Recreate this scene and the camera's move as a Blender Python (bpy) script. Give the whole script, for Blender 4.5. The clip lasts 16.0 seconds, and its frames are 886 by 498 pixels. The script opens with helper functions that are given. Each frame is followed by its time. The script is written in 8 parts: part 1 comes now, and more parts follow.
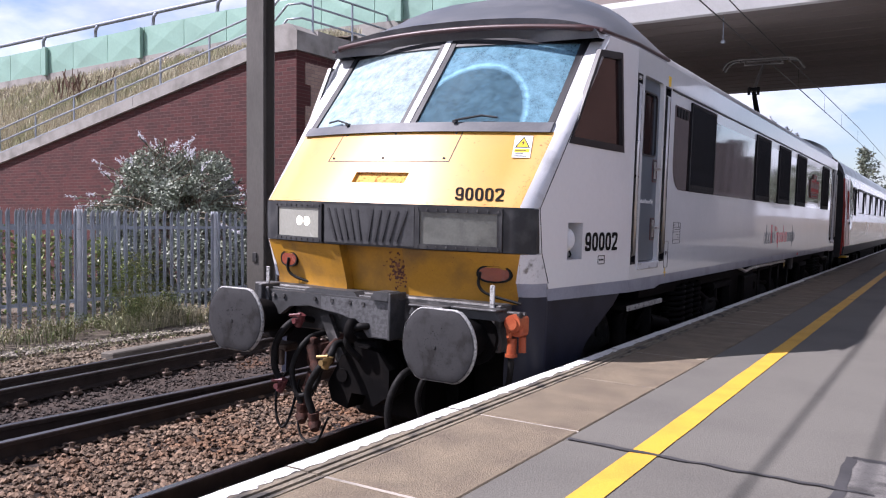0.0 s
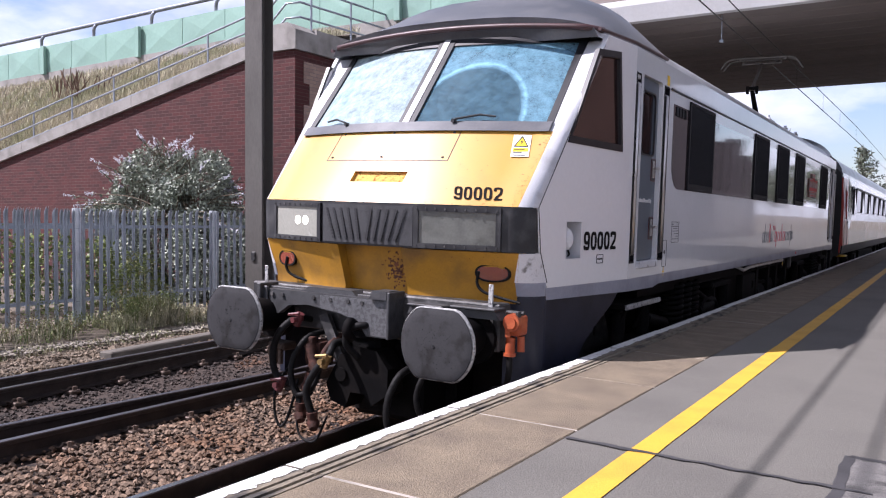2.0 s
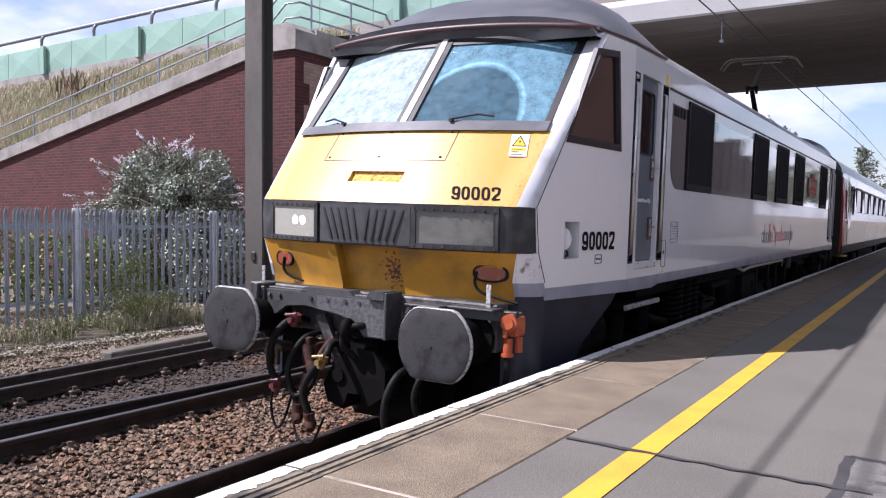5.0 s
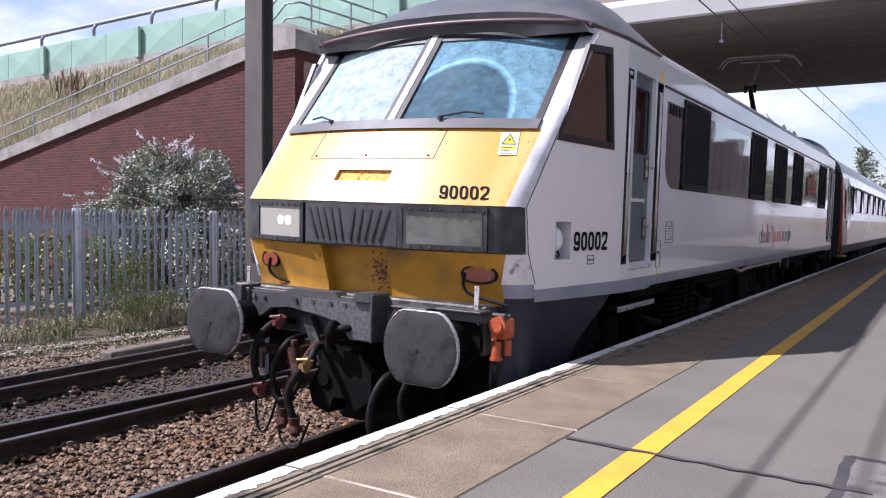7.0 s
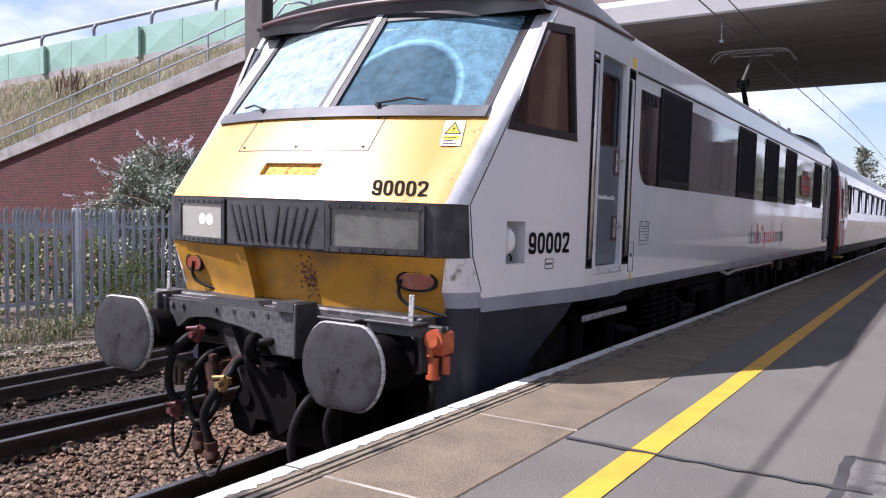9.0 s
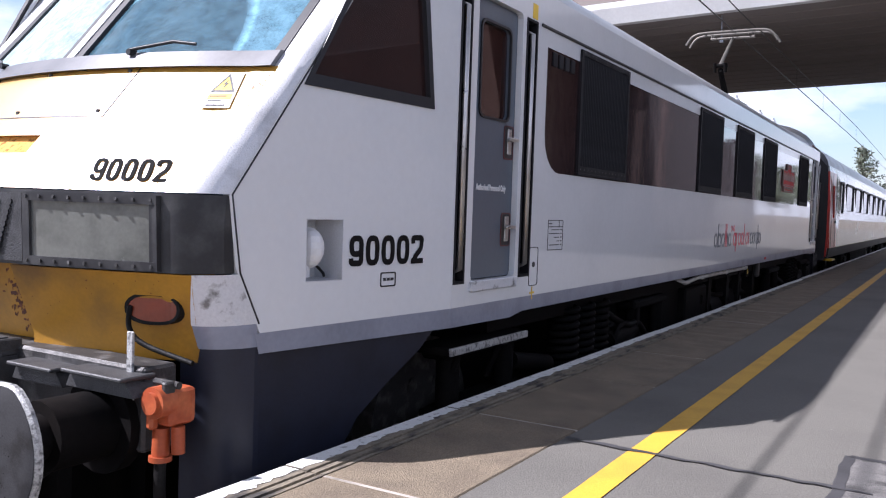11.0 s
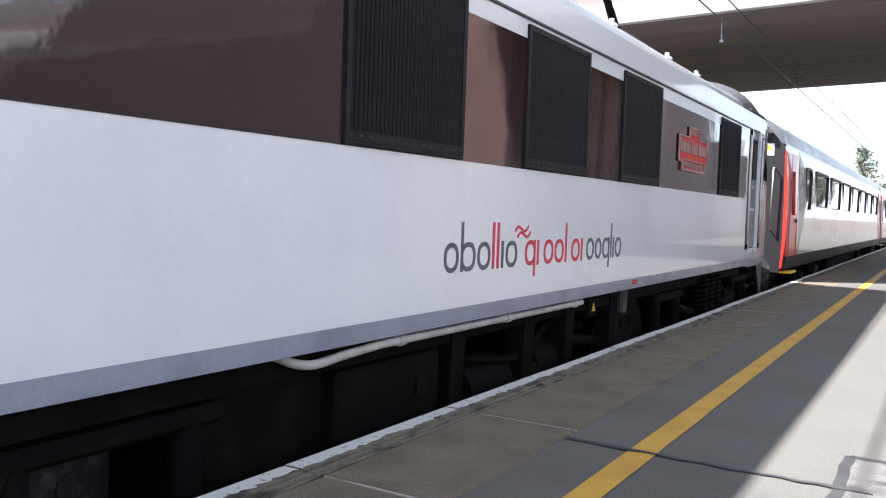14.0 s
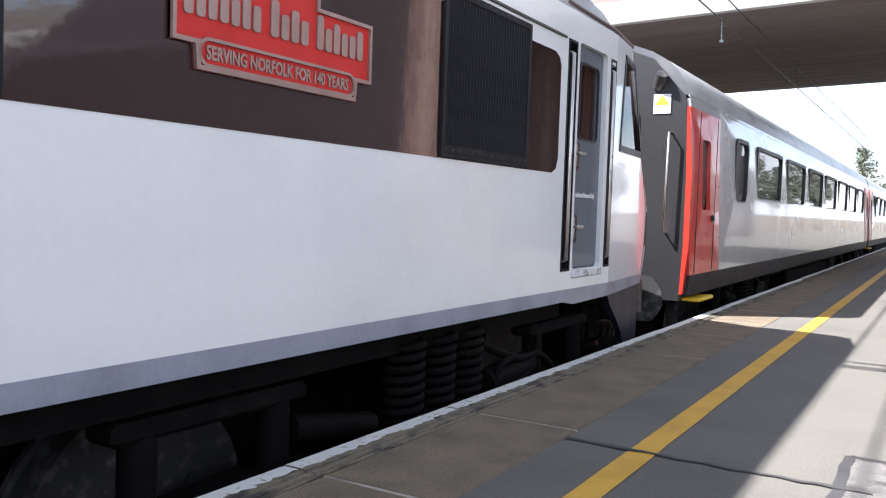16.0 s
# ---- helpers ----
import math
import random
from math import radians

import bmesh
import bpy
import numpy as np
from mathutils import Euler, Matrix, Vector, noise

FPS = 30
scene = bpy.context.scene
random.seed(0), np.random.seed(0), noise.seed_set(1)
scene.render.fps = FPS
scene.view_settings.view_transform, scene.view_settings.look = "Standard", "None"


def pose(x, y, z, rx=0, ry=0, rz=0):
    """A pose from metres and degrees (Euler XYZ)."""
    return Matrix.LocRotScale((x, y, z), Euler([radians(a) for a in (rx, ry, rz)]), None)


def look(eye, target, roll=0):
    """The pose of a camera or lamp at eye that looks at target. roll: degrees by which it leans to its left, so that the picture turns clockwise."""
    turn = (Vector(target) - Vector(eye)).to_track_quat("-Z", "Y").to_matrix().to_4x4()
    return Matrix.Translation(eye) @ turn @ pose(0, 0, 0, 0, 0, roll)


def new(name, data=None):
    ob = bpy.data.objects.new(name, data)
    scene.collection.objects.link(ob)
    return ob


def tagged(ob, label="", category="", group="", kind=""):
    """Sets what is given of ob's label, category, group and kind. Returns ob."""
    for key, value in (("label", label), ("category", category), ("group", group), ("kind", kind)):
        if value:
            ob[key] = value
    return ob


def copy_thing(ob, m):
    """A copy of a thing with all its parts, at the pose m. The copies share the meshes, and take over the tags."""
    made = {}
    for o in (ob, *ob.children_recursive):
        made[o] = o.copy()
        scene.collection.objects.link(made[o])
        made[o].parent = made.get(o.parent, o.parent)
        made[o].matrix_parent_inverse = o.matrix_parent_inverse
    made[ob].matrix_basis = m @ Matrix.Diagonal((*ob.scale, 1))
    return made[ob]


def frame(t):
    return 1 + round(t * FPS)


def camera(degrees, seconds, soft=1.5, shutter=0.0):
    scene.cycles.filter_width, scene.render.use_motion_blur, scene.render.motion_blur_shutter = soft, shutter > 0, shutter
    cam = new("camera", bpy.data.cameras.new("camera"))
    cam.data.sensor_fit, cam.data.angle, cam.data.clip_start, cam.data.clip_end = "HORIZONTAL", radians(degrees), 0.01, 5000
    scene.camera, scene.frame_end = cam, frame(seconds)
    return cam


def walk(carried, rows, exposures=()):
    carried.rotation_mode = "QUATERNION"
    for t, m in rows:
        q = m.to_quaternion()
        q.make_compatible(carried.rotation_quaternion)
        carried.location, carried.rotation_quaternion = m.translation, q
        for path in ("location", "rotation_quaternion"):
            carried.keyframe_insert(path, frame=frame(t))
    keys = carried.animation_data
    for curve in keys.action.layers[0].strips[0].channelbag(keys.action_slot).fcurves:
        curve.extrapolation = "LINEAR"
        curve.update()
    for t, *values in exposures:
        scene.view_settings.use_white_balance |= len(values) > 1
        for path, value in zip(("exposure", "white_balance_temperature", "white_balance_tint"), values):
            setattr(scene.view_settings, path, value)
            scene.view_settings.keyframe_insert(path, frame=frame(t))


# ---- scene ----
# Camera: a nearly still hand-held shot from the platform.
cam = camera(55.337, 16.0, soft=1.15)
# The railway (rails, platform, train) is canted towards the platform; all of it is laid out
# flat and then tilted by CANT, while the surroundings stand upright.
CANT = pose(0, 0, 0, 0, 1.9, 0)


def eye_pose(dyaw=0.0, dpitch=0.0):
    yaw, pit = radians(30.695 + dyaw), radians(-2.766 + dpitch)
    way = Vector((-math.sin(yaw) * math.cos(pit), math.cos(yaw) * math.cos(pit), math.sin(pit)))
    eye = Vector((3.601, 0.0, 1.925))
    return CANT @ look(eye, eye + way, 1.96)


walk(cam, [(0, eye_pose(0.095, 0.055)), (0.5, eye_pose(0.01, 0.035)), (1.0, eye_pose()), (16, eye_pose())],
     exposures=[(0, 0.87, 5980, 25), (9.0, 0.90, 5980, 25), (9.2, 0.93, 5970, 24), (11.3, 1.08, 5850, 20), (11.6, 1.30, 5850, 18), (12.3, 1.80, 6000, 15), (13.0, 2.0, 6060, 14), (16, 1.97, 6120, 14)])

# ---- light ----
SUN_TO = Vector((-0.637, -0.50, 1.0)).normalized()
world = bpy.data.worlds.new("sky")
scene.world = world
world.use_nodes = True
wn, wl = world.node_tree.nodes, world.node_tree.links
bg = wn["Background"]
sky = wn.new("ShaderNodeTexSky")
sky.sky_type, sky.sun_disc = "NISHITA", False
sky.sun_elevation = math.asin(SUN_TO.z)
sky.sun_rotation = math.atan2(SUN_TO.x, SUN_TO.y)
sky.air_density, sky.dust_density, sky.ozone_density = 1.0, 1.2, 1.0
tc = wn.new("ShaderNodeTexCoord")
mp = wn.new("ShaderNodeMapping")
mp.inputs["Scale"].default_value = (1.0, 1.0, 2.6)
mp.inputs["Location"].default_value = (0.35, 0.1, 0.2)
cn = wn.new("ShaderNodeTexNoise")
cn.inputs["Scale"].default_value, cn.inputs["Detail"].default_value, cn.inputs["Roughness"].default_value = 2.6, 9.0, 0.55
cr = wn.new("ShaderNodeValToRGB")
cr.color_ramp.elements[0].position, cr.color_ramp.elements[1].position = 0.41, 0.56
cs = wn.new("ShaderNodeTexNoise")
cs.inputs["Scale"].default_value, cs.inputs["Detail"].default_value = 5.0, 6.0
cc = wn.new("ShaderNodeValToRGB")
cc.color_ramp.elements[0].position, cc.color_ramp.elements[0].color = 0.3, (4.6, 5.0, 5.7, 1)
cc.color_ramp.elements[1].position, cc.color_ramp.elements[1].color = 0.68, (9.5, 9.6, 9.8, 1)
cm = wn.new("ShaderNodeMixRGB")
wl.new(tc.outputs["Generated"], mp.inputs["Vector"])
for n_ in (cn, cs):
    wl.new(mp.outputs["Vector"], n_.inputs["Vector"])
wl.new(cn.outputs["Fac"], cr.inputs["Fac"])
wl.new(cs.outputs["Fac"], cc.inputs["Fac"])
wl.new(cr.outputs["Color"], cm.inputs["Fac"])
wl.new(sky.outputs["Color"], cm.inputs["Color1"])
wl.new(cc.outputs["Color"], cm.inputs["Color2"])
# haze: the clouds whiten towards the horizon
sz = wn.new("ShaderNodeSeparateXYZ")
hz = wn.new("ShaderNodeMapRange")
hz.inputs["From Min"].default_value, hz.inputs["From Max"].default_value = 0.25, 0.7
hz.inputs["To Min"].default_value, hz.inputs["To Max"].default_value = 1.65, 0.64
hs_ = wn.new("ShaderNodeVectorMath")
hs_.operation = "SCALE"
wl.new(tc.outputs["Generated"], sz.inputs[0])
wl.new(sz.outputs["Z"], hz.inputs["Value"])
wl.new(cm.outputs["Color"], hs_.inputs[0])
wl.new(hz.outputs["Result"], hs_.inputs["Scale"])
wl.new(hs_.outputs["Vector"], bg.inputs["Color"])
bg.inputs["Strength"].default_value = 0.055
sun = new("sun", bpy.data.lights.new("sun", "SUN"))
sun.data.energy, sun.data.angle, sun.data.color = 5.0, radians(0.53), (1.0, 0.96, 0.90)
sun.matrix_world = look(SUN_TO * 60, (0, 0, 0))


# ---- materials ----
def mat(name, col, rough=0.6, metal=0.0, var=0.15, scale=6.0, fine=60.0, bump=0.0, col2=None, mix=(0.45, 0.7), spec=0.5, coat=0.0,
        coat_r=0.04, emit=None, stretch=(1, 1, 1), isl=0.0, rvar=0.08, coat_ior=1.5):
    m = bpy.data.materials.new(name)
    m.use_nodes = True
    n, l = m.node_tree.nodes, m.node_tree.links
    b = n["Principled BSDF"]
    tc = n.new("ShaderNodeTexCoord")
    mp = n.new("ShaderNodeMapping")
    mp.inputs["Scale"].default_value = stretch
    l.new(tc.outputs["Object"], mp.inputs["Vector"])
    big, small = n.new("ShaderNodeTexNoise"), n.new("ShaderNodeTexNoise")
    big.inputs["Scale"].default_value, big.inputs["Detail"].default_value = scale, 6
    small.inputs["Scale"].default_value, small.inputs["Detail"].default_value = fine, 4
    for q in (big, small):
        l.new(mp.outputs["Vector"], q.inputs["Vector"])
    ramp = n.new("ShaderNodeValToRGB")
    ramp.color_ramp.elements[0].position, ramp.color_ramp.elements[1].position = mix
    c2 = col2 or tuple(c * (1 - var * 1.6) for c in col)
    ramp.color_ramp.elements[0].color, ramp.color_ramp.elements[1].color = (*col, 1), (*c2, 1)
    l.new(big.outputs["Fac"], ramp.inputs["Fac"])
    grain = n.new("ShaderNodeMath")
    grain.operation = "MULTIPLY_ADD"
    grain.inputs[1].default_value, grain.inputs[2].default_value = var * 2, 1 - var
    l.new(small.outputs["Fac"], grain.inputs[0])
    mul = n.new("ShaderNodeVectorMath")
    mul.operation = "SCALE"
    l.new(ramp.outputs["Color"], mul.inputs[0])
    l.new(grain.outputs[0], mul.inputs["Scale"])
    last = mul.outputs["Vector"]
    if isl:
        g = n.new("ShaderNodeNewGeometry")
        k = n.new("ShaderNodeMath")
        k.operation = "MULTIPLY_ADD"
        k.inputs[1].default_value, k.inputs[2].default_value = isl * 2, 1 - isl
        l.new(g.outputs["Random Per Island"], k.inputs[0])
        m2 = n.new("ShaderNodeVectorMath")
        m2.operation = "SCALE"
        l.new(last, m2.inputs[0])
        l.new(k.outputs[0], m2.inputs["Scale"])
        last = m2.outputs["Vector"]
    l.new(last, b.inputs["Base Color"])
    rr = n.new("ShaderNodeMath")
    rr.operation = "MULTIPLY_ADD"
    rr.inputs[1].default_value, rr.inputs[2].default_value = rvar * 2, max(0.0, rough - rvar)
    l.new(big.outputs["Fac"], rr.inputs[0])
    l.new(rr.outputs[0], b.inputs["Roughness"])
    b.inputs["Metallic"].default_value = metal
    b.inputs["Specular IOR Level"].default_value = spec
    b.inputs["Coat Weight"].default_value, b.inputs["Coat Roughness"].default_value, b.inputs["Coat IOR"].default_value = coat, coat_r, coat_ior
    if bump:
        bp = n.new("ShaderNodeBump")
        bp.inputs["Strength"].default_value, bp.inputs["Distance"].default_value = bump, 0.01
        l.new(small.outputs["Fac"], bp.inputs["Height"])
        l.new(bp.outputs["Normal"], b.inputs["Normal"])
    if emit:
        b.inputs["Emission Color"].default_value, b.inputs["Emission Strength"].default_value = (*emit[0], 1), emit[1]
    return m


def brick_mat(name, c1, c2, mortar, axes="xz", w=0.225, h=0.075):
    m = mat(name, c1, 0.85, bump=0.3)
    n, l = m.node_tree.nodes, m.node_tree.links
    b = n["Principled BSDF"]
    tc = n.new("ShaderNodeTexCoord")
    sep, com = n.new("ShaderNodeSeparateXYZ"), n.new("ShaderNodeCombineXYZ")
    l.new(tc.outputs["Object"], sep.inputs[0])
    l.new(sep.outputs["XYZ".index(axes[0].upper())], com.inputs[0])
    l.new(sep.outputs["XYZ".index(axes[1].upper())], com.inputs[1])
    br = n.new("ShaderNodeTexBrick")
    br.inputs["Scale"].default_value = 1.0
    br.inputs["Brick Width"].default_value, br.inputs["Row Height"].default_value = w, h
    br.inputs["Mortar Size"].default_value, br.inputs["Mortar Smooth"].default_value = 0.006, 0.3
    br.inputs["Color1"].default_value, br.inputs["Color2"].default_value, br.inputs["Mortar"].default_value = (*c1, 1), (*c2, 1), (*mortar, 1)
    l.new(com.outputs[0], br.inputs["Vector"])
    nz = n.new("ShaderNodeTexNoise")
    nz.inputs["Scale"].default_value, nz.inputs["Detail"].default_value = 1.3, 7
    l.new(tc.outputs["Object"], nz.inputs["Vector"])
    k = n.new("ShaderNodeMath")
    k.operation = "MULTIPLY_ADD"
    k.inputs[1].default_value, k.inputs[2].default_value = 0.7, 0.65
    l.new(nz.outputs["Fac"], k.inputs[0])
    sc = n.new("ShaderNodeVectorMath")
    sc.operation = "SCALE"
    l.new(br.outputs["Color"], sc.inputs[0])
    l.new(k.outputs[0], sc.inputs["Scale"])
    l.new(sc.outputs["Vector"], b.inputs["Base Color"])
    bp = n.new("ShaderNodeBump")
    bp.inputs["Strength"].default_value, bp.inputs["Distance"].default_value, bp.invert = 0.6, 0.008, True
    l.new(br.outputs["Fac"], bp.inputs["Height"])
    l.new(bp.outputs["Normal"], b.inputs["Normal"])
    return m


def glass_mat(name, tint=(0.8, 0.9, 0.95), film_mix=0.0, film_col=(0.6, 0.65, 0.68), wiped=None, rough=0.02, ior=1.9):
    """Thin glass: clear with a mirror coat; over it a film of grime and painted reflections, less of it inside the
    wiped arc (centre x, z, radius).
    """
    m = bpy.data.materials.new(name)
    m.use_nodes = True
    n, l = m.node_tree.nodes, m.node_tree.links
    n.remove(n["Principled BSDF"])
    out = n["Material Output"]
    tr, gl, df = n.new("ShaderNodeBsdfTransparent"), n.new("ShaderNodeBsdfGlossy"), n.new("ShaderNodeBsdfDiffuse")
    tr.inputs["Color"].default_value = (*tint, 1)
    gl.inputs["Roughness"].default_value = rough
    df.inputs["Color"].default_value = (*film_col, 1)
    fr = n.new("ShaderNodeFresnel")
    fr.inputs["IOR"].default_value = ior
    a = n.new("ShaderNodeMixShader")
    l.new(fr.outputs[0], a.inputs[0])
    l.new(tr.outputs[0], a.inputs[1])
    l.new(gl.outputs[0], a.inputs[2])
    b = n.new("ShaderNodeMixShader")
    l.new(a.outputs[0], b.inputs[1])
    l.new(df.outputs[0], b.inputs[2])
    tc, nz = n.new("ShaderNodeTexCoord"), n.new("ShaderNodeTexNoise")
    nz.inputs["Scale"].default_value, nz.inputs["Detail"].default_value, nz.inputs["Roughness"].default_value = 9.0, 12, 0.82
    l.new(tc.outputs["Object"], nz.inputs["Vector"])
    rp = n.new("ShaderNodeValToRGB")
    rp.color_ramp.elements[0].position, rp.color_ramp.elements[0].color = 0.38, (film_mix * 0.45,) * 3 + (1,)
    rp.color_ramp.elements[1].position, rp.color_ramp.elements[1].color = 0.62, (film_mix,) * 3 + (1,)
    l.new(nz.outputs["Fac"], rp.inputs["Fac"])
    fac = rp.outputs["Color"]
    if wiped:
        cx, cz, rad = wiped
        sep = n.new("ShaderNodeSeparateXYZ")
        l.new(tc.outputs["Object"], sep.inputs[0])
        com = n.new("ShaderNodeCombineXYZ")
        l.new(sep.outputs["X"], com.inputs[0])
        zs = n.new("ShaderNodeMath")
        zs.operation = "MULTIPLY_ADD"
        zs.inputs[1].default_value, zs.inputs[2].default_value = 0.93, -0.93 * cz + cz
        l.new(sep.outputs["Z"], zs.inputs[0])
        l.new(zs.outputs[0], com.inputs[1])
        ds = n.new("ShaderNodeVectorMath")
        ds.operation = "DISTANCE"
        ds.inputs[1].default_value = (cx, cz, 0)
        l.new(com.outputs[0], ds.inputs[0])
        er = n.new("ShaderNodeValToRGB")
        e = er.color_ramp.elements
        e[0].position, e[0].color = rad - 0.04, (0.36,) * 3 + (1,)
        e[1].position, e[1].color = rad + 0.02, (0.8,) * 3 + (1,)
        k = e.new(rad)
        k.color = (1.45,) * 3 + (1,)
        l.new(ds.outputs["Value"], er.inputs["Fac"])
        mu = n.new("ShaderNodeMath")
        mu.operation = "MULTIPLY"
        mu.use_clamp = True
        l.new(fac, mu.inputs[0])
        l.new(er.outputs["Color"], mu.inputs[1])
        fac = mu.outputs[0]
    l.new(fac, b.inputs[0])
    l.new(b.outputs[0], out.inputs["Surface"])
    return m


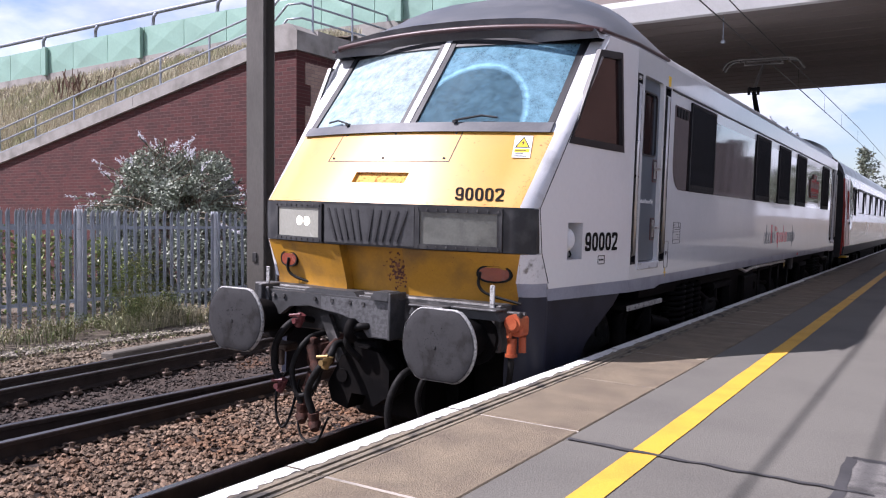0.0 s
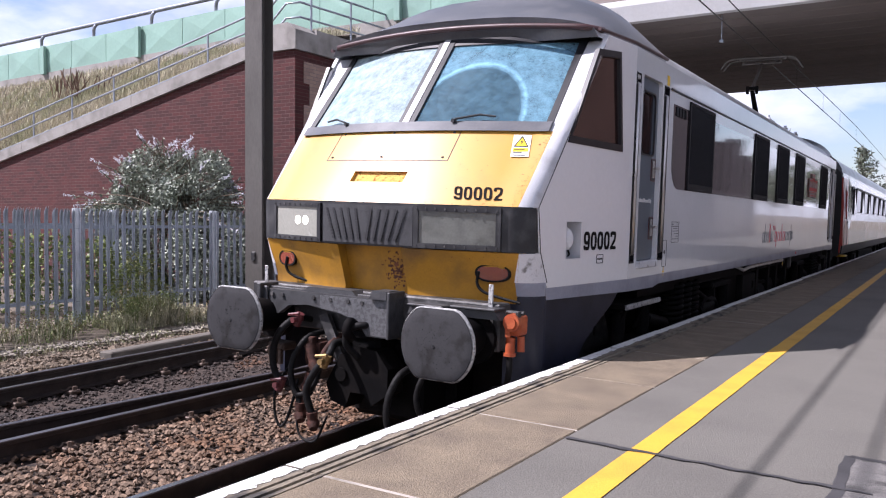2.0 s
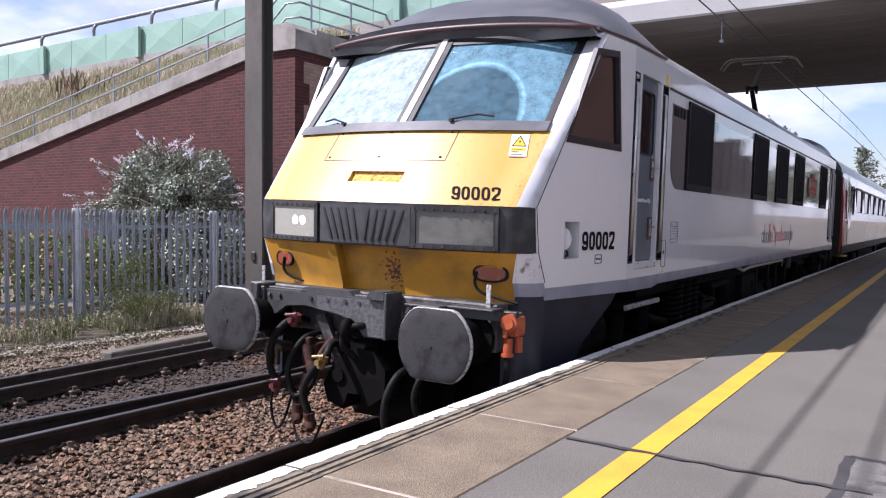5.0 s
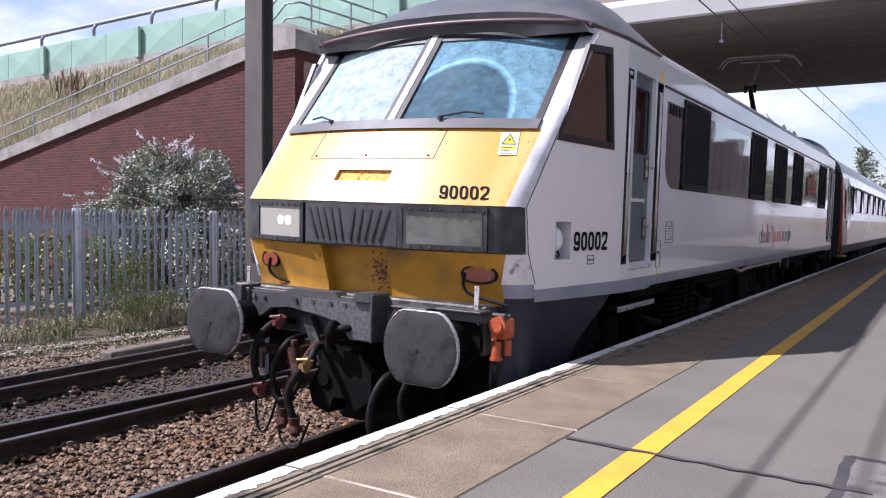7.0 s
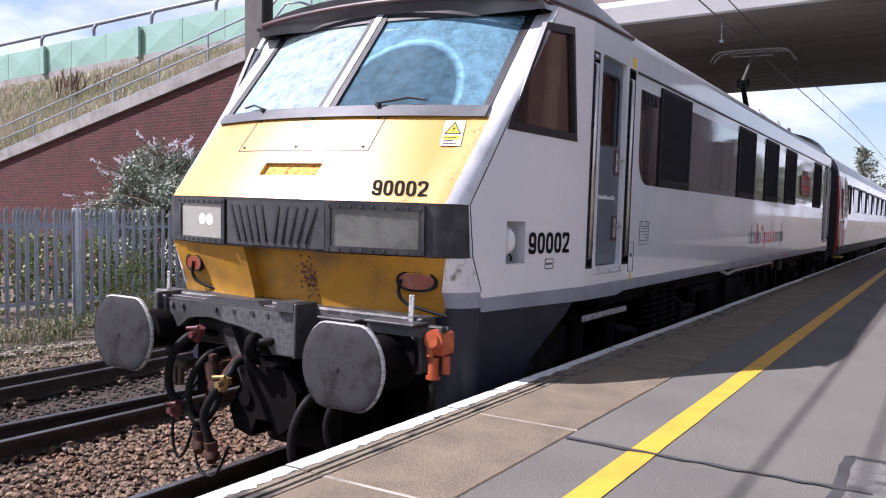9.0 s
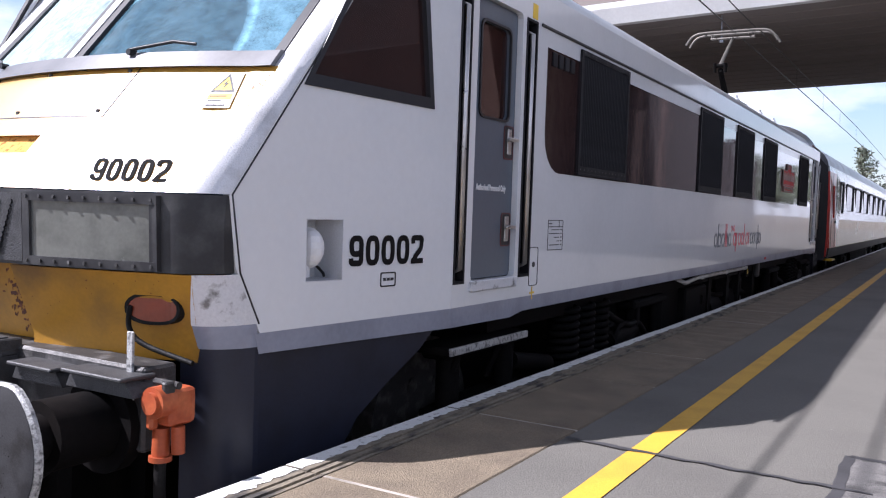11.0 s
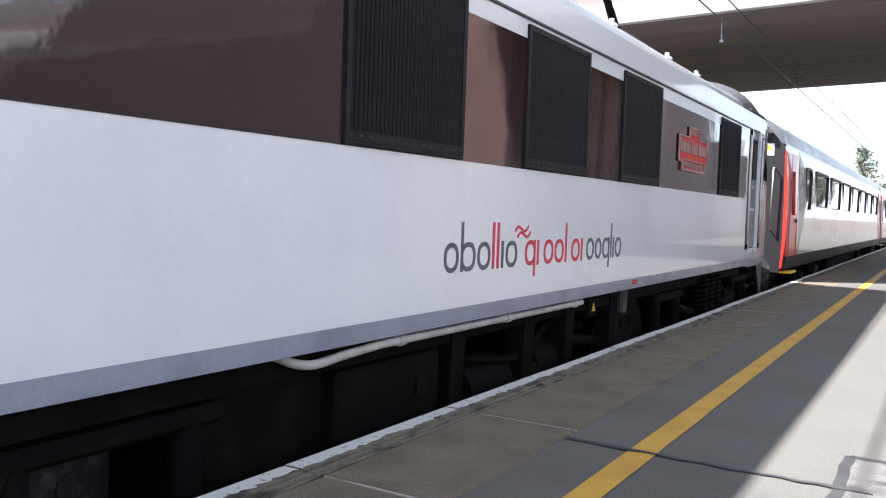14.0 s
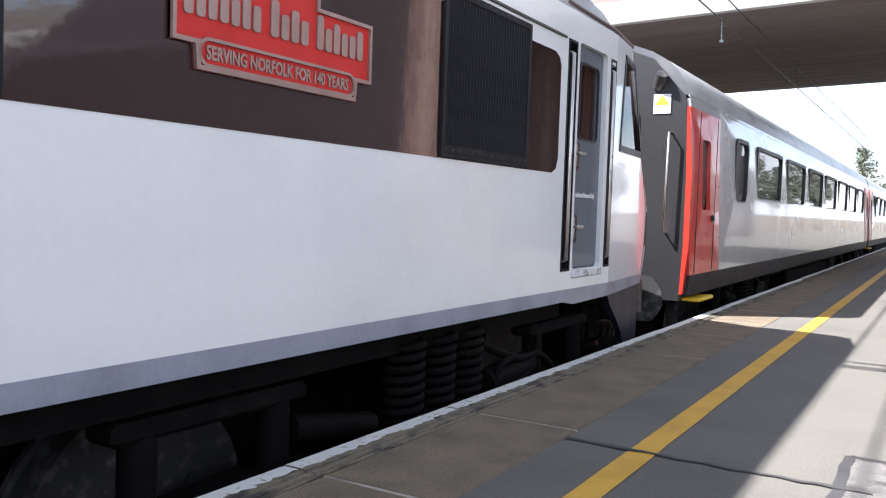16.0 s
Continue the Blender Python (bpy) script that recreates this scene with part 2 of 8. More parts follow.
M = {
    "white": mat("white_paint", (0.735, 0.745, 0.755), 0.22, var=0.04, scale=1.1, fine=25, coat=0.6, col2=(0.67, 0.685, 0.695)),
    "silver": mat("silver_paint", (0.62, 0.63, 0.65), 0.38, 0.28, var=0.16, scale=5, fine=140, bump=0.25, col2=(0.36, 0.36, 0.37), mix=(0.5, 0.72)),
    "yellow": mat("warning_yellow", (0.58, 0.305, 0.033), 0.42, var=0.06, scale=3, fine=70, col2=(0.52, 0.25, 0.028), mix=(0.5, 0.8), coat=1.0, coat_r=0.27, spec=0.9, coat_ior=1.85),
    "chin": mat("dirty_yellow", (0.44, 0.215, 0.016), 0.45, var=0.15, scale=4, fine=60, col2=(0.20, 0.105, 0.025), mix=(0.46, 0.74)),
    "black": mat("black_panel", (0.018, 0.018, 0.02), 0.5, var=0.3, scale=8, fine=80, col2=(0.05, 0.05, 0.05)),
    "brown": mat("maroon_brown_gloss", (0.028, 0.0145, 0.0150), 0.05, var=0.05, scale=1, fine=2.6, coat=1.0, spec=0.8, rvar=0.03, bump=0.35),
    "grille": mat("dark_grille", (0.012, 0.012, 0.015), 0.6, var=0.3, scale=10, fine=100, spec=0.2),
    "conduit": mat("pale_conduit", (0.50, 0.48, 0.44), 0.55, var=0.2, scale=8, col2=(0.36, 0.34, 0.30)),
    "grey": mat("solebar_grey", (0.27, 0.285, 0.345), 0.4, var=0.15, scale=3, fine=40, coat=0.2),
    "blue": mat("dark_blue_skirt", (0.012, 0.015, 0.030), 0.45, var=0.25, scale=4, fine=60),
    "roof": mat("roof_grey", (0.095, 0.10, 0.11), 0.36, 0.1, var=0.18, scale=2.5, fine=50, col2=(0.15, 0.15, 0.155), mix=(0.45, 0.75)),
    "roof_pale": mat("dirty_pale_roof", (0.40, 0.42, 0.43), 0.32, 0.1, var=0.15, scale=3, fine=60, col2=(0.26, 0.25, 0.24), mix=(0.48, 0.72), stretch=(1, 0.4, 1)),
    "visor": mat("visor_brown", (0.06, 0.028, 0.028), 0.45, var=0.2),
    "door": mat("slate_door", (0.085, 0.108, 0.138), 0.35, var=0.08, scale=2, fine=40, coat=0.2),
    "steel": mat("bare_steel", (0.5, 0.48, 0.46), 0.3, 0.9, var=0.12),
    "dsteel": mat("grimy_steel", (0.042, 0.041, 0.041), 0.5, 0.3, var=0.35, scale=11, fine=110, bump=0.35, col2=(0.16, 0.155, 0.15), mix=(0.52, 0.74)),
    "buffer": mat("buffer_face", (0.040, 0.040, 0.042), 0.75, 0.0, spec=0.15, var=0.3, scale=9, fine=150, bump=0.1, col2=(0.024, 0.023, 0.023), mix=(0.5, 0.66)),
    "rim": mat("worn_rim", (0.42, 0.42, 0.41), 0.55, 0.3, var=0.6, scale=45, fine=160, bump=0.5, col2=(0.12, 0.12, 0.12), mix=(0.48, 0.64)),
    "beam": mat("scraped_beam_paint", (0.062, 0.063, 0.065), 0.5, 0.25, var=0.3, scale=14, fine=120, bump=0.4, col2=(0.045, 0.045, 0.047), mix=(0.5, 0.66)),
    "scrape": mat("scraped_bare_metal", (0.13, 0.132, 0.135), 0.45, 0.45, var=0.5, scale=38, fine=170, bump=0.5, col2=(0.085, 0.085, 0.088), mix=(0.46, 0.6)),
    "number": mat("matt_number_ink", (0.016, 0.015, 0.015), 0.85, var=0.25, scale=30, spec=0.08),
    "grime": mat("brown_brake_grime", (0.035, 0.016, 0.012), 0.75, var=0.4, scale=20, fine=90, bump=0.4, col2=(0.085, 0.035, 0.025), spec=0.2),
    "under": mat("underframe_black", (0.0042, 0.004, 0.0043), 0.7, var=0.3, scale=5, fine=40, col2=(0.009, 0.0075, 0.007), spec=0.06),
    "rubber": mat("rubber_hose", (0.010, 0.0095, 0.0095), 0.6, var=0.35, scale=25, spec=0.15, bump=0.3),
    "orange": mat("orange_cover", (0.33, 0.06, 0.015), 0.6, var=0.3, scale=9, col2=(0.45, 0.12, 0.04)),
    "brass": mat("brass", (0.30, 0.20, 0.08), 0.5, 0.6, var=0.2),
    "redhose": mat("maroon_cock", (0.12, 0.03, 0.032), 0.5, var=0.3),
    "tail": mat("tail_lamp_red", (0.22, 0.042, 0.018), 0.25, var=0.15, coat=0.5),
    "lens": mat("clouded_lens", (0.15, 0.155, 0.14), 0.25, var=0.2, scale=5, fine=60, col2=(0.09, 0.095, 0.085), coat=0.4, coat_r=0.1),
    # the lens again, coloured paler to carry sunlight and lamp glow
    "lens_lit": mat("sunlit_lens", (0.30, 0.30, 0.26), 0.25, var=0.2, scale=6, fine=60, col2=(0.30, 0.30, 0.26), coat=0.4, coat_r=0.1),
    # yellow lightened for sun falling into the slot; darker speckle is rust
    "slot": mat("sunlit_slot_paint", (0.58, 0.36, 0.10), 0.9, var=0.4, scale=34, fine=120, spec=0.2, col2=(0.26, 0.11, 0.03), mix=(0.52, 0.64)),
    "mortar": mat("pale_mortar", (0.40, 0.36, 0.31), 0.9, var=0.3, scale=12, fine=80, bump=0.3, col2=(0.22, 0.2, 0.17)),
    "rust": mat("rust_blotch", (0.10, 0.035, 0.02), 0.8, var=0.35, scale=20, fine=90, col2=(0.25, 0.10, 0.05)),
    "lamp_on": mat("lit_lamp", (0.9, 0.88, 0.8), 0.3, emit=((1.0, 0.95, 0.8), 2.2)),
    "ink": mat("black_lettering", (0.02, 0.02, 0.022), 0.45, var=0.1),
    "signwhite": mat("white_lettering", (0.75, 0.75, 0.75), 0.4, var=0.05),
    "logo_grey": mat("slate_lettering", (0.085, 0.105, 0.13), 0.35, var=0.05),
    "logo_red": mat("red_lettering", (0.62, 0.025, 0.06), 0.35, var=0.05),
    "platered": mat("nameplate_red", (0.55, 0.028, 0.022), 0.5, var=0.06, spec=0.25),
    "platerim": mat("cast_alloy", (0.36, 0.24, 0.21), 0.45, 0.4, var=0.1),
    "coachred": mat("coach_red", (0.52, 0.036, 0.022), 0.3, var=0.06, coat=0.3),
    "coachsilver": mat("coach_silver", (0.47, 0.475, 0.48), 0.25, 0.15, var=0.06, scale=1.5, fine=25, coat=0.7),
    "coachend": mat("coach_end_grey", (0.012, 0.012, 0.014), 0.5, var=0.2),
    "frame": mat("window_rubber", (0.013, 0.013, 0.016), 0.4, var=0.1),
    # blue put into the colour for sky reflected in the windscreen
    "interior": mat("cab_interior", (0.05, 0.10, 0.15), 0.7, var=0.2),
    "hatch_yellow": mat("sticker_yellow", (0.85, 0.55, 0.03), 0.4, var=0.03),
    "rail": mat("rusty_rail", (0.032, 0.022, 0.019), 0.65, 0.3, var=0.3, scale=6, fine=60, bump=0.2),
    "railtop": mat("polished_railhead", (0.34, 0.33, 0.34), 0.22, 0.95, var=0.1, stretch=(1, 0.1, 1)),
    "railtop2": mat("dull_railhead", (0.15, 0.145, 0.165), 0.33, 0.75, var=0.25, stretch=(1, 0.1, 1)),
    "sleeper": mat("concrete_sleeper", (0.09, 0.07, 0.058), 0.85, var=0.35, scale=7, fine=60, bump=0.4, col2=(0.05, 0.03, 0.022)),
    "timber": mat("weathered_timber", (0.125, 0.112, 0.095), 0.9, var=0.35, scale=9, fine=70, bump=0.6, col2=(0.06, 0.052, 0.045), stretch=(1, 0.12, 1)),
    "clip": mat("rail_clip", (0.12, 0.085, 0.065), 0.6, 0.4, var=0.3),
    "ballast": mat("ballast_stone", (0.165, 0.112, 0.076), 0.9, var=0.3, scale=1.3, fine=90, bump=0.4, col2=(0.145, 0.07, 0.034), isl=0.55),
    # bed below the loose stones, a much darker brown than they are
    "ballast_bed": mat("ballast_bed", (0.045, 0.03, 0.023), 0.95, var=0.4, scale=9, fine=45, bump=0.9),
    # turnout stones: shade put into a darker copy of the ballast colour
    "ballast_shaded": mat("shaded_ballast", (0.046, 0.033, 0.027), 0.9, var=0.3, scale=1.3, fine=90, bump=0.4, col2=(0.10, 0.048, 0.024), mix=(0.55, 0.7), isl=0.55),
    "gravel": mat("pale_gravel", (0.30, 0.27, 0.23), 0.95, var=0.3, scale=3, fine=60, bump=0.8, col2=(0.20, 0.18, 0.13), isl=0.35),
    "verge": mat("verge_stone", (0.17, 0.135, 0.10), 0.95, var=0.3, scale=3, fine=60, bump=0.8, col2=(0.11, 0.08, 0.05), isl=0.5),
    "scuff": mat("scuffed_white_paint", (0.66, 0.66, 0.67), 0.4, var=0.15, scale=14, fine=90, bump=0.3, col2=(0.20, 0.19, 0.18), mix=(0.56, 0.68)),
    "earth": mat("dry_earth", (0.135, 0.108, 0.08), 0.95, var=0.6, scale=3.2, fine=55, bump=1.0, col2=(0.065, 0.055, 0.035)),
    "asphalt": mat("platform_asphalt", (0.130, 0.123, 0.107), 0.85, var=0.45, scale=1.1, fine=120, bump=0.35, col2=(0.106, 0.100, 0.088)),
    "asphalt2": mat("old_speckled_asphalt", (0.145, 0.138, 0.13), 0.9, var=0.5, scale=9, fine=130, bump=0.5),
    "seal": mat("bitumen_joint", (0.05, 0.048, 0.05), 0.7, var=0.2),
    "slab": mat("worn_concrete_slab", (0.208, 0.166, 0.112), 0.9, var=0.9, scale=4.5, fine=170, bump=0.8, col2=(0.135, 0.106, 0.076), mix=(0.3, 0.75)),
    "coper": mat("stained_coping_concrete", (0.20, 0.17, 0.125), 0.9, var=0.6, scale=15, fine=120, bump=0.6, col2=(0.05, 0.045, 0.04), mix=(0.46, 0.64), stretch=(1, 0.45, 1)),
    "whiteline": mat("worn_white_paint", (0.70, 0.70, 0.68), 0.7, var=0.2, scale=30, fine=140, col2=(0.26, 0.25, 0.23), mix=(0.60, 0.70)),
    "yellowline": mat("yellow_line_paint", (0.63, 0.36, 0.035), 0.65, var=0.15, scale=4, fine=90, bump=0.2, col2=(0.54, 0.30, 0.035)),
    "conc": mat("pale_concrete", (0.30, 0.285, 0.265), 0.9, var=0.2, scale=2.5, fine=40, bump=0.3, col2=(0.19, 0.18, 0.165)),
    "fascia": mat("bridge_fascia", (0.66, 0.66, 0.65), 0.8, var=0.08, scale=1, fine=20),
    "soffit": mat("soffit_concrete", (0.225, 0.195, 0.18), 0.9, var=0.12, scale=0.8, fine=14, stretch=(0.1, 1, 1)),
    "green": mat("green_parapet_panel", (0.25, 0.41, 0.335), 0.45, var=0.1, scale=0.9, fine=14, coat=0.2),
    "galv": mat("galvanised_steel", (0.30, 0.33, 0.37), 0.45, 0.5, var=0.15, scale=5, fine=60),
    "galvp": mat("galvanised_post", (0.62, 0.65, 0.69), 0.4, 0.4, var=0.1),
    "mast": mat("mast_steel", (0.135, 0.125, 0.112), 0.48, 0.45, var=0.2, scale=2, fine=40, stretch=(1, 1, 0.3)),
    "wire": mat("copper_wire", (0.05, 0.045, 0.04), 0.5, 0.6),
    "leaf": mat("buddleia_leaf", (0.22, 0.25, 0.19), 0.62, var=0.2, scale=3, isl=0.6, col2=(0.31, 0.34, 0.29)),
    "leaf2": mat("conifer_leaf", (0.12, 0.14, 0.10), 0.6, var=0.2, isl=0.4),
    "ivy": mat("yellow_green_leaf", (0.16, 0.2, 0.05), 0.55, var=0.2, isl=0.5),
    "flower": mat("lilac_flower", (0.29, 0.29, 0.33), 0.7, var=0.2, isl=0.3),
    "stem": mat("woody_stem", (0.12, 0.09, 0.06), 0.85, var=0.2),
    "dry": mat("dry_grass", (0.45, 0.41, 0.29), 0.85, var=0.2, scale=0.8, isl=0.5, col2=(0.28, 0.30, 0.16)),
    "weed": mat("weed_green", (0.13, 0.17, 0.05), 0.7, var=0.2, isl=0.5, col2=(0.22, 0.18, 0.08)),
    "dock": mat("dead_dock_stem", (0.16, 0.095, 0.065), 0.8, var=0.2, isl=0.3),
    "brick": brick_mat("red_brick", (0.076, 0.0150, 0.0135), (0.044, 0.0098, 0.0092), (0.088, 0.046, 0.041)),
    "brick_y": brick_mat("red_brick_return", (0.076, 0.0150, 0.0135), (0.044, 0.0098, 0.0092), (0.088, 0.046, 0.041), axes="yz"),
    "quoin": brick_mat("buff_brick", (0.34, 0.24, 0.19), (0.27, 0.18, 0.15), (0.2, 0.16, 0.14), axes="yz"),
    "station": brick_mat("station_brick", (0.19, 0.115, 0.098), (0.15, 0.088, 0.075), (0.18, 0.15, 0.135), axes="yz"),
    # pilaster brick with sunlight in its colour, since the bridge shades it
    "sunlit_brick": brick_mat("sunlit_salmon_brick", (0.56, 0.36, 0.29), (0.48, 0.30, 0.24), (0.45, 0.38, 0.33), axes="yz"),
    "annexe": brick_mat("dark_annexe_brick", (0.038, 0.03, 0.033), (0.028, 0.023, 0.026), (0.04, 0.036, 0.038), axes="yz"),
    # windscreen grime coloured blue to paint in the reflected sky
    "glass_l": glass_mat("grimy_windscreen", (0.42, 0.68, 0.80), 0.66, (0.56, 0.70, 0.73), ior=2.1),
    "glass_r": glass_mat("wiped_windscreen", (0.30, 0.60, 0.80), 0.62, (0.30, 0.58, 0.74), wiped=(0.42, 2.56, 0.475), ior=2.1),
    # tinted pane; its red-brown film paints in reflected brickwork
    "glass_side": glass_mat("tinted_brick_reflection_glass", (0.26, 0.23, 0.24), 0.2, (0.15, 0.06, 0.05)),
    "glass_coach": glass_mat("coach_glass", (0.22, 0.24, 0.24), 0.05, ior=2.2),
}


# ---- building helpers ----
def box(bm, x0, x1, y0, y1, z0, z1, bev=0.0, seg=1):
    v = [bm.verts.new((x, y, z)) for x in (x0, x1) for y in (y0, y1) for z in (z0, z1)]
    fs = [bm.faces.new([v[i] for i in q]) for q in ((0, 1, 3, 2), (4, 6, 7, 5), (0, 4, 5, 1), (2, 3, 7, 6), (0, 2, 6, 4), (1, 5, 7, 3))]
    if bev:
        bmesh.ops.bevel(bm, geom=list({e for f in fs for e in f.edges}), offset=bev, segments=seg, affect="EDGES", profile=0.6)
    return bm


def cyl(bm, p0, p1, r, n=14, r2=None, cap=True):
    p0, p1 = Vector(p0), Vector(p1)
    d = (p1 - p0).normalized()
    a = d.orthogonal().normalized()
    b = d.cross(a)
    r2 = r if r2 is None else r2
    rings = []
    for p, q in ((p0, r), (p1, r2)):
        rings.append([bm.verts.new(p + (a * math.cos(2 * math.pi * i / n) + b * math.sin(2 * math.pi * i / n)) * q) for i in range(n)])
    for i in range(n):
        f = bm.faces.new((rings[0][i], rings[0][(i + 1) % n], rings[1][(i + 1) % n], rings[1][i]))
        f.smooth = n > 8
    if cap:
        bm.faces.new(rings[0][::-1])
        bm.faces.new(rings[1])
    return bm


def tube(bm, pts, r, n=8):
    pts = [Vector(p) for p in pts]
    rings, a = [], None
    for i, p in enumerate(pts):
        d = (pts[min(i + 1, len(pts) - 1)] - pts[max(i - 1, 0)]).normalized()
        a = d.orthogonal().normalized() if a is None else (a - d * a.dot(d)).normalized()
        b = d.cross(a)
        rings.append([bm.verts.new(p + (a * math.cos(2 * math.pi * k / n) + b * math.sin(2 * math.pi * k / n)) * r) for k in range(n)])
    for q, w in zip(rings, rings[1:]):
        for k in range(n):
            f = bm.faces.new((q[k], q[(k + 1) % n], w[(k + 1) % n], w[k]))
            f.smooth = True
    bm.faces.new(rings[0][::-1])
    bm.faces.new(rings[-1])
    return bm


def spline(pts, n=6):
    """A smooth run of points through those given (Catmull-Rom)."""
    p = [Vector(q) for q in pts]
    p = [p[0] * 2 - p[1]] + p + [p[-1] * 2 - p[-2]]
    out = []
    for i in range(1, len(p) - 2):
        for k in range(n):
            t = k / n
            out.append(0.5 * (2 * p[i] + (p[i + 1] - p[i - 1]) * t + (2 * p[i - 1] - 5 * p[i] + 4 * p[i + 1] - p[i + 2]) * t * t
                              + (3 * p[i] - p[i - 1] - 3 * p[i + 1] + p[i + 2]) * t ** 3))
    return out + [p[-2]]


def plate(bm, outer, holes, axis, a, b):
    """A plate with holes: closed outlines in the plane across axis, between a and b along it."""
    def at(p, q):
        return {"x": (q, p[0], p[1]), "y": (p[0], q, p[1]), "z": (p[0], p[1], q)}[axis]
    es = []
    for loop in (outer, *holes):
        v = [bm.verts.new(at(p, a)) for p in loop]
        es += [bm.edges.new((v[i], v[(i + 1) % len(v)])) for i in range(len(v))]
    r = bmesh.ops.triangle_fill(bm, use_beauty=True, use_dissolve=False, edges=es)
    fs = [f for f in r["geom"] if isinstance(f, bmesh.types.BMFace)]
    ext = bmesh.ops.extrude_face_region(bm, geom=fs)
    k = "xyz".index(axis)
    for g in ext["geom"]:
        if isinstance(g, bmesh.types.BMVert):
            g.co[k] = b
    bmesh.ops.recalc_face_normals(bm, faces=bm.faces)
    return bm


def rounded(y0, y1, z0, z1, r, n=5):
    out = []
    for cy, cz, a0 in ((y1 - r, z1 - r, 0), (y0 + r, z1 - r, 90), (y0 + r, z0 + r, 180), (y1 - r, z0 + r, 270)):
        for i in range(n + 1):
            a = radians(a0 + 90 * i / n)
            out.append((cy + r * math.cos(a), cz + r * math.sin(a)))
    return out


def grow(loop, d):
    """A loop grown by about d from its middle."""
    cy, cz = sum(p[0] for p in loop) / len(loop), sum(p[1] for p in loop) / len(loop)
    wy, wz = max(abs(p[0] - cy) for p in loop), max(abs(p[1] - cz) for p in loop)
    return [(cy + (p[0] - cy) * (1 + d / wy), cz + (p[1] - cz) * (1 + d / wz)) for p in loop]


def finish(bm, name, material):
    bmesh.ops.recalc_face_normals(bm, faces=bm.faces)
    for e in bm.edges:
        if any(not f.smooth for f in e.link_faces):
            e.smooth = False
    me = bpy.data.meshes.new(name)
    bm.to_mesh(me)
    bm.free()
    for m in material if isinstance(material, (list, tuple)) else (material,):
        me.materials.append(m)
    return me


def part(name, bm, material, parent, label="", kind="", off=(0, 0, 0)):
    if any(off):
        bmesh.ops.translate(bm, verts=bm.verts, vec=off)
    ob = new(name, finish(bm, name, material))
    ob.parent = parent
    return tagged(ob, label, kind=kind)


def thing(name, bm, material, label, category, group="", kind="", m=None):
    ob = new(name, finish(bm, name, material) if bm else None)
    if m:
        ob.matrix_world = m
    return tagged(ob, label, category, group, kind)


def soup(name, verts, faces, material):
    me = bpy.data.meshes.new(name)
    me.from_pydata(verts, [], faces)
    me.materials.append(material)
    return me


def lettering(text, height, material, width=1.0, bold=0.0, depth=0.002):
    """A mesh of the words in the built-in font, in the x-y plane, its left end at the origin."""
    cu = bpy.data.curves.new("words", "FONT")
    cu.body, cu.size, cu.extrude, cu.offset, cu.resolution_u = text, height / 0.72, depth, bold, 3
    ob = bpy.data.objects.new("words", cu)
    scene.collection.objects.link(ob)
    bpy.context.view_layer.update()
    me = bpy.data.meshes.new_from_object(ob.evaluated_get(bpy.context.evaluated_depsgraph_get()))
    bpy.data.objects.remove(ob)
    xs = [v.co.x for v in me.vertices]
    k = width / (max(xs) - min(xs))
    for v in me.vertices:
        v.co.x = (v.co.x - min(xs)) * k
    me.materials.clear()
    me.materials.append(material)
    return me


def smooth(t):
    t = min(1.0, max(0.0, t))
    return t * t * (3 - 2 * t)


def lerp_table(z, table):
    for (a, va), (b, vb) in zip(table, table[1:]):
        if z <= b:
            return va + (vb - va) * max(0.0, (z - a)) / (b - a)
    return table[-1][1]


rng = random.Random(7)


# ---- ground, track and platform ----
def ground():
    bm = bmesh.new()
    v = [bm.verts.new(p) for p in ((-1500, -600, -0.75), (1500, -600, -0.75), (1500, 2500, -0.75), (-1500, 2500, -0.75))]
    bm.faces.new(v)
    thing("ground", bm, M["earth"], "dry earth and grass spreading to the horizon", "ground", kind="structure")
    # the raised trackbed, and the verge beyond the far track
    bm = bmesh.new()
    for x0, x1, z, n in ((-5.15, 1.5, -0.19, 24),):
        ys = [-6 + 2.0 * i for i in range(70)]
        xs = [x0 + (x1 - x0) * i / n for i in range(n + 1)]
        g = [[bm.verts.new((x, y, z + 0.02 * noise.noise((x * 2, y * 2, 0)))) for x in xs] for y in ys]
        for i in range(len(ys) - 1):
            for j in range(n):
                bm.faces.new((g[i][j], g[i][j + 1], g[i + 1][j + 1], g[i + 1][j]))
    thing("trackbed", bm, M["ballast_bed"], "dark rust-brown ballast bed between the tracks", "ballast", kind="structure", m=CANT)
    bm = bmesh.new()
    xs = [-40, -20, -12, -9, -8, -7.2, -6.6, -6.2, -5.7, -5.2, -4.9]
    zs = [0.3, 0.3, 0.22, 0.2, 0.2, 0.18, 0.15, 0.06, 0.0, -0.02, -0.1]
    ys = [-8 + 1.0 * i for i in range(60)]
    g = [[bm.verts.new((x, y, z + (0.05 * noise.noise((x, y, 3)) if -9 < x < -5 else 0))) for x, z in zip(xs, zs)] for y in ys]
    for i in range(len(ys) - 1):
        for j in range(len(xs) - 1):
            bm.faces.new((g[i][j], g[i][j + 1], g[i + 1][j + 1], g[i + 1][j]))
    thing("verge", bm, M["earth"], "weedy gravel verge beside the far track", "verge", kind="structure")


RAIL = [(-0.07, -0.159), (0.07, -0.159), (0.07, -0.148), (0.012, -0.13), (0.012, -0.045), (0.036, -0.035), (0.036, -0.006), (0.028, 0), (-0.028, 0),
        (-0.036, -0.006), (-0.036, -0.035), (-0.012, -0.045), (-0.012, -0.13), (-0.07, -0.148)]


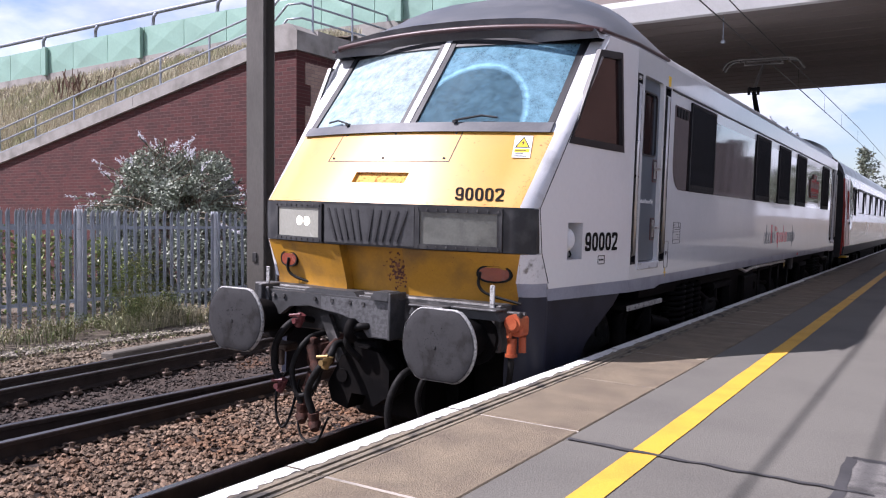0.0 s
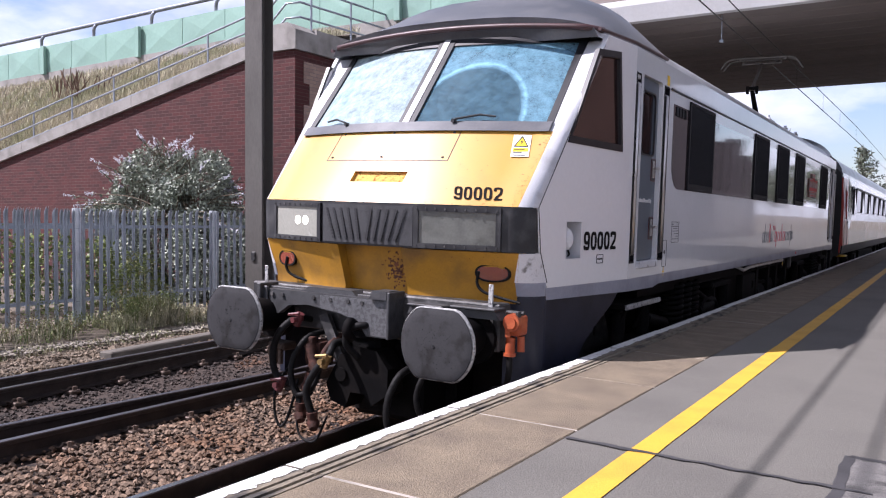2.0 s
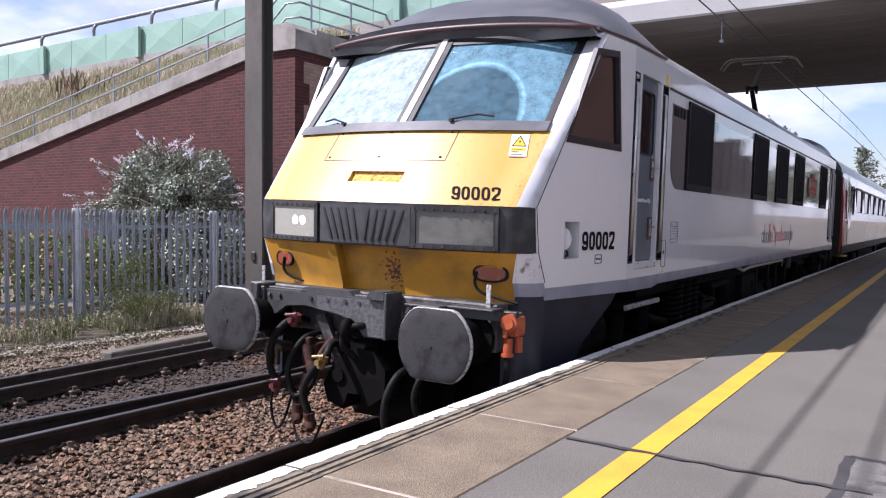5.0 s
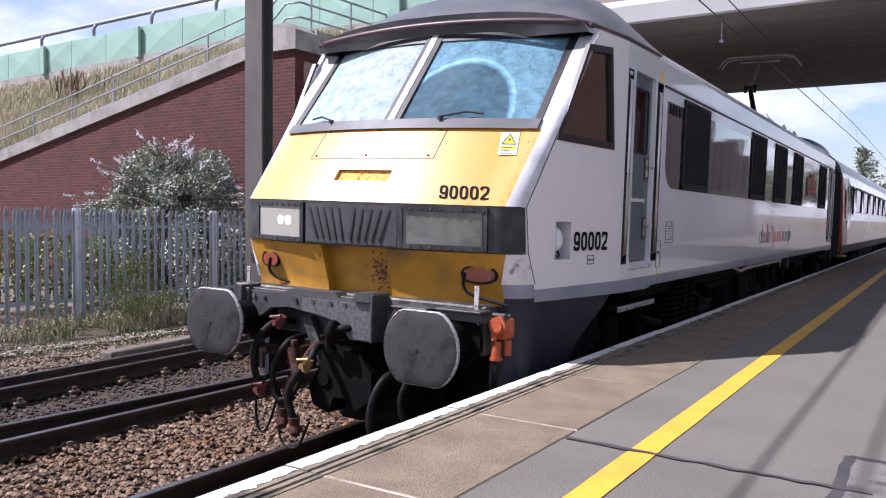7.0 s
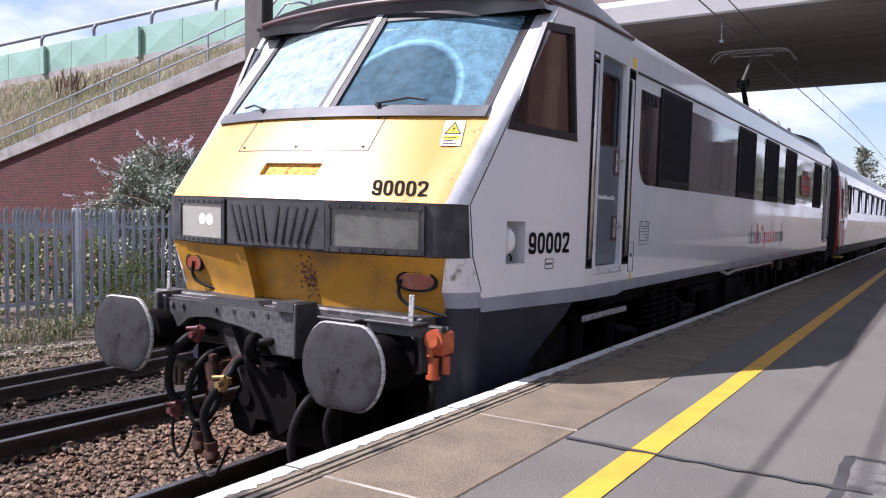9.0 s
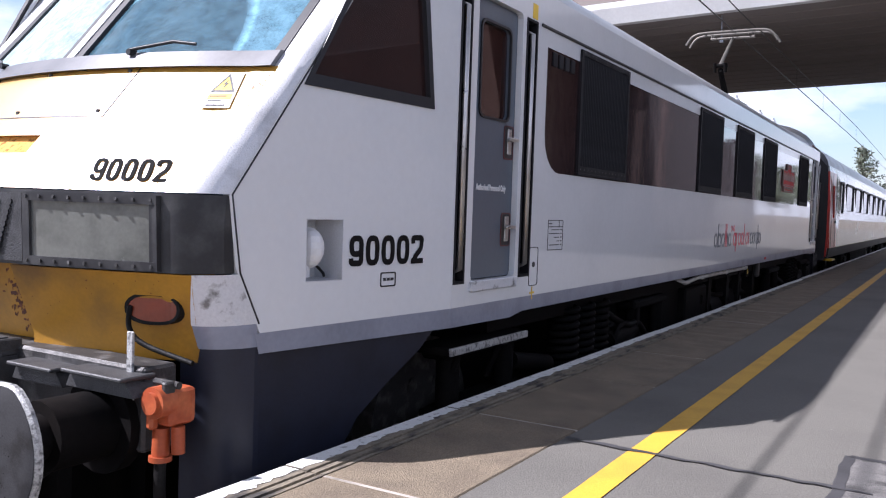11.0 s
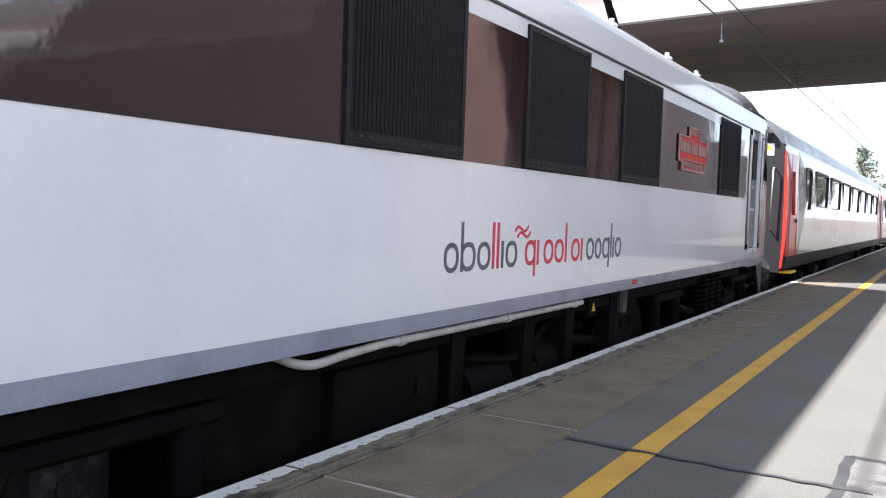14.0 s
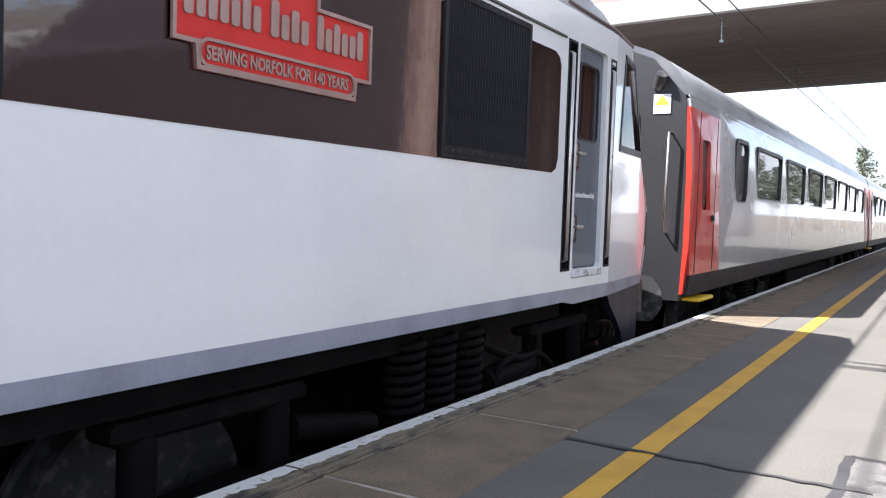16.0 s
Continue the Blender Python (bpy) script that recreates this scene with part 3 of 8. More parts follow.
def rail(x0, y0, x1, y1, top, label):
    bm = bmesh.new()
    d = Vector((x1 - x0, y1 - y0, 0)).normalized()
    a = Vector((d.y, -d.x, 0))
    rows = [[bm.verts.new(Vector((x, y, 0)) + a * p + Vector((0, 0, q))) for p, q in RAIL] for x, y in ((x0, y0), (x1, y1))]
    n = len(RAIL)
    for i in range(n):
        f = bm.faces.new((rows[0][i], rows[0][(i + 1) % n], rows[1][(i + 1) % n], rows[1][i]))
        f.material_index = 1 if i == 7 else 0
    bm.faces.new(rows[0])
    bm.faces.new(rows[1][::-1])
    thing("rail", bm, [M["rail"], top], label, "rail", "running rails", m=CANT)


def track():
    for x in (-0.795, 0.71):
        rail(x, -6, x, 130, M["railtop"], "rusty steel rail with a polished head on the platform track")
    rail(-2.62, -6, -2.62, 130, M["railtop2"], "rusty steel rail of the far track")
    rail(-3.5, -3, -2.72, 9.6, M["railtop2"], "rusty closure rail converging in a turnout")
    rail(-3.72, -3, -4.78, 11, M["railtop"], "rusty rail diverging in a turnout, bright on top")
    rail(-4.2, -3, -5.16, 11, M["railtop2"], "dull rusty outer rail of the turnout")
    bm = bmesh.new()
    box(bm, -1.25, 1.25, -0.13, 0.13, -0.35, -0.165, 0.02)
    me = finish(bm, "sleeper", M["sleeper"])
    for i in range(52):
        y = -6.05 + 0.65 * i
        for x, w in ((0.0, 1.0), (-3.75, 1.05)):
            ob = new("sleeper", me)
            ob.matrix_world = CANT @ Matrix.Translation((x, y, -0.015 if x > -1 else -0.03)) @ pose(0, 0, 0, 0, 0, rng.uniform(-1, 1))
            tagged(ob, "stained concrete sleeper bedded in ballast", "sleeper", "sleepers")
    bm = bmesh.new()
    tube(bm, spline([(-0.05, 0.07, 0.0), (0.03, 0.07, 0.03), (0.06, 0.02, 0.035), (0.02, -0.02, 0.04), (0.05, -0.06, 0.02), (-0.05, -0.07, 0.01)], 3), 0.011, 6)
    box(bm, 0.02, 0.12, -0.06, 0.06, -0.02, 0.02, 0.01)
    cyl(bm, (0.085, 0, 0), (0.085, 0, 0.06), 0.02, 6)
    me = finish(bm, "rail_clip", M["clip"])
    for i in range(16):
        y = 0.45 + 0.65 * i
        rows = [(-0.795, 1), (-0.795, -1), (-2.62, 1), (-3.5 + 0.0619 * (y + 3), -1), (-3.72 - 0.0757 * (y + 3), 1), (-4.2 - 0.0686 * (y + 3), -1)]
        for x, sgn in rows:
            ob = new("rail_clip", me)
            ob.matrix_world = CANT @ pose(x + 0.06 * sgn, y, -0.15, 0, 0, 0 if sgn > 0 else 180)
            tagged(ob, "rusty spring clip and bolt holding a rail", "rail clip", "rail clips")


def stones(name, n, area, z, size, material, label, m=CANT, seed=3):
    """Loose stones as one mesh: lumpy six-cornered blocks."""
    r = np.random.RandomState(seed)
    base = np.array([(1, 0, 0), (-1, 0, 0), (0, 1, 0), (0, -1, 0), (0, 0, 1), (0, 0, -1), (.6, .6, .6), (-.6, .6, .5), (.6, -.6, .5), (-.6, -.6, .6)])
    tri = [(0, 2, 6), (2, 4, 6), (4, 0, 6), (2, 1, 7), (1, 4, 7), (4, 2, 7), (1, 3, 9), (3, 4, 9), (4, 1, 9), (3, 0, 8), (0, 4, 8), (4, 3, 8),
           (0, 5, 2), (2, 5, 1), (1, 5, 3), (3, 5, 0)]
    vs, fs = [], []
    for i in range(n):
        x, y = r.uniform(area[0], area[1]), r.uniform(area[2], area[3])
        sc = r.uniform(size[0], size[1]) * np.array([1, r.uniform(.6, 1), r.uniform(.5, .85)])
        a = r.uniform(0, 6.28)
        p = base * sc * r.uniform(.75, 1.25, (10, 1))
        c, s_ = math.cos(a), math.sin(a)
        p = np.stack([p[:, 0] * c - p[:, 1] * s_, p[:, 0] * s_ + p[:, 1] * c, p[:, 2]], 1) + (x, y, z + r.uniform(-.012, .02))
        k = len(vs)
        vs += p.tolist()
        fs += [(a_ + k, b_ + k, c_ + k) for a_, b_, c_ in tri]
    ob = new(name, soup(name, vs, fs, material))
    ob.matrix_world = m
    tagged(ob, label, "ballast", kind="stuff")


PZ = 0.915


def platform():
    bm = bmesh.new()
    box(bm, 2.185, 12.0, -8, 130, -1.2, PZ)
    top = thing("platform", bm, M["asphalt"], "grey asphalt station platform", "platform", kind="structure", m=CANT)
    bm = bmesh.new()
    box(bm, 1.62, 2.185, -8, 130, -1.2, PZ - 0.05)
    part("platform_wall", bm, M["coper"], top)
    bm = bmesh.new()
    n = 900
    a = [bm.verts.new((2.487 + 0.004 * noise.noise((i * 0.35, 0, 0)), -8 + i * 0.155, PZ + 0.004)) for i in range(n)]
    b = [bm.verts.new((2.602 + 0.005 * noise.noise((i * 0.35, 9, 0)), -8 + i * 0.155, PZ + 0.004)) for i in range(n)]
    for i in range(n - 1):
        bm.faces.new((a[i], b[i], b[i + 1], a[i + 1]))
    part("safety_line", bm, M["yellowline"], top, "painted yellow safety line")
    # bitumen joints across the asphalt, wavering a little
    for y0, x1 in ((3.5, 3.42), (3.5 + 8.8, 6.0), (3.5 + 17.5, 6.0)):
        bm = bmesh.new()
        n = 90
        rows = []
        for i in range(n + 1):
            x = 2.19 + (x1 - 2.19) * i / n
            y = y0 - 0.02 * (x - 2.2) + 0.03 * noise.noise((x * 3, y0, 0)) + 0.02 * noise.noise((x * 11, y0, 3))
            w = 0.015 + 0.012 * noise.noise((x * 9, y0, 5))
            rows.append((bm.verts.new((x, y - w, PZ + 0.0065)), bm.verts.new((x, y + w, PZ + 0.0065))))
        for q, w in zip(rows, rows[1:]):
            bm.faces.new((q[0], w[0], w[1], q[1]))
        part("asphalt_joint", bm, M["seal"], top, "dark bitumen joint")
    bm = bmesh.new()
    pts = [(3.30 + 0.03 * noise.noise((i * 0.8, 0, 2)), 2.2 + i * 0.09) for i in range(21)] + \
          [(3.34 + i * 0.09, 3.99 + 0.03 * noise.noise((i * 0.9, 4, 2))) for i in range(12)] + [(4.4, 2.2)]
    plate(bm, pts, [], "z", PZ - 0.01, PZ + 0.003)
    part("repair_patch", bm, M["asphalt2"], top, "coarse speckled patch of old asphalt")
    bm = bmesh.new()
    for q, w in zip(pts[:32], pts[1:33]):
        d = Vector((w[0] - q[0], w[1] - q[1], 0)).normalized() * 0.022
        v = [bm.verts.new((x, y, PZ + 0.0045)) for x, y in ((q[0] - d.y, q[1] + d.x), (w[0] - d.y, w[1] + d.x), (w[0] + d.y, w[1] - d.x), (q[0] + d.y, q[1] - d.x))]
        bm.faces.new(v)
    part("patch_seal", bm, M["seal"], top, "dark bitumen seal round the patch")
    # edge coping stones with two grooves, white nosing, and the tan slabs behind
    y, i = -7.26, 0
    while y < 70:
        ln = 1.215
        dz = rng.uniform(-0.003, 0.003)
        bm = bmesh.new()
        box(bm, 1.66, 2.178, y + 0.009, y + ln - 0.009, PZ - 0.06, PZ + dz, 0.006)
        part("paving_slab", bm, M["slab"], top)
        bm = bmesh.new()
        box(bm, 1.66, 2.178, y - 0.009, y + 0.009, PZ - 0.05, PZ - 0.002)
        part("mortar_joint", bm, M["mortar"], top)
        bm = bmesh.new()
        prof = [(1.457, PZ - 0.16), (1.457, PZ - 0.012), (1.468, PZ), (1.572, PZ), (1.575, PZ - 0.018), (1.587, PZ - 0.018), (1.590, PZ),
                (1.616, PZ), (1.619, PZ - 0.02), (1.634, PZ - 0.02), (1.637, PZ), (1.656, PZ), (1.656, PZ - 0.16)]
        plate(bm, [(p[0], p[1] + dz) for p in prof], [], "y", y + 0.004, y + ln - 0.004)
        cope = part("coping_stone", bm, M["coper"], top)
        # worn white nosing on each coping stone
        bm = bmesh.new()
        k = 44 if y < 14 else 12
        rows = []
        for j in range(k + 1):
            yy = y + 0.006 + (ln - 0.012) * j / k
            w = 1.543 + 0.022 * noise.noise((yy * 7, 1, 1)) + 0.022 * noise.noise((yy * 23, 2, 1)) + 0.016 * noise.noise((yy * 55, 5, 1))
            rows.append([bm.verts.new((x, yy, z + dz)) for x, z in ((1.4545, PZ - 0.09), (1.4545, PZ - 0.012), (1.467, PZ + 0.0025), (w, PZ + 0.0025))])
        for q, w in zip(rows, rows[1:]):
            for j in range(3):
                bm.faces.new((q[j], q[j + 1], w[j + 1], w[j]))
        part("white_edge", bm, M["whiteline"], cope, "worn white edge paint")
        y += ln
        i += 1


# ---- fence, mast, wires ----
def fence():
    f = thing("palisade_fence", None, None, "galvanised steel palisade fence with pointed pales along the verge", "fence")
    fx, zg = -7.6, 0.16
    f.matrix_world = Matrix.Translation((fx, 0, zg))
    bm = bmesh.new()
    sec = [(-0.034, 0.0), (-0.018, 0.012), (-0.006, 0.004), (0.006, 0.004), (0.018, 0.012), (0.034, 0.0)]
    tops = (1.76, 1.84, 1.80, 1.80, 1.84, 1.76)
    lo = [bm.verts.new((b, a, 0.13)) for a, b in sec]
    hi = [bm.verts.new((b, a, 1.70)) for a, b in sec]
    tp = [bm.verts.new((b + (0.02 if 1 <= i <= 4 else 0.0), a, t)) for i, ((a, b), t) in enumerate(zip(sec, tops))]
    for i in range(5):
        bm.faces.new((lo[i], lo[i + 1], hi[i + 1], hi[i]))
        bm.faces.new((hi[i], hi[i + 1], tp[i + 1], tp[i]))
    g = bmesh.ops.extrude_face_region(bm, geom=list(bm.faces))
    bmesh.ops.translate(bm, verts=[v for v in g["geom"] if isinstance(v, bmesh.types.BMVert)], vec=(-0.003, 0, 0))
    pale = finish(bm, "pale", M["galv"])
    y = 2.9
    while y < 13.3:
        ob = new("pale", pale)
        ob.parent = f
        ob.matrix_basis = Matrix.Translation((0.02, y, rng.uniform(-0.012, 0.012))) @ pose(0, 0, 0, rng.uniform(-0.5, 0.5), rng.uniform(-0.6, 0.6), rng.uniform(-4, 4))
        y += 0.152
    for z in (0.42, 1.52):
        bm = bmesh.new()
        plate(bm, [(-0.03, z), (0.015, z), (0.015, z + 0.006), (-0.024, z + 0.006), (-0.024, z + 0.05), (-0.03, z + 0.05)], [], "y", 2.9, 13.4)
        part("rail", bm, M["galv"], f)
    for y in (2.53, 5.3, 8.12, 10.88, 13.4):
        bm = bmesh.new()
        plate(bm, [(-0.04, y - 0.05), (0.04, y - 0.05), (0.04, y - 0.04), (0.006, y - 0.04), (0.006, y + 0.04), (0.04, y + 0.04), (0.04, y + 0.05), (-0.04, y + 0.05),
                   (-0.04, y + 0.04), (-0.006, y + 0.04), (-0.006, y - 0.04), (-0.04, y - 0.04)], [], "z", -0.2, 1.83)
        part("post", bm, M["galvp"], f)
    g = copy_thing(f, Matrix.Translation((-10.4, 0.07, zg + 0.02)))
    tagged(g, "second galvanised palisade fence standing behind the first")


def mast():
    m = thing("catenary_mast", None, None, "tall dark steel H-section overhead line mast", "mast")
    m.matrix_world = pose(-6.25, 10.62, 0.0, 0, 0, 8)
    bm = bmesh.new()
    w, t = 0.165, 0.018
    plate(bm, [(-w, -w), (w, -w), (w, -w + t), (0.008, -w + t), (0.008, w - t), (w, w - t), (w, w), (-w, w), (-w, w - t), (-0.008, w - t), (-0.008, -w + t), (-w, -w + t)],
          [], "z", -0.1, 9.0)
    part("column", bm, M["mast"], m)
    bm = bmesh.new()
    box(bm, -0.35, 0.35, -0.35, 0.35, -0.4, 0.08, 0.03)
    part("footing", bm, M["conc"], m)
    bm = bmesh.new()
    box(bm, -0.04, 0.04, -0.19, -0.165, 1.15, 1.3, 0.005)
    part("number_tag", bm, M["dsteel"], m)
    bm = bmesh.new()
    cyl(bm, (0.1, 0, 7.6), (5.9, 0, 6.9), 0.03, 8)
    cyl(bm, (0.1, 0, 8.6), (4.0, 0, 7.15), 0.02, 8)
    part("cantilever", bm, M["galv"], m)


def wires():
    w = thing("overhead_wires", None, None, "overhead contact and catenary wires along the platform track", "wire")
    for x, z0, z1, r, nm in ((0.17, 5.42, 5.42, 0.012, "contact_wire"), (0.20, 6.02, 5.98, 0.011, "catenary_wire")):
        bm = bmesh.new()
        tube(bm, [(x - 0.12, -8, z0), (x, 17, z0 if r > .0115 else 5.85), (x + 0.1, 40, z1), (x - 0.1, 140, z1)], r, 6)
        part(nm, bm, M["wire"], w)
    for y in (24.0, 29.5, 34.5, 41.0, 50.0):
        bm = bmesh.new()
        cyl(bm, (0.2, y, 5.42), (0.2, y, 5.95), 0.004, 5)
        part("dropper", bm, M["wire"], w)
    bm = bmesh.new()
    cyl(bm, (-0.35, 17.8, 5.55), (-0.35, 17.8, 6.2), 0.012, 6)
    box(bm, -0.39, -0.31, 17.76, 17.84, 5.5, 5.56, 0.01)
    part("support_rod", bm, M["galv"], w)


# ---- wing wall, bank and bridge ----
WY = 13.5
SLOPE = 0.2111


def coping_z(x):
    return 5.44 + SLOPE * (x + 9.3) if x < -8.75 else 5.44 + SLOPE * 0.55


def wing_wall():
    w = thing("wing_wall", None, None, "dark red brick wing wall with a sloping concrete coping", "wall", kind="structure")
    bm = bmesh.new()
    plate(bm, [(-40, -0.5), (-7.95, -0.5), (-7.95, coping_z(-8) - 0.2), (-8.75, coping_z(-8.75) - 0.2), (-23, coping_z(-23) - 0.2), (-40, 0.2)], [], "y", WY, WY + 0.4)
    part("brickwork", bm, M["brick"], w)
    bm = bmesh.new()
    box(bm, -8.35, -7.95, WY + 0.4, 30, -0.5, coping_z(-8) - 0.2)
    part("return_brickwork", bm, M["brick_y"], w)
    # toothed buff quoins where the wall turns
    z, k = 0.2, 0
    while z < coping_z(-8) - 0.55:
        d = 0.85 if k % 2 else 1.15
        bm = bmesh.new()
        box(bm, -8.0, -7.935, WY + 0.45 - (0.18 if k % 2 == 0 else 0.0), WY + 0.4 + d, z, z + 0.45)
        part("quoin", bm, M["quoin"], w)
        z += 0.45
        k += 1
    bm = bmesh.new()
    for x0, x1 in ((-26, -21.6), (-21.6, -17.2), (-17.2, -12.9), (-12.9, -8.75)):
        plate(bm, [(x0 + 0.006, coping_z(x0) - 0.2), (x1 - 0.006, coping_z(x1) - 0.2), (x1 - 0.006, coping_z(x1) + 0.06), (x0 + 0.006, coping_z(x0) + 0.06)], [], "y", WY - 0.08, WY + 0.5)
    part("sloping_coping", bm, M["conc"], w, "weathered concrete coping")
    bm = bmesh.new()
    zc = coping_z(-8)
    plate(bm, [(-8.75, zc - 0.2), (-7.87, zc - 0.2), (-7.87, zc + 0.2), (-8.1, zc + 0.36), (-8.5, zc + 0.34), (-8.75, zc + 0.1)], [], "y", WY - 0.08, WY + 0.6)
    plate(bm, [(WY + 0.6, zc - 0.2), (17.4, zc - 0.2), (17.4, zc + 0.3), (WY + 0.6, zc + 0.3)], [], "x", -8.4, -7.87)
    part("corner_coping", bm, M["conc"], w, "raised concrete corner coping")
    # handrail on the coping
    h = thing("stair_handrail", None, None, "grey tubular steel three-rail handrail up the wing wall", "handrail")
    for dz in (0.27, 0.58, 0.92):
        bm = bmesh.new()
        tube(bm, [(-26, WY + 0.35, coping_z(-26) + dz), (-8.9, WY + 0.35, coping_z(-8.9) + dz), (-8.5, WY + 0.35, zc + 0.3 + dz), (-8.15, WY + 0.4, zc + 0.3 + dz), (-8.1, 17.2, zc + 0.35 + dz)], 0.024, 8)
        part("rail", bm, M["galv"], h)
    for i in range(11):
        x = -25.4 + 1.62 * i
        bm = bmesh.new()
        cyl(bm, (x, WY + 0.35, coping_z(x)), (x, WY + 0.35, coping_z(x) + 0.92), 0.024, 8)
        part("post", bm, M["galv"], h)
    for y in (14.2, 15.6, 17.0):
        bm = bmesh.new()
        cyl(bm, (-8.1, y, zc + 0.2), (-8.1, y, zc + 1.25), 0.024, 8)
        part("post", bm, M["galv"], h)


def parapet_z(x):
    return 6.62 + 0.0275 * (x + 13) if x < -13 else 6.62 - 0.02 * (x + 13)


def bank():
    bm = bmesh.new()
    xs = [-45 + 1.0 * i for i in range(37)]
    rows = []
    for x in xs:
        z0, z1 = (coping_z(x) if x > -26 else coping_z(-26) + 0.04 * (x + 26)) - 0.12, parapet_z(x) - 0.08
        rows.append([bm.verts.new((x, WY + 0.45 + (16.95 - WY - 0.45) * t, z0 + (max(z1, z0) - z0) * (t ** 0.75) + 0.08 * noise.noise((x, t * 5, 0)))) for t in [j / 8 for j in range(9)]])
    for q, w in zip(rows, rows[1:]):
        for j in range(8):
            bm.faces.new((q[j], q[j + 1], w[j + 1], w[j]))
    thing("bank", bm, M["earth"], "sloping earth bank behind the wing wall", "bank", kind="structure")
    # long dry grass: thin bent blades
    r = np.random.RandomState(5)
    vs, fs = [], []
    for i in range(36000):
        x, t = r.uniform(-24, -8.7), r.uniform(0.0, 1.0) ** 1.2 * 0.97
        z0, z1 = coping_z(x) - 0.12, parapet_z(x) - 0.08
        p = np.array((x, WY + 0.45 + (16.9 - WY - 0.45) * t, z0 + max(z1 - z0, 0) * t ** 0.75))
        h, w, a = r.uniform(0.10, 0.36) * (1.15 - 0.6 * t), r.uniform(0.003, 0.008), r.uniform(0, 6.28)
        lean = np.array((math.cos(a), math.sin(a), 0)) * h * r.uniform(0.1, 0.6)
        sd = np.array((-math.sin(a), math.cos(a), 0)) * w
        k = len(vs)
        vs += [tuple(p - sd), tuple(p + sd), tuple(p + lean * .4 + (0, 0, h * .6) + sd), tuple(p + lean * .4 + (0, 0, h * .6) - sd), tuple(p + lean + (0, 0, h))]
        fs += [(k, k + 1, k + 2, k + 3), (k + 3, k + 2, k + 4)]
    tagged(new("bank_grass", soup("bank_grass", vs, fs, M["dry"])), "long straw-coloured dry grass on the bank", "grass", kind="stuff")
    # a clump of dead dock stems
    vs, fs = [], []
    for i in range(32):
        x, y = r.normal(-17.4, 0.55), r.uniform(14.9, 15.4)
        z = 5.25
        h = r.uniform(0.45, 0.85)
        tx = x + r.normal(0, 0.28)
        k = len(vs)
        for q in range(7):
            f = q / 6
            wd = 0.008 if f < 0.4 else 0.024 * (1.1 - f) + 0.008
            px, pz = x + (tx - x) * f, z + h * f
            vs += [(px - wd, y, pz), (px, y + wd, pz), (px + wd, y, pz), (px, y - wd, pz)]
        for q in range(6):
            for e in range(4):
                fs.append((k + q * 4 + e, k + q * 4 + (e + 1) % 4, k + q * 4 + 4 + (e + 1) % 4, k + q * 4 + 4 + e))
    tagged(new("dock_clump", soup("dock_clump", vs, fs, M["dock"])), "dead brown dock stems standing in dry grass", "weeds", kind="stuff")


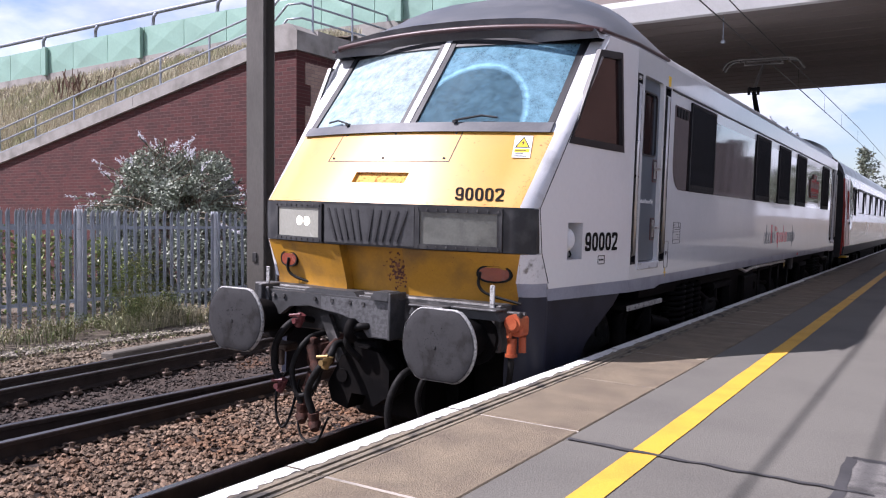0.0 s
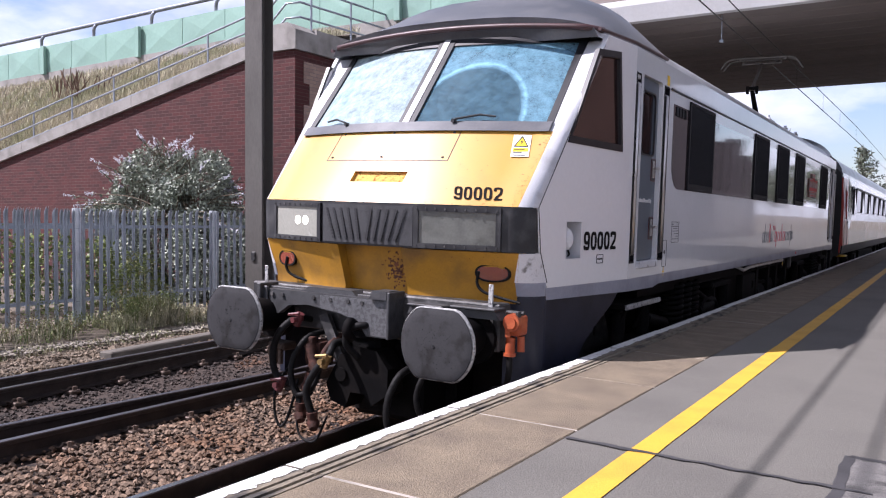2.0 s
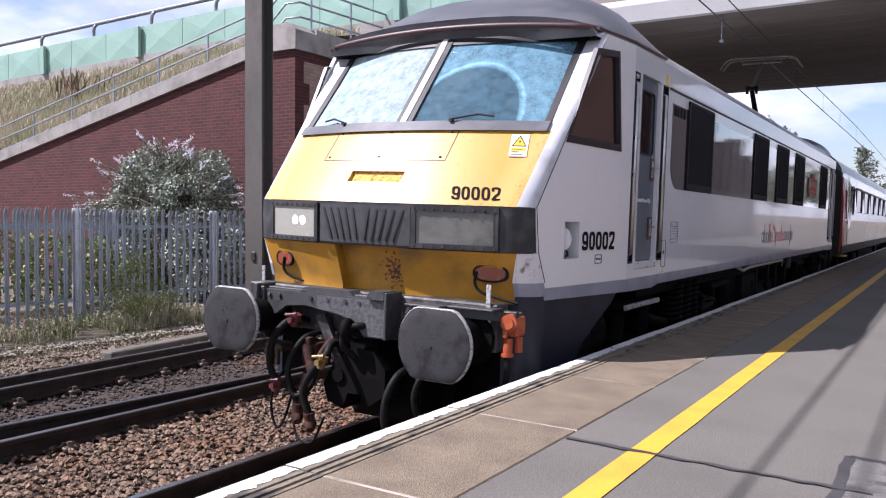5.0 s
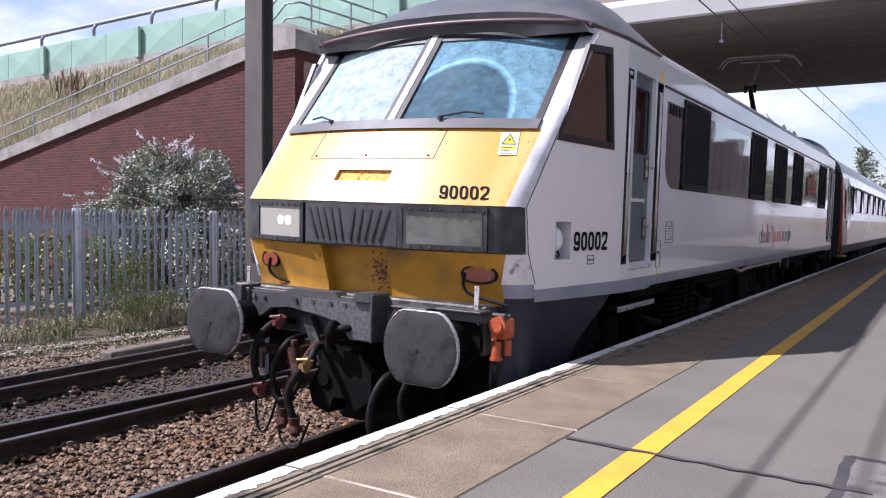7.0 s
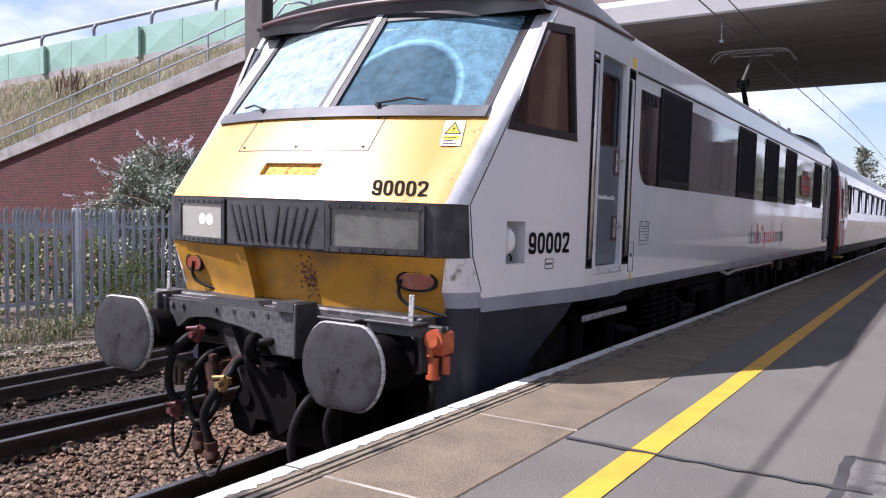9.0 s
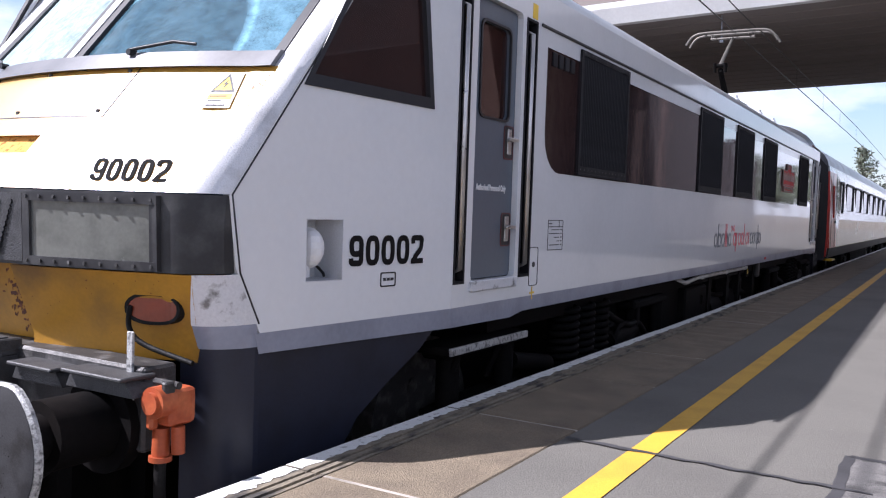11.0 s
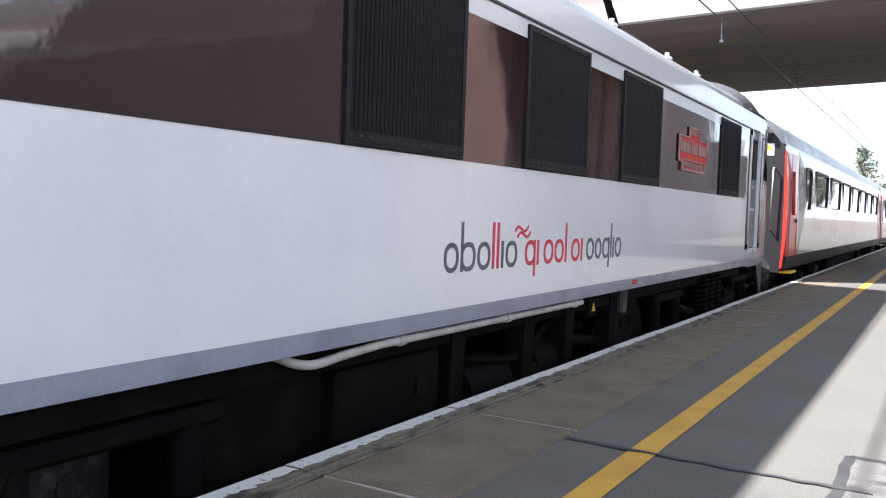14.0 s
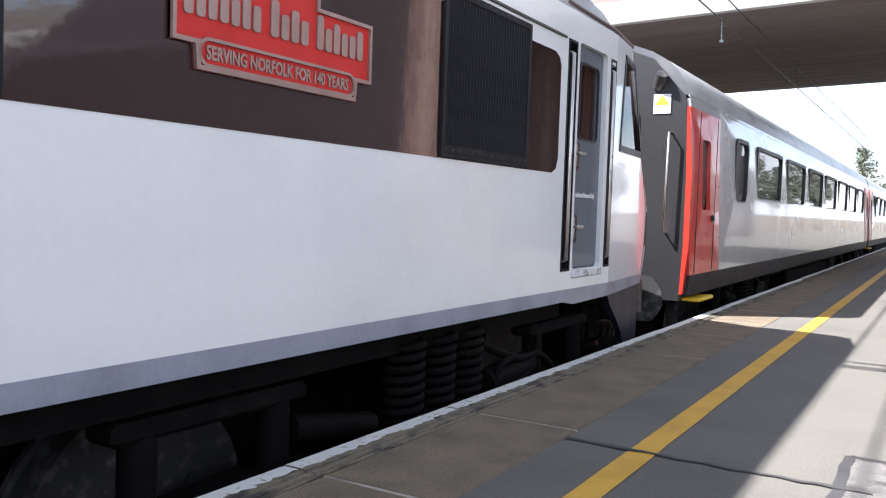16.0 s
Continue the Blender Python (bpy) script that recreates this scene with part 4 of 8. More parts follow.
def bridge():
    b = thing("road_bridge", None, None, "concrete road bridge with a pale edge beam over the tracks", "bridge", kind="structure")
    y0, y1, zs = 17.35, 28.6, 6.06
    bm = bmesh.new()
    # deck of close-set beams, seen as shallow ribs from below
    pts = [(y0 + 0.25, zs + 0.9)]
    n = 16
    for i in range(n):
        a = y0 + 0.25 + (y1 - y0 - 0.3) * i / n
        c = y0 + 0.25 + (y1 - y0 - 0.3) * (i + 1) / n
        pts += [(a, zs + 0.05), (a + 0.03, zs), (c - 0.05, zs), (c - 0.02, zs + 0.05)]
    pts.append((y1, zs + 0.9))
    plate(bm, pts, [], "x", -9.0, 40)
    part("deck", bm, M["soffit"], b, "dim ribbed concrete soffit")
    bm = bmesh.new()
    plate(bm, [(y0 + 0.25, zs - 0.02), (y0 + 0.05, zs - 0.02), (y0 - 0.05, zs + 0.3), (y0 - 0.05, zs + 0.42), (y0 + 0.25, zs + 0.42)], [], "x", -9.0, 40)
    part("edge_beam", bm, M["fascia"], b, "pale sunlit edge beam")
    bm = bmesh.new()
    box(bm, -9.0, 40, y0 + 0.28, y0 + 0.4, zs + 0.42, zs + 1.6)
    part("parapet", bm, M["conc"], b)
    bm = bmesh.new()
    box(bm, -10, -8.35, y0, y1, -0.5, zs)
    part("abutment", bm, M["brick_y"], b)
    bm = bmesh.new()
    box(bm, 14, 15.2, y0, y1, -0.5, zs)
    part("far_abutment", bm, M["brick_y"], b)
    # green panelled parapet on the approach
    g = thing("approach_parapet", None, None, "green folded-panel road parapet with a grey top rail", "parapet")
    x = -45.0
    while x < -5.5:
        x1 = x + 1.66
        bm = bmesh.new()
        z0, z1, t0, t1 = parapet_z(x) + 0.14, parapet_z(x1) + 0.14, parapet_z(x) + 1.02, parapet_z(x1) + 1.02
        c = bm.verts.new(((x + x1) / 2, 16.968, (z0 + t1) / 2))
        v = [bm.verts.new((x + 0.01, 17.0, z0)), bm.verts.new((x1 - 0.01, 17.0, z1)), bm.verts.new((x1 - 0.01, 17.0, t1)), bm.verts.new((x + 0.01, 17.0, t0))]
        for i in range(4):
            bm.faces.new((v[i], v[(i + 1) % 4], c))
        e = bmesh.ops.extrude_face_region(bm, geom=list(bm.faces))
        bmesh.ops.translate(bm, verts=[q for q in e["geom"] if isinstance(q, bmesh.types.BMVert)], vec=(0, 0.04, 0))
        part("panel", bm, M["green"], g)
        x = x1
    for x in (-31.0, -26.2, -21.4, -16.9, -12.3, -7.7):
        bm = bmesh.new()
        box(bm, x - 0.09, x + 0.09, 16.86, 16.97, parapet_z(x) + 0.1, parapet_z(x) + 1.0, 0.01)
        part("panel_post", bm, M["green"], g)
    bm = bmesh.new()
    for a, c in ((-45, -13), (-13, -5)):
        plate(bm, [(a, parapet_z(a) - 0.5), (c, parapet_z(c) - 0.5), (c, parapet_z(c) + 0.16), (a, parapet_z(a) + 0.16)], [], "y", 16.96, 17.3)
    part("plinth", bm, M["conc"], g, "weathered concrete plinth")
    bm = bmesh.new()
    tube(bm, [(-45, 17.1, parapet_z(-45) + 1.42), (-13, 17.1, parapet_z(-13) + 1.42), (-4, 17.1, parapet_z(-4) + 1.42)], 0.06, 10)
    part("top_rail", bm, M["galv"], g)
    x = -40.0
    while x < -6:
        bm = bmesh.new()
        z = parapet_z(x) + 0.98
        tube(bm, spline([(x - 0.12, 17.1, z), (x - 0.1, 17.1, z + 0.16), (x - 0.02, 17.05, z + 0.3), (x + 0.03, 17.1, z + 0.42)], 3), 0.05, 8)
        part("rail_bracket", bm, M["galv"], g)
        x += 2.62


# ---- plants ----
def leaf_cloud(n, centre, radii, size, seed, flat=0.2, gaps=0.0):
    r = np.random.RandomState(seed)
    vs, fs = [], []
    i = 0
    while i < n:
        d = r.normal(0, 1, 3)
        d /= np.linalg.norm(d)
        rad = r.uniform(0.25, 1.0) ** 0.45
        p = np.array(centre) + d * np.array(radii) * rad
        q = noise.noise(Vector((p * 1.7 + seed).tolist()))
        if q < gaps - 0.25 * (1 - rad) and rad > 0.5:
            i += 0.2
            continue
        p += d * 0.25 * q
        l, w = r.uniform(*size), 0.0
        w = l * r.uniform(0.22, 0.34)
        u = r.normal(0, 1, 3) + d * 0.9 + (0, 0, -0.3)
        u /= np.linalg.norm(u)
        s_ = np.cross(u, r.normal(0, 1, 3))
        s_ /= np.linalg.norm(s_)
        k = len(vs)
        vs += [tuple(p), tuple(p + u * l * .45 + s_ * w), tuple(p + u * l), tuple(p + u * l * .45 - s_ * w)]
        fs.append((k, k + 1, k + 2, k + 3))
        i += 1
    return vs, fs


def bush():
    b = thing("buddleia_bush", None, None, "large grey-green buddleia bush with faded lilac flowers before the wall", "bush")
    vs, fs = [], []
    for k, (c, rad, n) in enumerate((((-10.1, 12.1, 1.4), (2.1, 0.8, 1.25), 24000), ((-8.9, 12.0, 1.2), (1.0, 0.7, 1.2), 11000), ((-10.4, 12.0, 2.5), (1.1, 0.6, 0.8), 8000),
                                     ((-11.8, 12.1, 1.5), (0.8, 0.6, 0.9), 7000), ((-9.3, 12.0, 2.4), (1.0, 0.6, 0.8), 8000))):
        v, f = leaf_cloud(n, c, rad, (0.04, 0.095), 11 + k, gaps=-0.05)
        o = len(vs)
        vs += v
        fs += [tuple(i + o for i in q) for q in f]
    # arching shoots that break the outline
    r = np.random.RandomState(21)
    bm = bmesh.new()
    fv, ff = [], []
    for i in range(120):
        a = r.uniform(0, 3.14)
        base = np.array((-10.0 + r.uniform(-1.5, 1.3), 12.05 + r.uniform(-0.5, 0.4), 1.6))
        tip = np.array((-10.0 + 2.2 * math.cos(a) * r.uniform(.75, 1.1), 11.9 + r.uniform(-0.6, 0.5), 1.65 + 1.7 * math.sin(a) * r.uniform(.75, 1.08)))
        mid = (base + tip) / 2 + (0, 0, 0.25)
        pts = spline([tuple(base), tuple(mid), tuple(tip)], 5)
        tube(bm, pts, 0.009, 5)
        for q in range(26):
            p = np.array(pts[min(len(pts) - 1, int(r.uniform(3, len(pts))))])
            u = r.normal(0, 1, 3) + (0, 0, -0.2)
            u /= np.linalg.norm(u)
            s_ = np.cross(u, r.normal(0, 1, 3))
            s_ /= np.linalg.norm(s_)
            l = r.uniform(0.04, 0.09)
            k = len(vs)
            vs += [tuple(p), tuple(p + u * l * .45 + s_ * l * .25), tuple(p + u * l), tuple(p + u * l * .45 - s_ * l * .25)]
            fs.append((k, k + 1, k + 2, k + 3))
        if i % 2 == 0:
            d = (np.array(pts[-1]) - np.array(pts[-2]))
            d /= np.linalg.norm(d)
            for q in range(34):
                p = np.array(pts[-1]) + d * r.uniform(-0.05, 0.2) + r.normal(0, 0.018, 3)
                k = len(fv)
                s_ = r.uniform(0.008, 0.018)
                fv += [tuple(p + (s_, 0, 0)), tuple(p + (0, s_, 0)), tuple(p + (-s_, 0, s_)), tuple(p + (0, -s_, -s_))]
                ff += [(k, k + 1, k + 2), (k, k + 2, k + 3), (k, k + 3, k + 1), (k + 1, k + 3, k + 2)]
    for i in range(9):
        x = -10 + r.uniform(-0.8, 0.8)
        tube(bm, spline([(x, 12.1, 0.0), (x + r.uniform(-.3, .3), 12.1, 0.8), (x + r.uniform(-.9, .9), 12.05, 1.8)], 4), 0.03, 6)
    part("stem", bm, M["stem"], b, kind="stuff")
    ob = new("foliage", soup("foliage", vs, fs, M["leaf"]))
    ob.parent = b
    ob = new("blossom", soup("blossom", fv, ff, M["flower"]))
    ob.parent = b


def weeds():
    r = np.random.RandomState(9)
    for name, n, mt, hh, lab, boxes in (
            ("verge_weeds", 6500, "weed", (0.05, 0.34), "tangled green weeds along the fence foot", ((-7.9, -6.2, 3, 12.5), (-7.5, -6.9, 8.6, 9.6))),
            ("dry_weeds", 8000, "dry", (0.05, 0.34), "dry straw-coloured weeds along the fence foot", ((-7.9, -6.2, 3, 12.5), (-7.4, -6.8, 8.2, 10.2)))):
        vs, fs = [], []
        for i in range(n):
            bx = boxes[1] if i % 3 == 0 else boxes[0]
            x, y = r.uniform(*bx[:2]), r.uniform(*bx[2:])
            tall = 1.0 + (0.9 * max(0, 1 - abs(y - 9.1) / 0.5) if i % 3 == 0 else 0.6 * max(0, noise.noise(Vector((x * 2, y * 2, 1)))))
            if noise.noise(Vector((x * 1.5, y * 1.5, 4))) < -0.1 and i % 3:
                continue
            h, w, a = r.uniform(*hh) * tall * (1 if x < -6.6 else 0.5), r.uniform(0.0014, 0.004), r.uniform(0, 6.28)
            p = np.array((x, y, 0.1 if x < -6.7 else 0.03))
            lean = np.array((math.cos(a), math.sin(a), 0)) * h * r.uniform(0.1, 0.5)
            sd = np.array((-math.sin(a), math.cos(a), 0)) * w
            k = len(vs)
            vs += [tuple(p - sd), tuple(p + sd), tuple(p + lean * .4 + (0, 0, h * .6) + sd * 1.6), tuple(p + lean * .4 + (0, 0, h * .6) - sd * 1.6), tuple(p + lean + (0, 0, h))]
            fs += [(k, k + 1, k + 2, k + 3), (k + 3, k + 2, k + 4)]
            for q in range(5):
                f = r.uniform(0.3, 0.95)
                c = p + lean * f * .7 + (0, 0, h * f)
                u = r.normal(0, 1, 3)
                u /= np.linalg.norm(u)
                s_ = np.cross(u, r.normal(0, 1, 3))
                s_ /= np.linalg.norm(s_)
                l = r.uniform(0.012, 0.036)
                k = len(vs)
                vs += [tuple(c), tuple(c + u * l * .5 + s_ * l * .3), tuple(c + u * l), tuple(c + u * l * .5 - s_ * l * .3)]
                fs.append((k, k + 1, k + 2, k + 3))
        tagged(new(name, soup(name, vs, fs, M[mt])), lab, "weeds", kind="stuff")
    vs, fs = leaf_cloud(9000, (-9.9, 8.0, 0.75), (0.45, 4.2, 0.85), (0.05, 0.11), 31, gaps=-0.05)
    tagged(new("ivy_hedge", soup("ivy_hedge", vs, fs, M["ivy"])), "yellow-green scrambling foliage behind the fence", "hedge", kind="stuff")
    vs, fs = [], []
    for k, (c, rad, n) in enumerate((((-7.15, 9.15, 0.42), (0.25, 0.42, 0.42), 3200), ((-7.25, 8.95, 0.85), (0.16, 0.22, 0.4), 1000), ((-7.2, 9.6, 0.3), (0.2, 0.4, 0.3), 1100),
                                     ((-7.2, 8.0, 0.22), (0.2, 0.5, 0.22), 700), ((-7.1, 6.9, 0.3), (0.2, 0.3, 0.3), 700), ((-7.12, 8.72, 0.62), (0.16, 0.22, 0.62), 1700), ((-7.1, 8.45, 0.4), (0.2, 0.3, 0.4), 1300), ((-7.2, 7.5, 0.3), (0.2, 0.5, 0.3), 900))):
        v, f = leaf_cloud(n, c, rad, (0.015, 0.04), 61 + k, gaps=0.08)
        o = len(vs)
        vs += v
        fs += [tuple(i + o for i in q) for q in f]
    tagged(new("fleabane_clump", soup("fleabane_clump", vs, fs, M["weed"])), "bushy grey-green weeds growing against the fence", "weeds", kind="stuff")
    # old timber baulk and concrete trough lid along the cess
    bm = bmesh.new()
    box(bm, -0.11, 0.11, -1.7, 1.7, -0.04, 0.1, 0.015)
    thing("timber_baulk", bm, M["timber"], "weathered timber baulk lying along the cess", "timber", m=pose(-5.75, 8.7, 0.03, 0, 0, 8))
    tr = thing("cable_trough", None, None, "overgrown concrete cable trough beside the verge", "trough")
    for i in range(14):
        bm = bmesh.new()
        box(bm, -6.75, -6.45, 1.0 + 0.72 * i, 1.7 + 0.72 * i, -0.02, 0.13 + rng.uniform(0, 0.015), 0.01)
        part("lid", bm, M["coper"], tr)
    vs, fs = [], []
    for k, (c, rad, n) in enumerate((((-6.95, 6.6, 0.28), (0.15, 0.35, 0.3), 700), ((-6.9, 7.4, 0.22), (0.15, 0.3, 0.24), 500), ((-6.9, 9.9, 0.25), (0.15, 0.5, 0.25), 700))):
        v, f = leaf_cloud(n, c, rad, (0.012, 0.032), 81 + k, gaps=0.1)
        o = len(vs)
        vs += v
        fs += [tuple(i + o for i in q) for q in f]
    tagged(new("dead_weeds", soup("dead_weeds", vs, fs, M["dock"])), "dead reddish-brown weeds along the verge", "weeds", kind="stuff")


def far_tree(x, y, z, h, w, seed, n):
    t = thing("conifer_tree", None, None, "dark green conifer beyond the platform end", "tree", "far trees")
    t.matrix_world = Matrix.Translation((x, y, z))
    bm = bmesh.new()
    cyl(bm, (0, 0, 0), (0, 0, h * 0.95), 0.28, 8, 0.04)
    r = np.random.RandomState(seed)
    vs, fs = [], []
    for i in range(60):
        f = 0.25 + 0.75 * i / 60
        a = r.uniform(0, 6.28)
        ln = w * (1.08 - f) ** 0.8 * r.uniform(0.6, 1.1)
        e = np.array((math.cos(a) * ln, math.sin(a) * ln, h * f + ln * 0.25))
        tube(bm, [(0, 0, h * f), tuple(e)], 0.04, 4)
        for q in range(n):
            k_ = r.uniform(0.15, 1)
            p = np.array((0, 0, h * f)) + (e - (0, 0, h * f)) * k_ + r.normal(0, 0.22, 3)
            u = r.normal(0, 1, 3)
            u /= np.linalg.norm(u)
            s_ = np.cross(u, r.normal(0, 1, 3))
            s_ /= np.linalg.norm(s_)
            l = r.uniform(0.2, 0.5)
            k = len(vs)
            vs += [tuple(p), tuple(p + u * l * .5 + s_ * l * .25), tuple(p + u * l), tuple(p + u * l * .5 - s_ * l * .25)]
            fs.append((k, k + 1, k + 2, k + 3))
    part("trunk", bm, M["stem"], t)
    ob = new("crown", soup("crown", vs, fs, M["leaf2"]))
    ob.parent = t


def station_side():
    """The plain station building behind the camera, which the glossy train mirrors."""
    b = thing("station_building", None, None, "plain brick station building with pale pilasters behind the platform", "building", kind="structure")
    bm = bmesh.new()
    plate(bm, [(-25, 0.3), (14.0, 0.3), (14.0, 6.4), (12.5, 6.4), (11, 4.5), (6, 3.2), (4.5, 1.9), (-25, 1.9)], [], "x", 8.6, 16.0)
    part("low_wall", bm, M["annexe"], b)
    bm = bmesh.new()
    plate(bm, [(14.0, 0.3), (31.5, 0.3), (31.5, 6.4), (14.0, 6.4)], [], "x", 8.6, 16.0)
    part("wall", bm, M["station"], b)
    bm = bmesh.new()
    plate(bm, [(31.5, 0.3), (50.5, 0.3), (50.5, 2.9), (39.5, 2.9), (39.5, 6.6), (31.5, 6.6)], [], "x", 8.62, 16.0)
    part("annexe_wall", bm, M["annexe"], b)
    for y, w, m, z in ((14.5, 0.35, "quoin", 6.3), (18.6, 0.8, "annexe", 6.3), (20.6, 0.5, "quoin", 6.3), (22.6, 0.7, "annexe", 6.3), (23.4, 1.1, "sunlit_brick", 6.3), (24.55, 0.35, "annexe", 6.3),
                       (25.0, 1.2, "sunlit_brick", 6.3), (26.3, 1.5, "annexe", 6.3), (27.9, 0.8, "sunlit_brick", 5.2), (28.8, 2.0, "annexe", 6.3)):
        bm = bmesh.new()
        box(bm, 8.48, 8.62, y, y + w, 0.4, z, 0.01)
        part("pilaster", bm, M[m], b)
    r = random.Random(41)
    y = 40.3
    while y < 49.5:
        # brick piers with open sky between them
        w = r.uniform(0.35, 1.3)
        bm = bmesh.new()
        box(bm, 8.65, 9.4, y, y + w, 2.88, r.uniform(4.6, 6.4), 0.01)
        part("pier", bm, M["annexe"], b)
        if y < 47:
            bm = bmesh.new()
            box(bm, 8.5, 8.6, y + w, y + w + r.uniform(0.15, 0.5), r.uniform(0.4, 1.2), r.uniform(2.2, 2.85), 0.01)
            part("pilaster", bm, M["conc"], b)
        y += w + r.uniform(0.4, 1.1)
    # round-headed trees along the platform beyond the building, seen mirrored in the coach windows
    for k, (x, y, h) in enumerate(((7.2, 84, 6.6), (7.0, 91.5, 6.2), (7.4, 99, 7.4), (7.0, 54.5, 5.0), (7.4, 60.0, 5.6), (7.2, 68.5, 5.1), (7.5, 77.0, 5.8))):
        t = thing("platform_tree", None, None, "small leafy green tree behind the platform", "tree", "platform trees")
        t.matrix_world = Matrix.Translation((x + 3.4, y, 0.3))
        bm = bmesh.new()
        cyl(bm, (0, 0, 0), (0.1, 0, h * 0.5), 0.13, 8, 0.07)
        for i in range(7):
            a = i * 0.9
            tube(bm, spline([(0.07, 0, h * 0.38), (0.5 * math.cos(a), 0.5 * math.sin(a), h * 0.6), (1.0 * math.cos(a), 1.0 * math.sin(a), h * (0.68 + 0.03 * i))], 4), 0.035, 5)
        part("trunk", bm, M["stem"], t)
        vs, fs = [], []
        for q, (dx, dy, dz, rr) in enumerate(((0, 0, 0.72, 1.2), (0.5, 0.8, 0.62, 0.9), (-0.4, -0.9, 0.6, 0.95), (0.1, 0.3, 0.9, 0.8))):
            v, f = leaf_cloud(900, (dx, dy, h * dz), (rr, rr * 1.1, rr * 0.8), (0.12, 0.26), 200 + 7 * k + q, gaps=0.05)
            o = len(vs)
            vs += v
            fs += [tuple(i + o for i in g) for g in f]
        ob = new("crown", soup("crown", vs, fs, M["leaf2"]))
        ob.parent = t


# ---- locomotive ----
YO = 4.5      # the buffer faces stand here, along the track, while the train waits
YC = 13.97    # middle of the locomotive
OFF = (0, -YO, 0)
HALF = 1.372
NOSE = [(1.33, 5.05), (1.64, 4.935), (1.94, 4.925), (2.53, 5.42), (3.30, 6.06)]
SIDE = [(1.33, 5.48), (1.40, 5.455), (1.66, 5.33), (1.945, 5.29), (2.42, 5.63), (3.20, 6.17), (3.31, 6.25)]


def half_width(y):
    """Half width of the body: the cab sides close in towards the nose."""
    return HALF - 0.118 * max(0.0, 6.75 - min(y, 2 * YC - y))


def taper(bm):
    for v in bm.verts:
        v.co.x *= half_width(v.co.y) / HALF
    return bm


def nose(x, z):
    """How far along the track the cab front lies at x across and z up: bowed in plan, rounded into the sides."""
    a = abs(x)
    e = lerp_table(z, SIDE)
    w = half_width(e)
    r = w - 0.2
    y = lerp_table(z, NOSE) + 0.19 * min(a, r) ** 2
    if a > r:
        t = min(1.0, (a - r) / (w - r))
        y += (e - y) * (1 - math.sqrt(max(0.0, 1 - t ** 2.2)))
    return y


CORNER = {z: half_width(lerp_table(z, SIDE)) for z in (1.335, 1.43, 1.635, 1.64, 1.945, 1.95, 2.5, 3.3)}


def nose_panel(x0, x1, z0, z1, nx, nz, off=0.0, thick=0.03):
    """A panel of the cab front; its side edges may slope (x0 and x1 as pairs, low and high)."""
    bm = bmesh.new()
    lo, hi = x0 if isinstance(x0, tuple) else (x0, x0), x1 if isinstance(x1, tuple) else (x1, x1)
    F, B = [], []
    for j in range(nz + 1):
        t = j / nz
        z = z0 + (z1 - z0) * t
        a, b = lo[0] + (lo[1] - lo[0]) * t, hi[0] + (hi[1] - hi[0]) * t
        F.append([bm.verts.new((a + (b - a) * i / nx, nose(a + (b - a) * i / nx, z) - off, z)) for i in range(nx + 1)])
        B.append([bm.verts.new((a + (b - a) * i / nx, nose(a + (b - a) * i / nx, z) - off + thick, z)) for i in range(nx + 1)])
    for j in range(nz):
        for i in range(nx):
            f = bm.faces.new((F[j][i], F[j][i + 1], F[j + 1][i + 1], F[j + 1][i]))
            f.smooth = True
            bm.faces.new((B[j][i], B[j + 1][i], B[j + 1][i + 1], B[j][i + 1]))
    for i in range(nx):
        bm.faces.new((F[0][i], B[0][i], B[0][i + 1], F[0][i + 1]))
        bm.faces.new((F[nz][i], F[nz][i + 1], B[nz][i + 1], B[nz][i]))
    for j in range(nz):
        bm.faces.new((F[j][0], F[j + 1][0], B[j + 1][0], B[j][0]))
        bm.faces.new((F[j][nx], B[j][nx], B[j + 1][nx], F[j + 1][nx]))
    return bm


def slotted_nose(x0, x1, z0, z1):
    """The yellow nose panel with its handhold slot cut through and boxed in behind."""
    us = [i / 30 for i in range(31)]
    zs = [z0 + (z1 - z0) * t for t in (0, .1, .18)] + [2.10, 2.14, 2.18] + [z0 + (z1 - z0) * t for t in (.5, .6, .7, .8, .9, 1.0)]

    def xat(u, z):
        t = (z - z0) / (z1 - z0)
        a, b = x0[0] + (x0[1] - x0[0]) * t, x1[0] + (x1[1] - x1[0]) * t
        return a + (b - a) * u
    us[12], us[18] = 0.396, 0.604
    bm = bmesh.new()
    F = [[bm.verts.new((xat(u, z), nose(xat(u, z), z), z)) for u in us] for z in zs]
    for j in range(len(zs) - 1):
        for i in range(30):
            if 3 <= j < 5 and 12 <= i < 18:
                continue
            f = bm.faces.new((F[j][i], F[j][i + 1], F[j + 1][i + 1], F[j + 1][i]))
            f.smooth = True
    loop = [F[3][i] for i in range(12, 18)] + [F[j][18] for j in (3, 4)] + [F[5][i] for i in range(18, 12, -1)] + [F[j][12] for j in (5, 4)]
    deep = [bm.verts.new(v.co + Vector((0, 0.04, 0))) for v in loop]
    for i in range(len(loop)):
        k = (i + 1) % len(loop)
        bm.faces.new((loop[i], deep[i], deep[k], loop[k]))
    return bm


def nose_ring(x0, x1, z0, z1, w, off=0.01, thick=0.03):
    """A frame of four strips on the cab front."""
    bm = nose_panel(x0, x1, z0, z0 + w, 8, 1, off, thick)
    for a in ((x0, x1, z1 - w, z1), (x0, x0 + w, z0 + w, z1 - w), (x1 - w, x1, z0 + w, z1 - w)):
        b2 = nose_panel(*a, 8, 3, off, thick)
        me = bpy.data.meshes.new("tmp")
        b2.to_mesh(me)
        b2.free()
        bm.from_mesh(me)
        bpy.data.meshes.remove(me)
    return bm


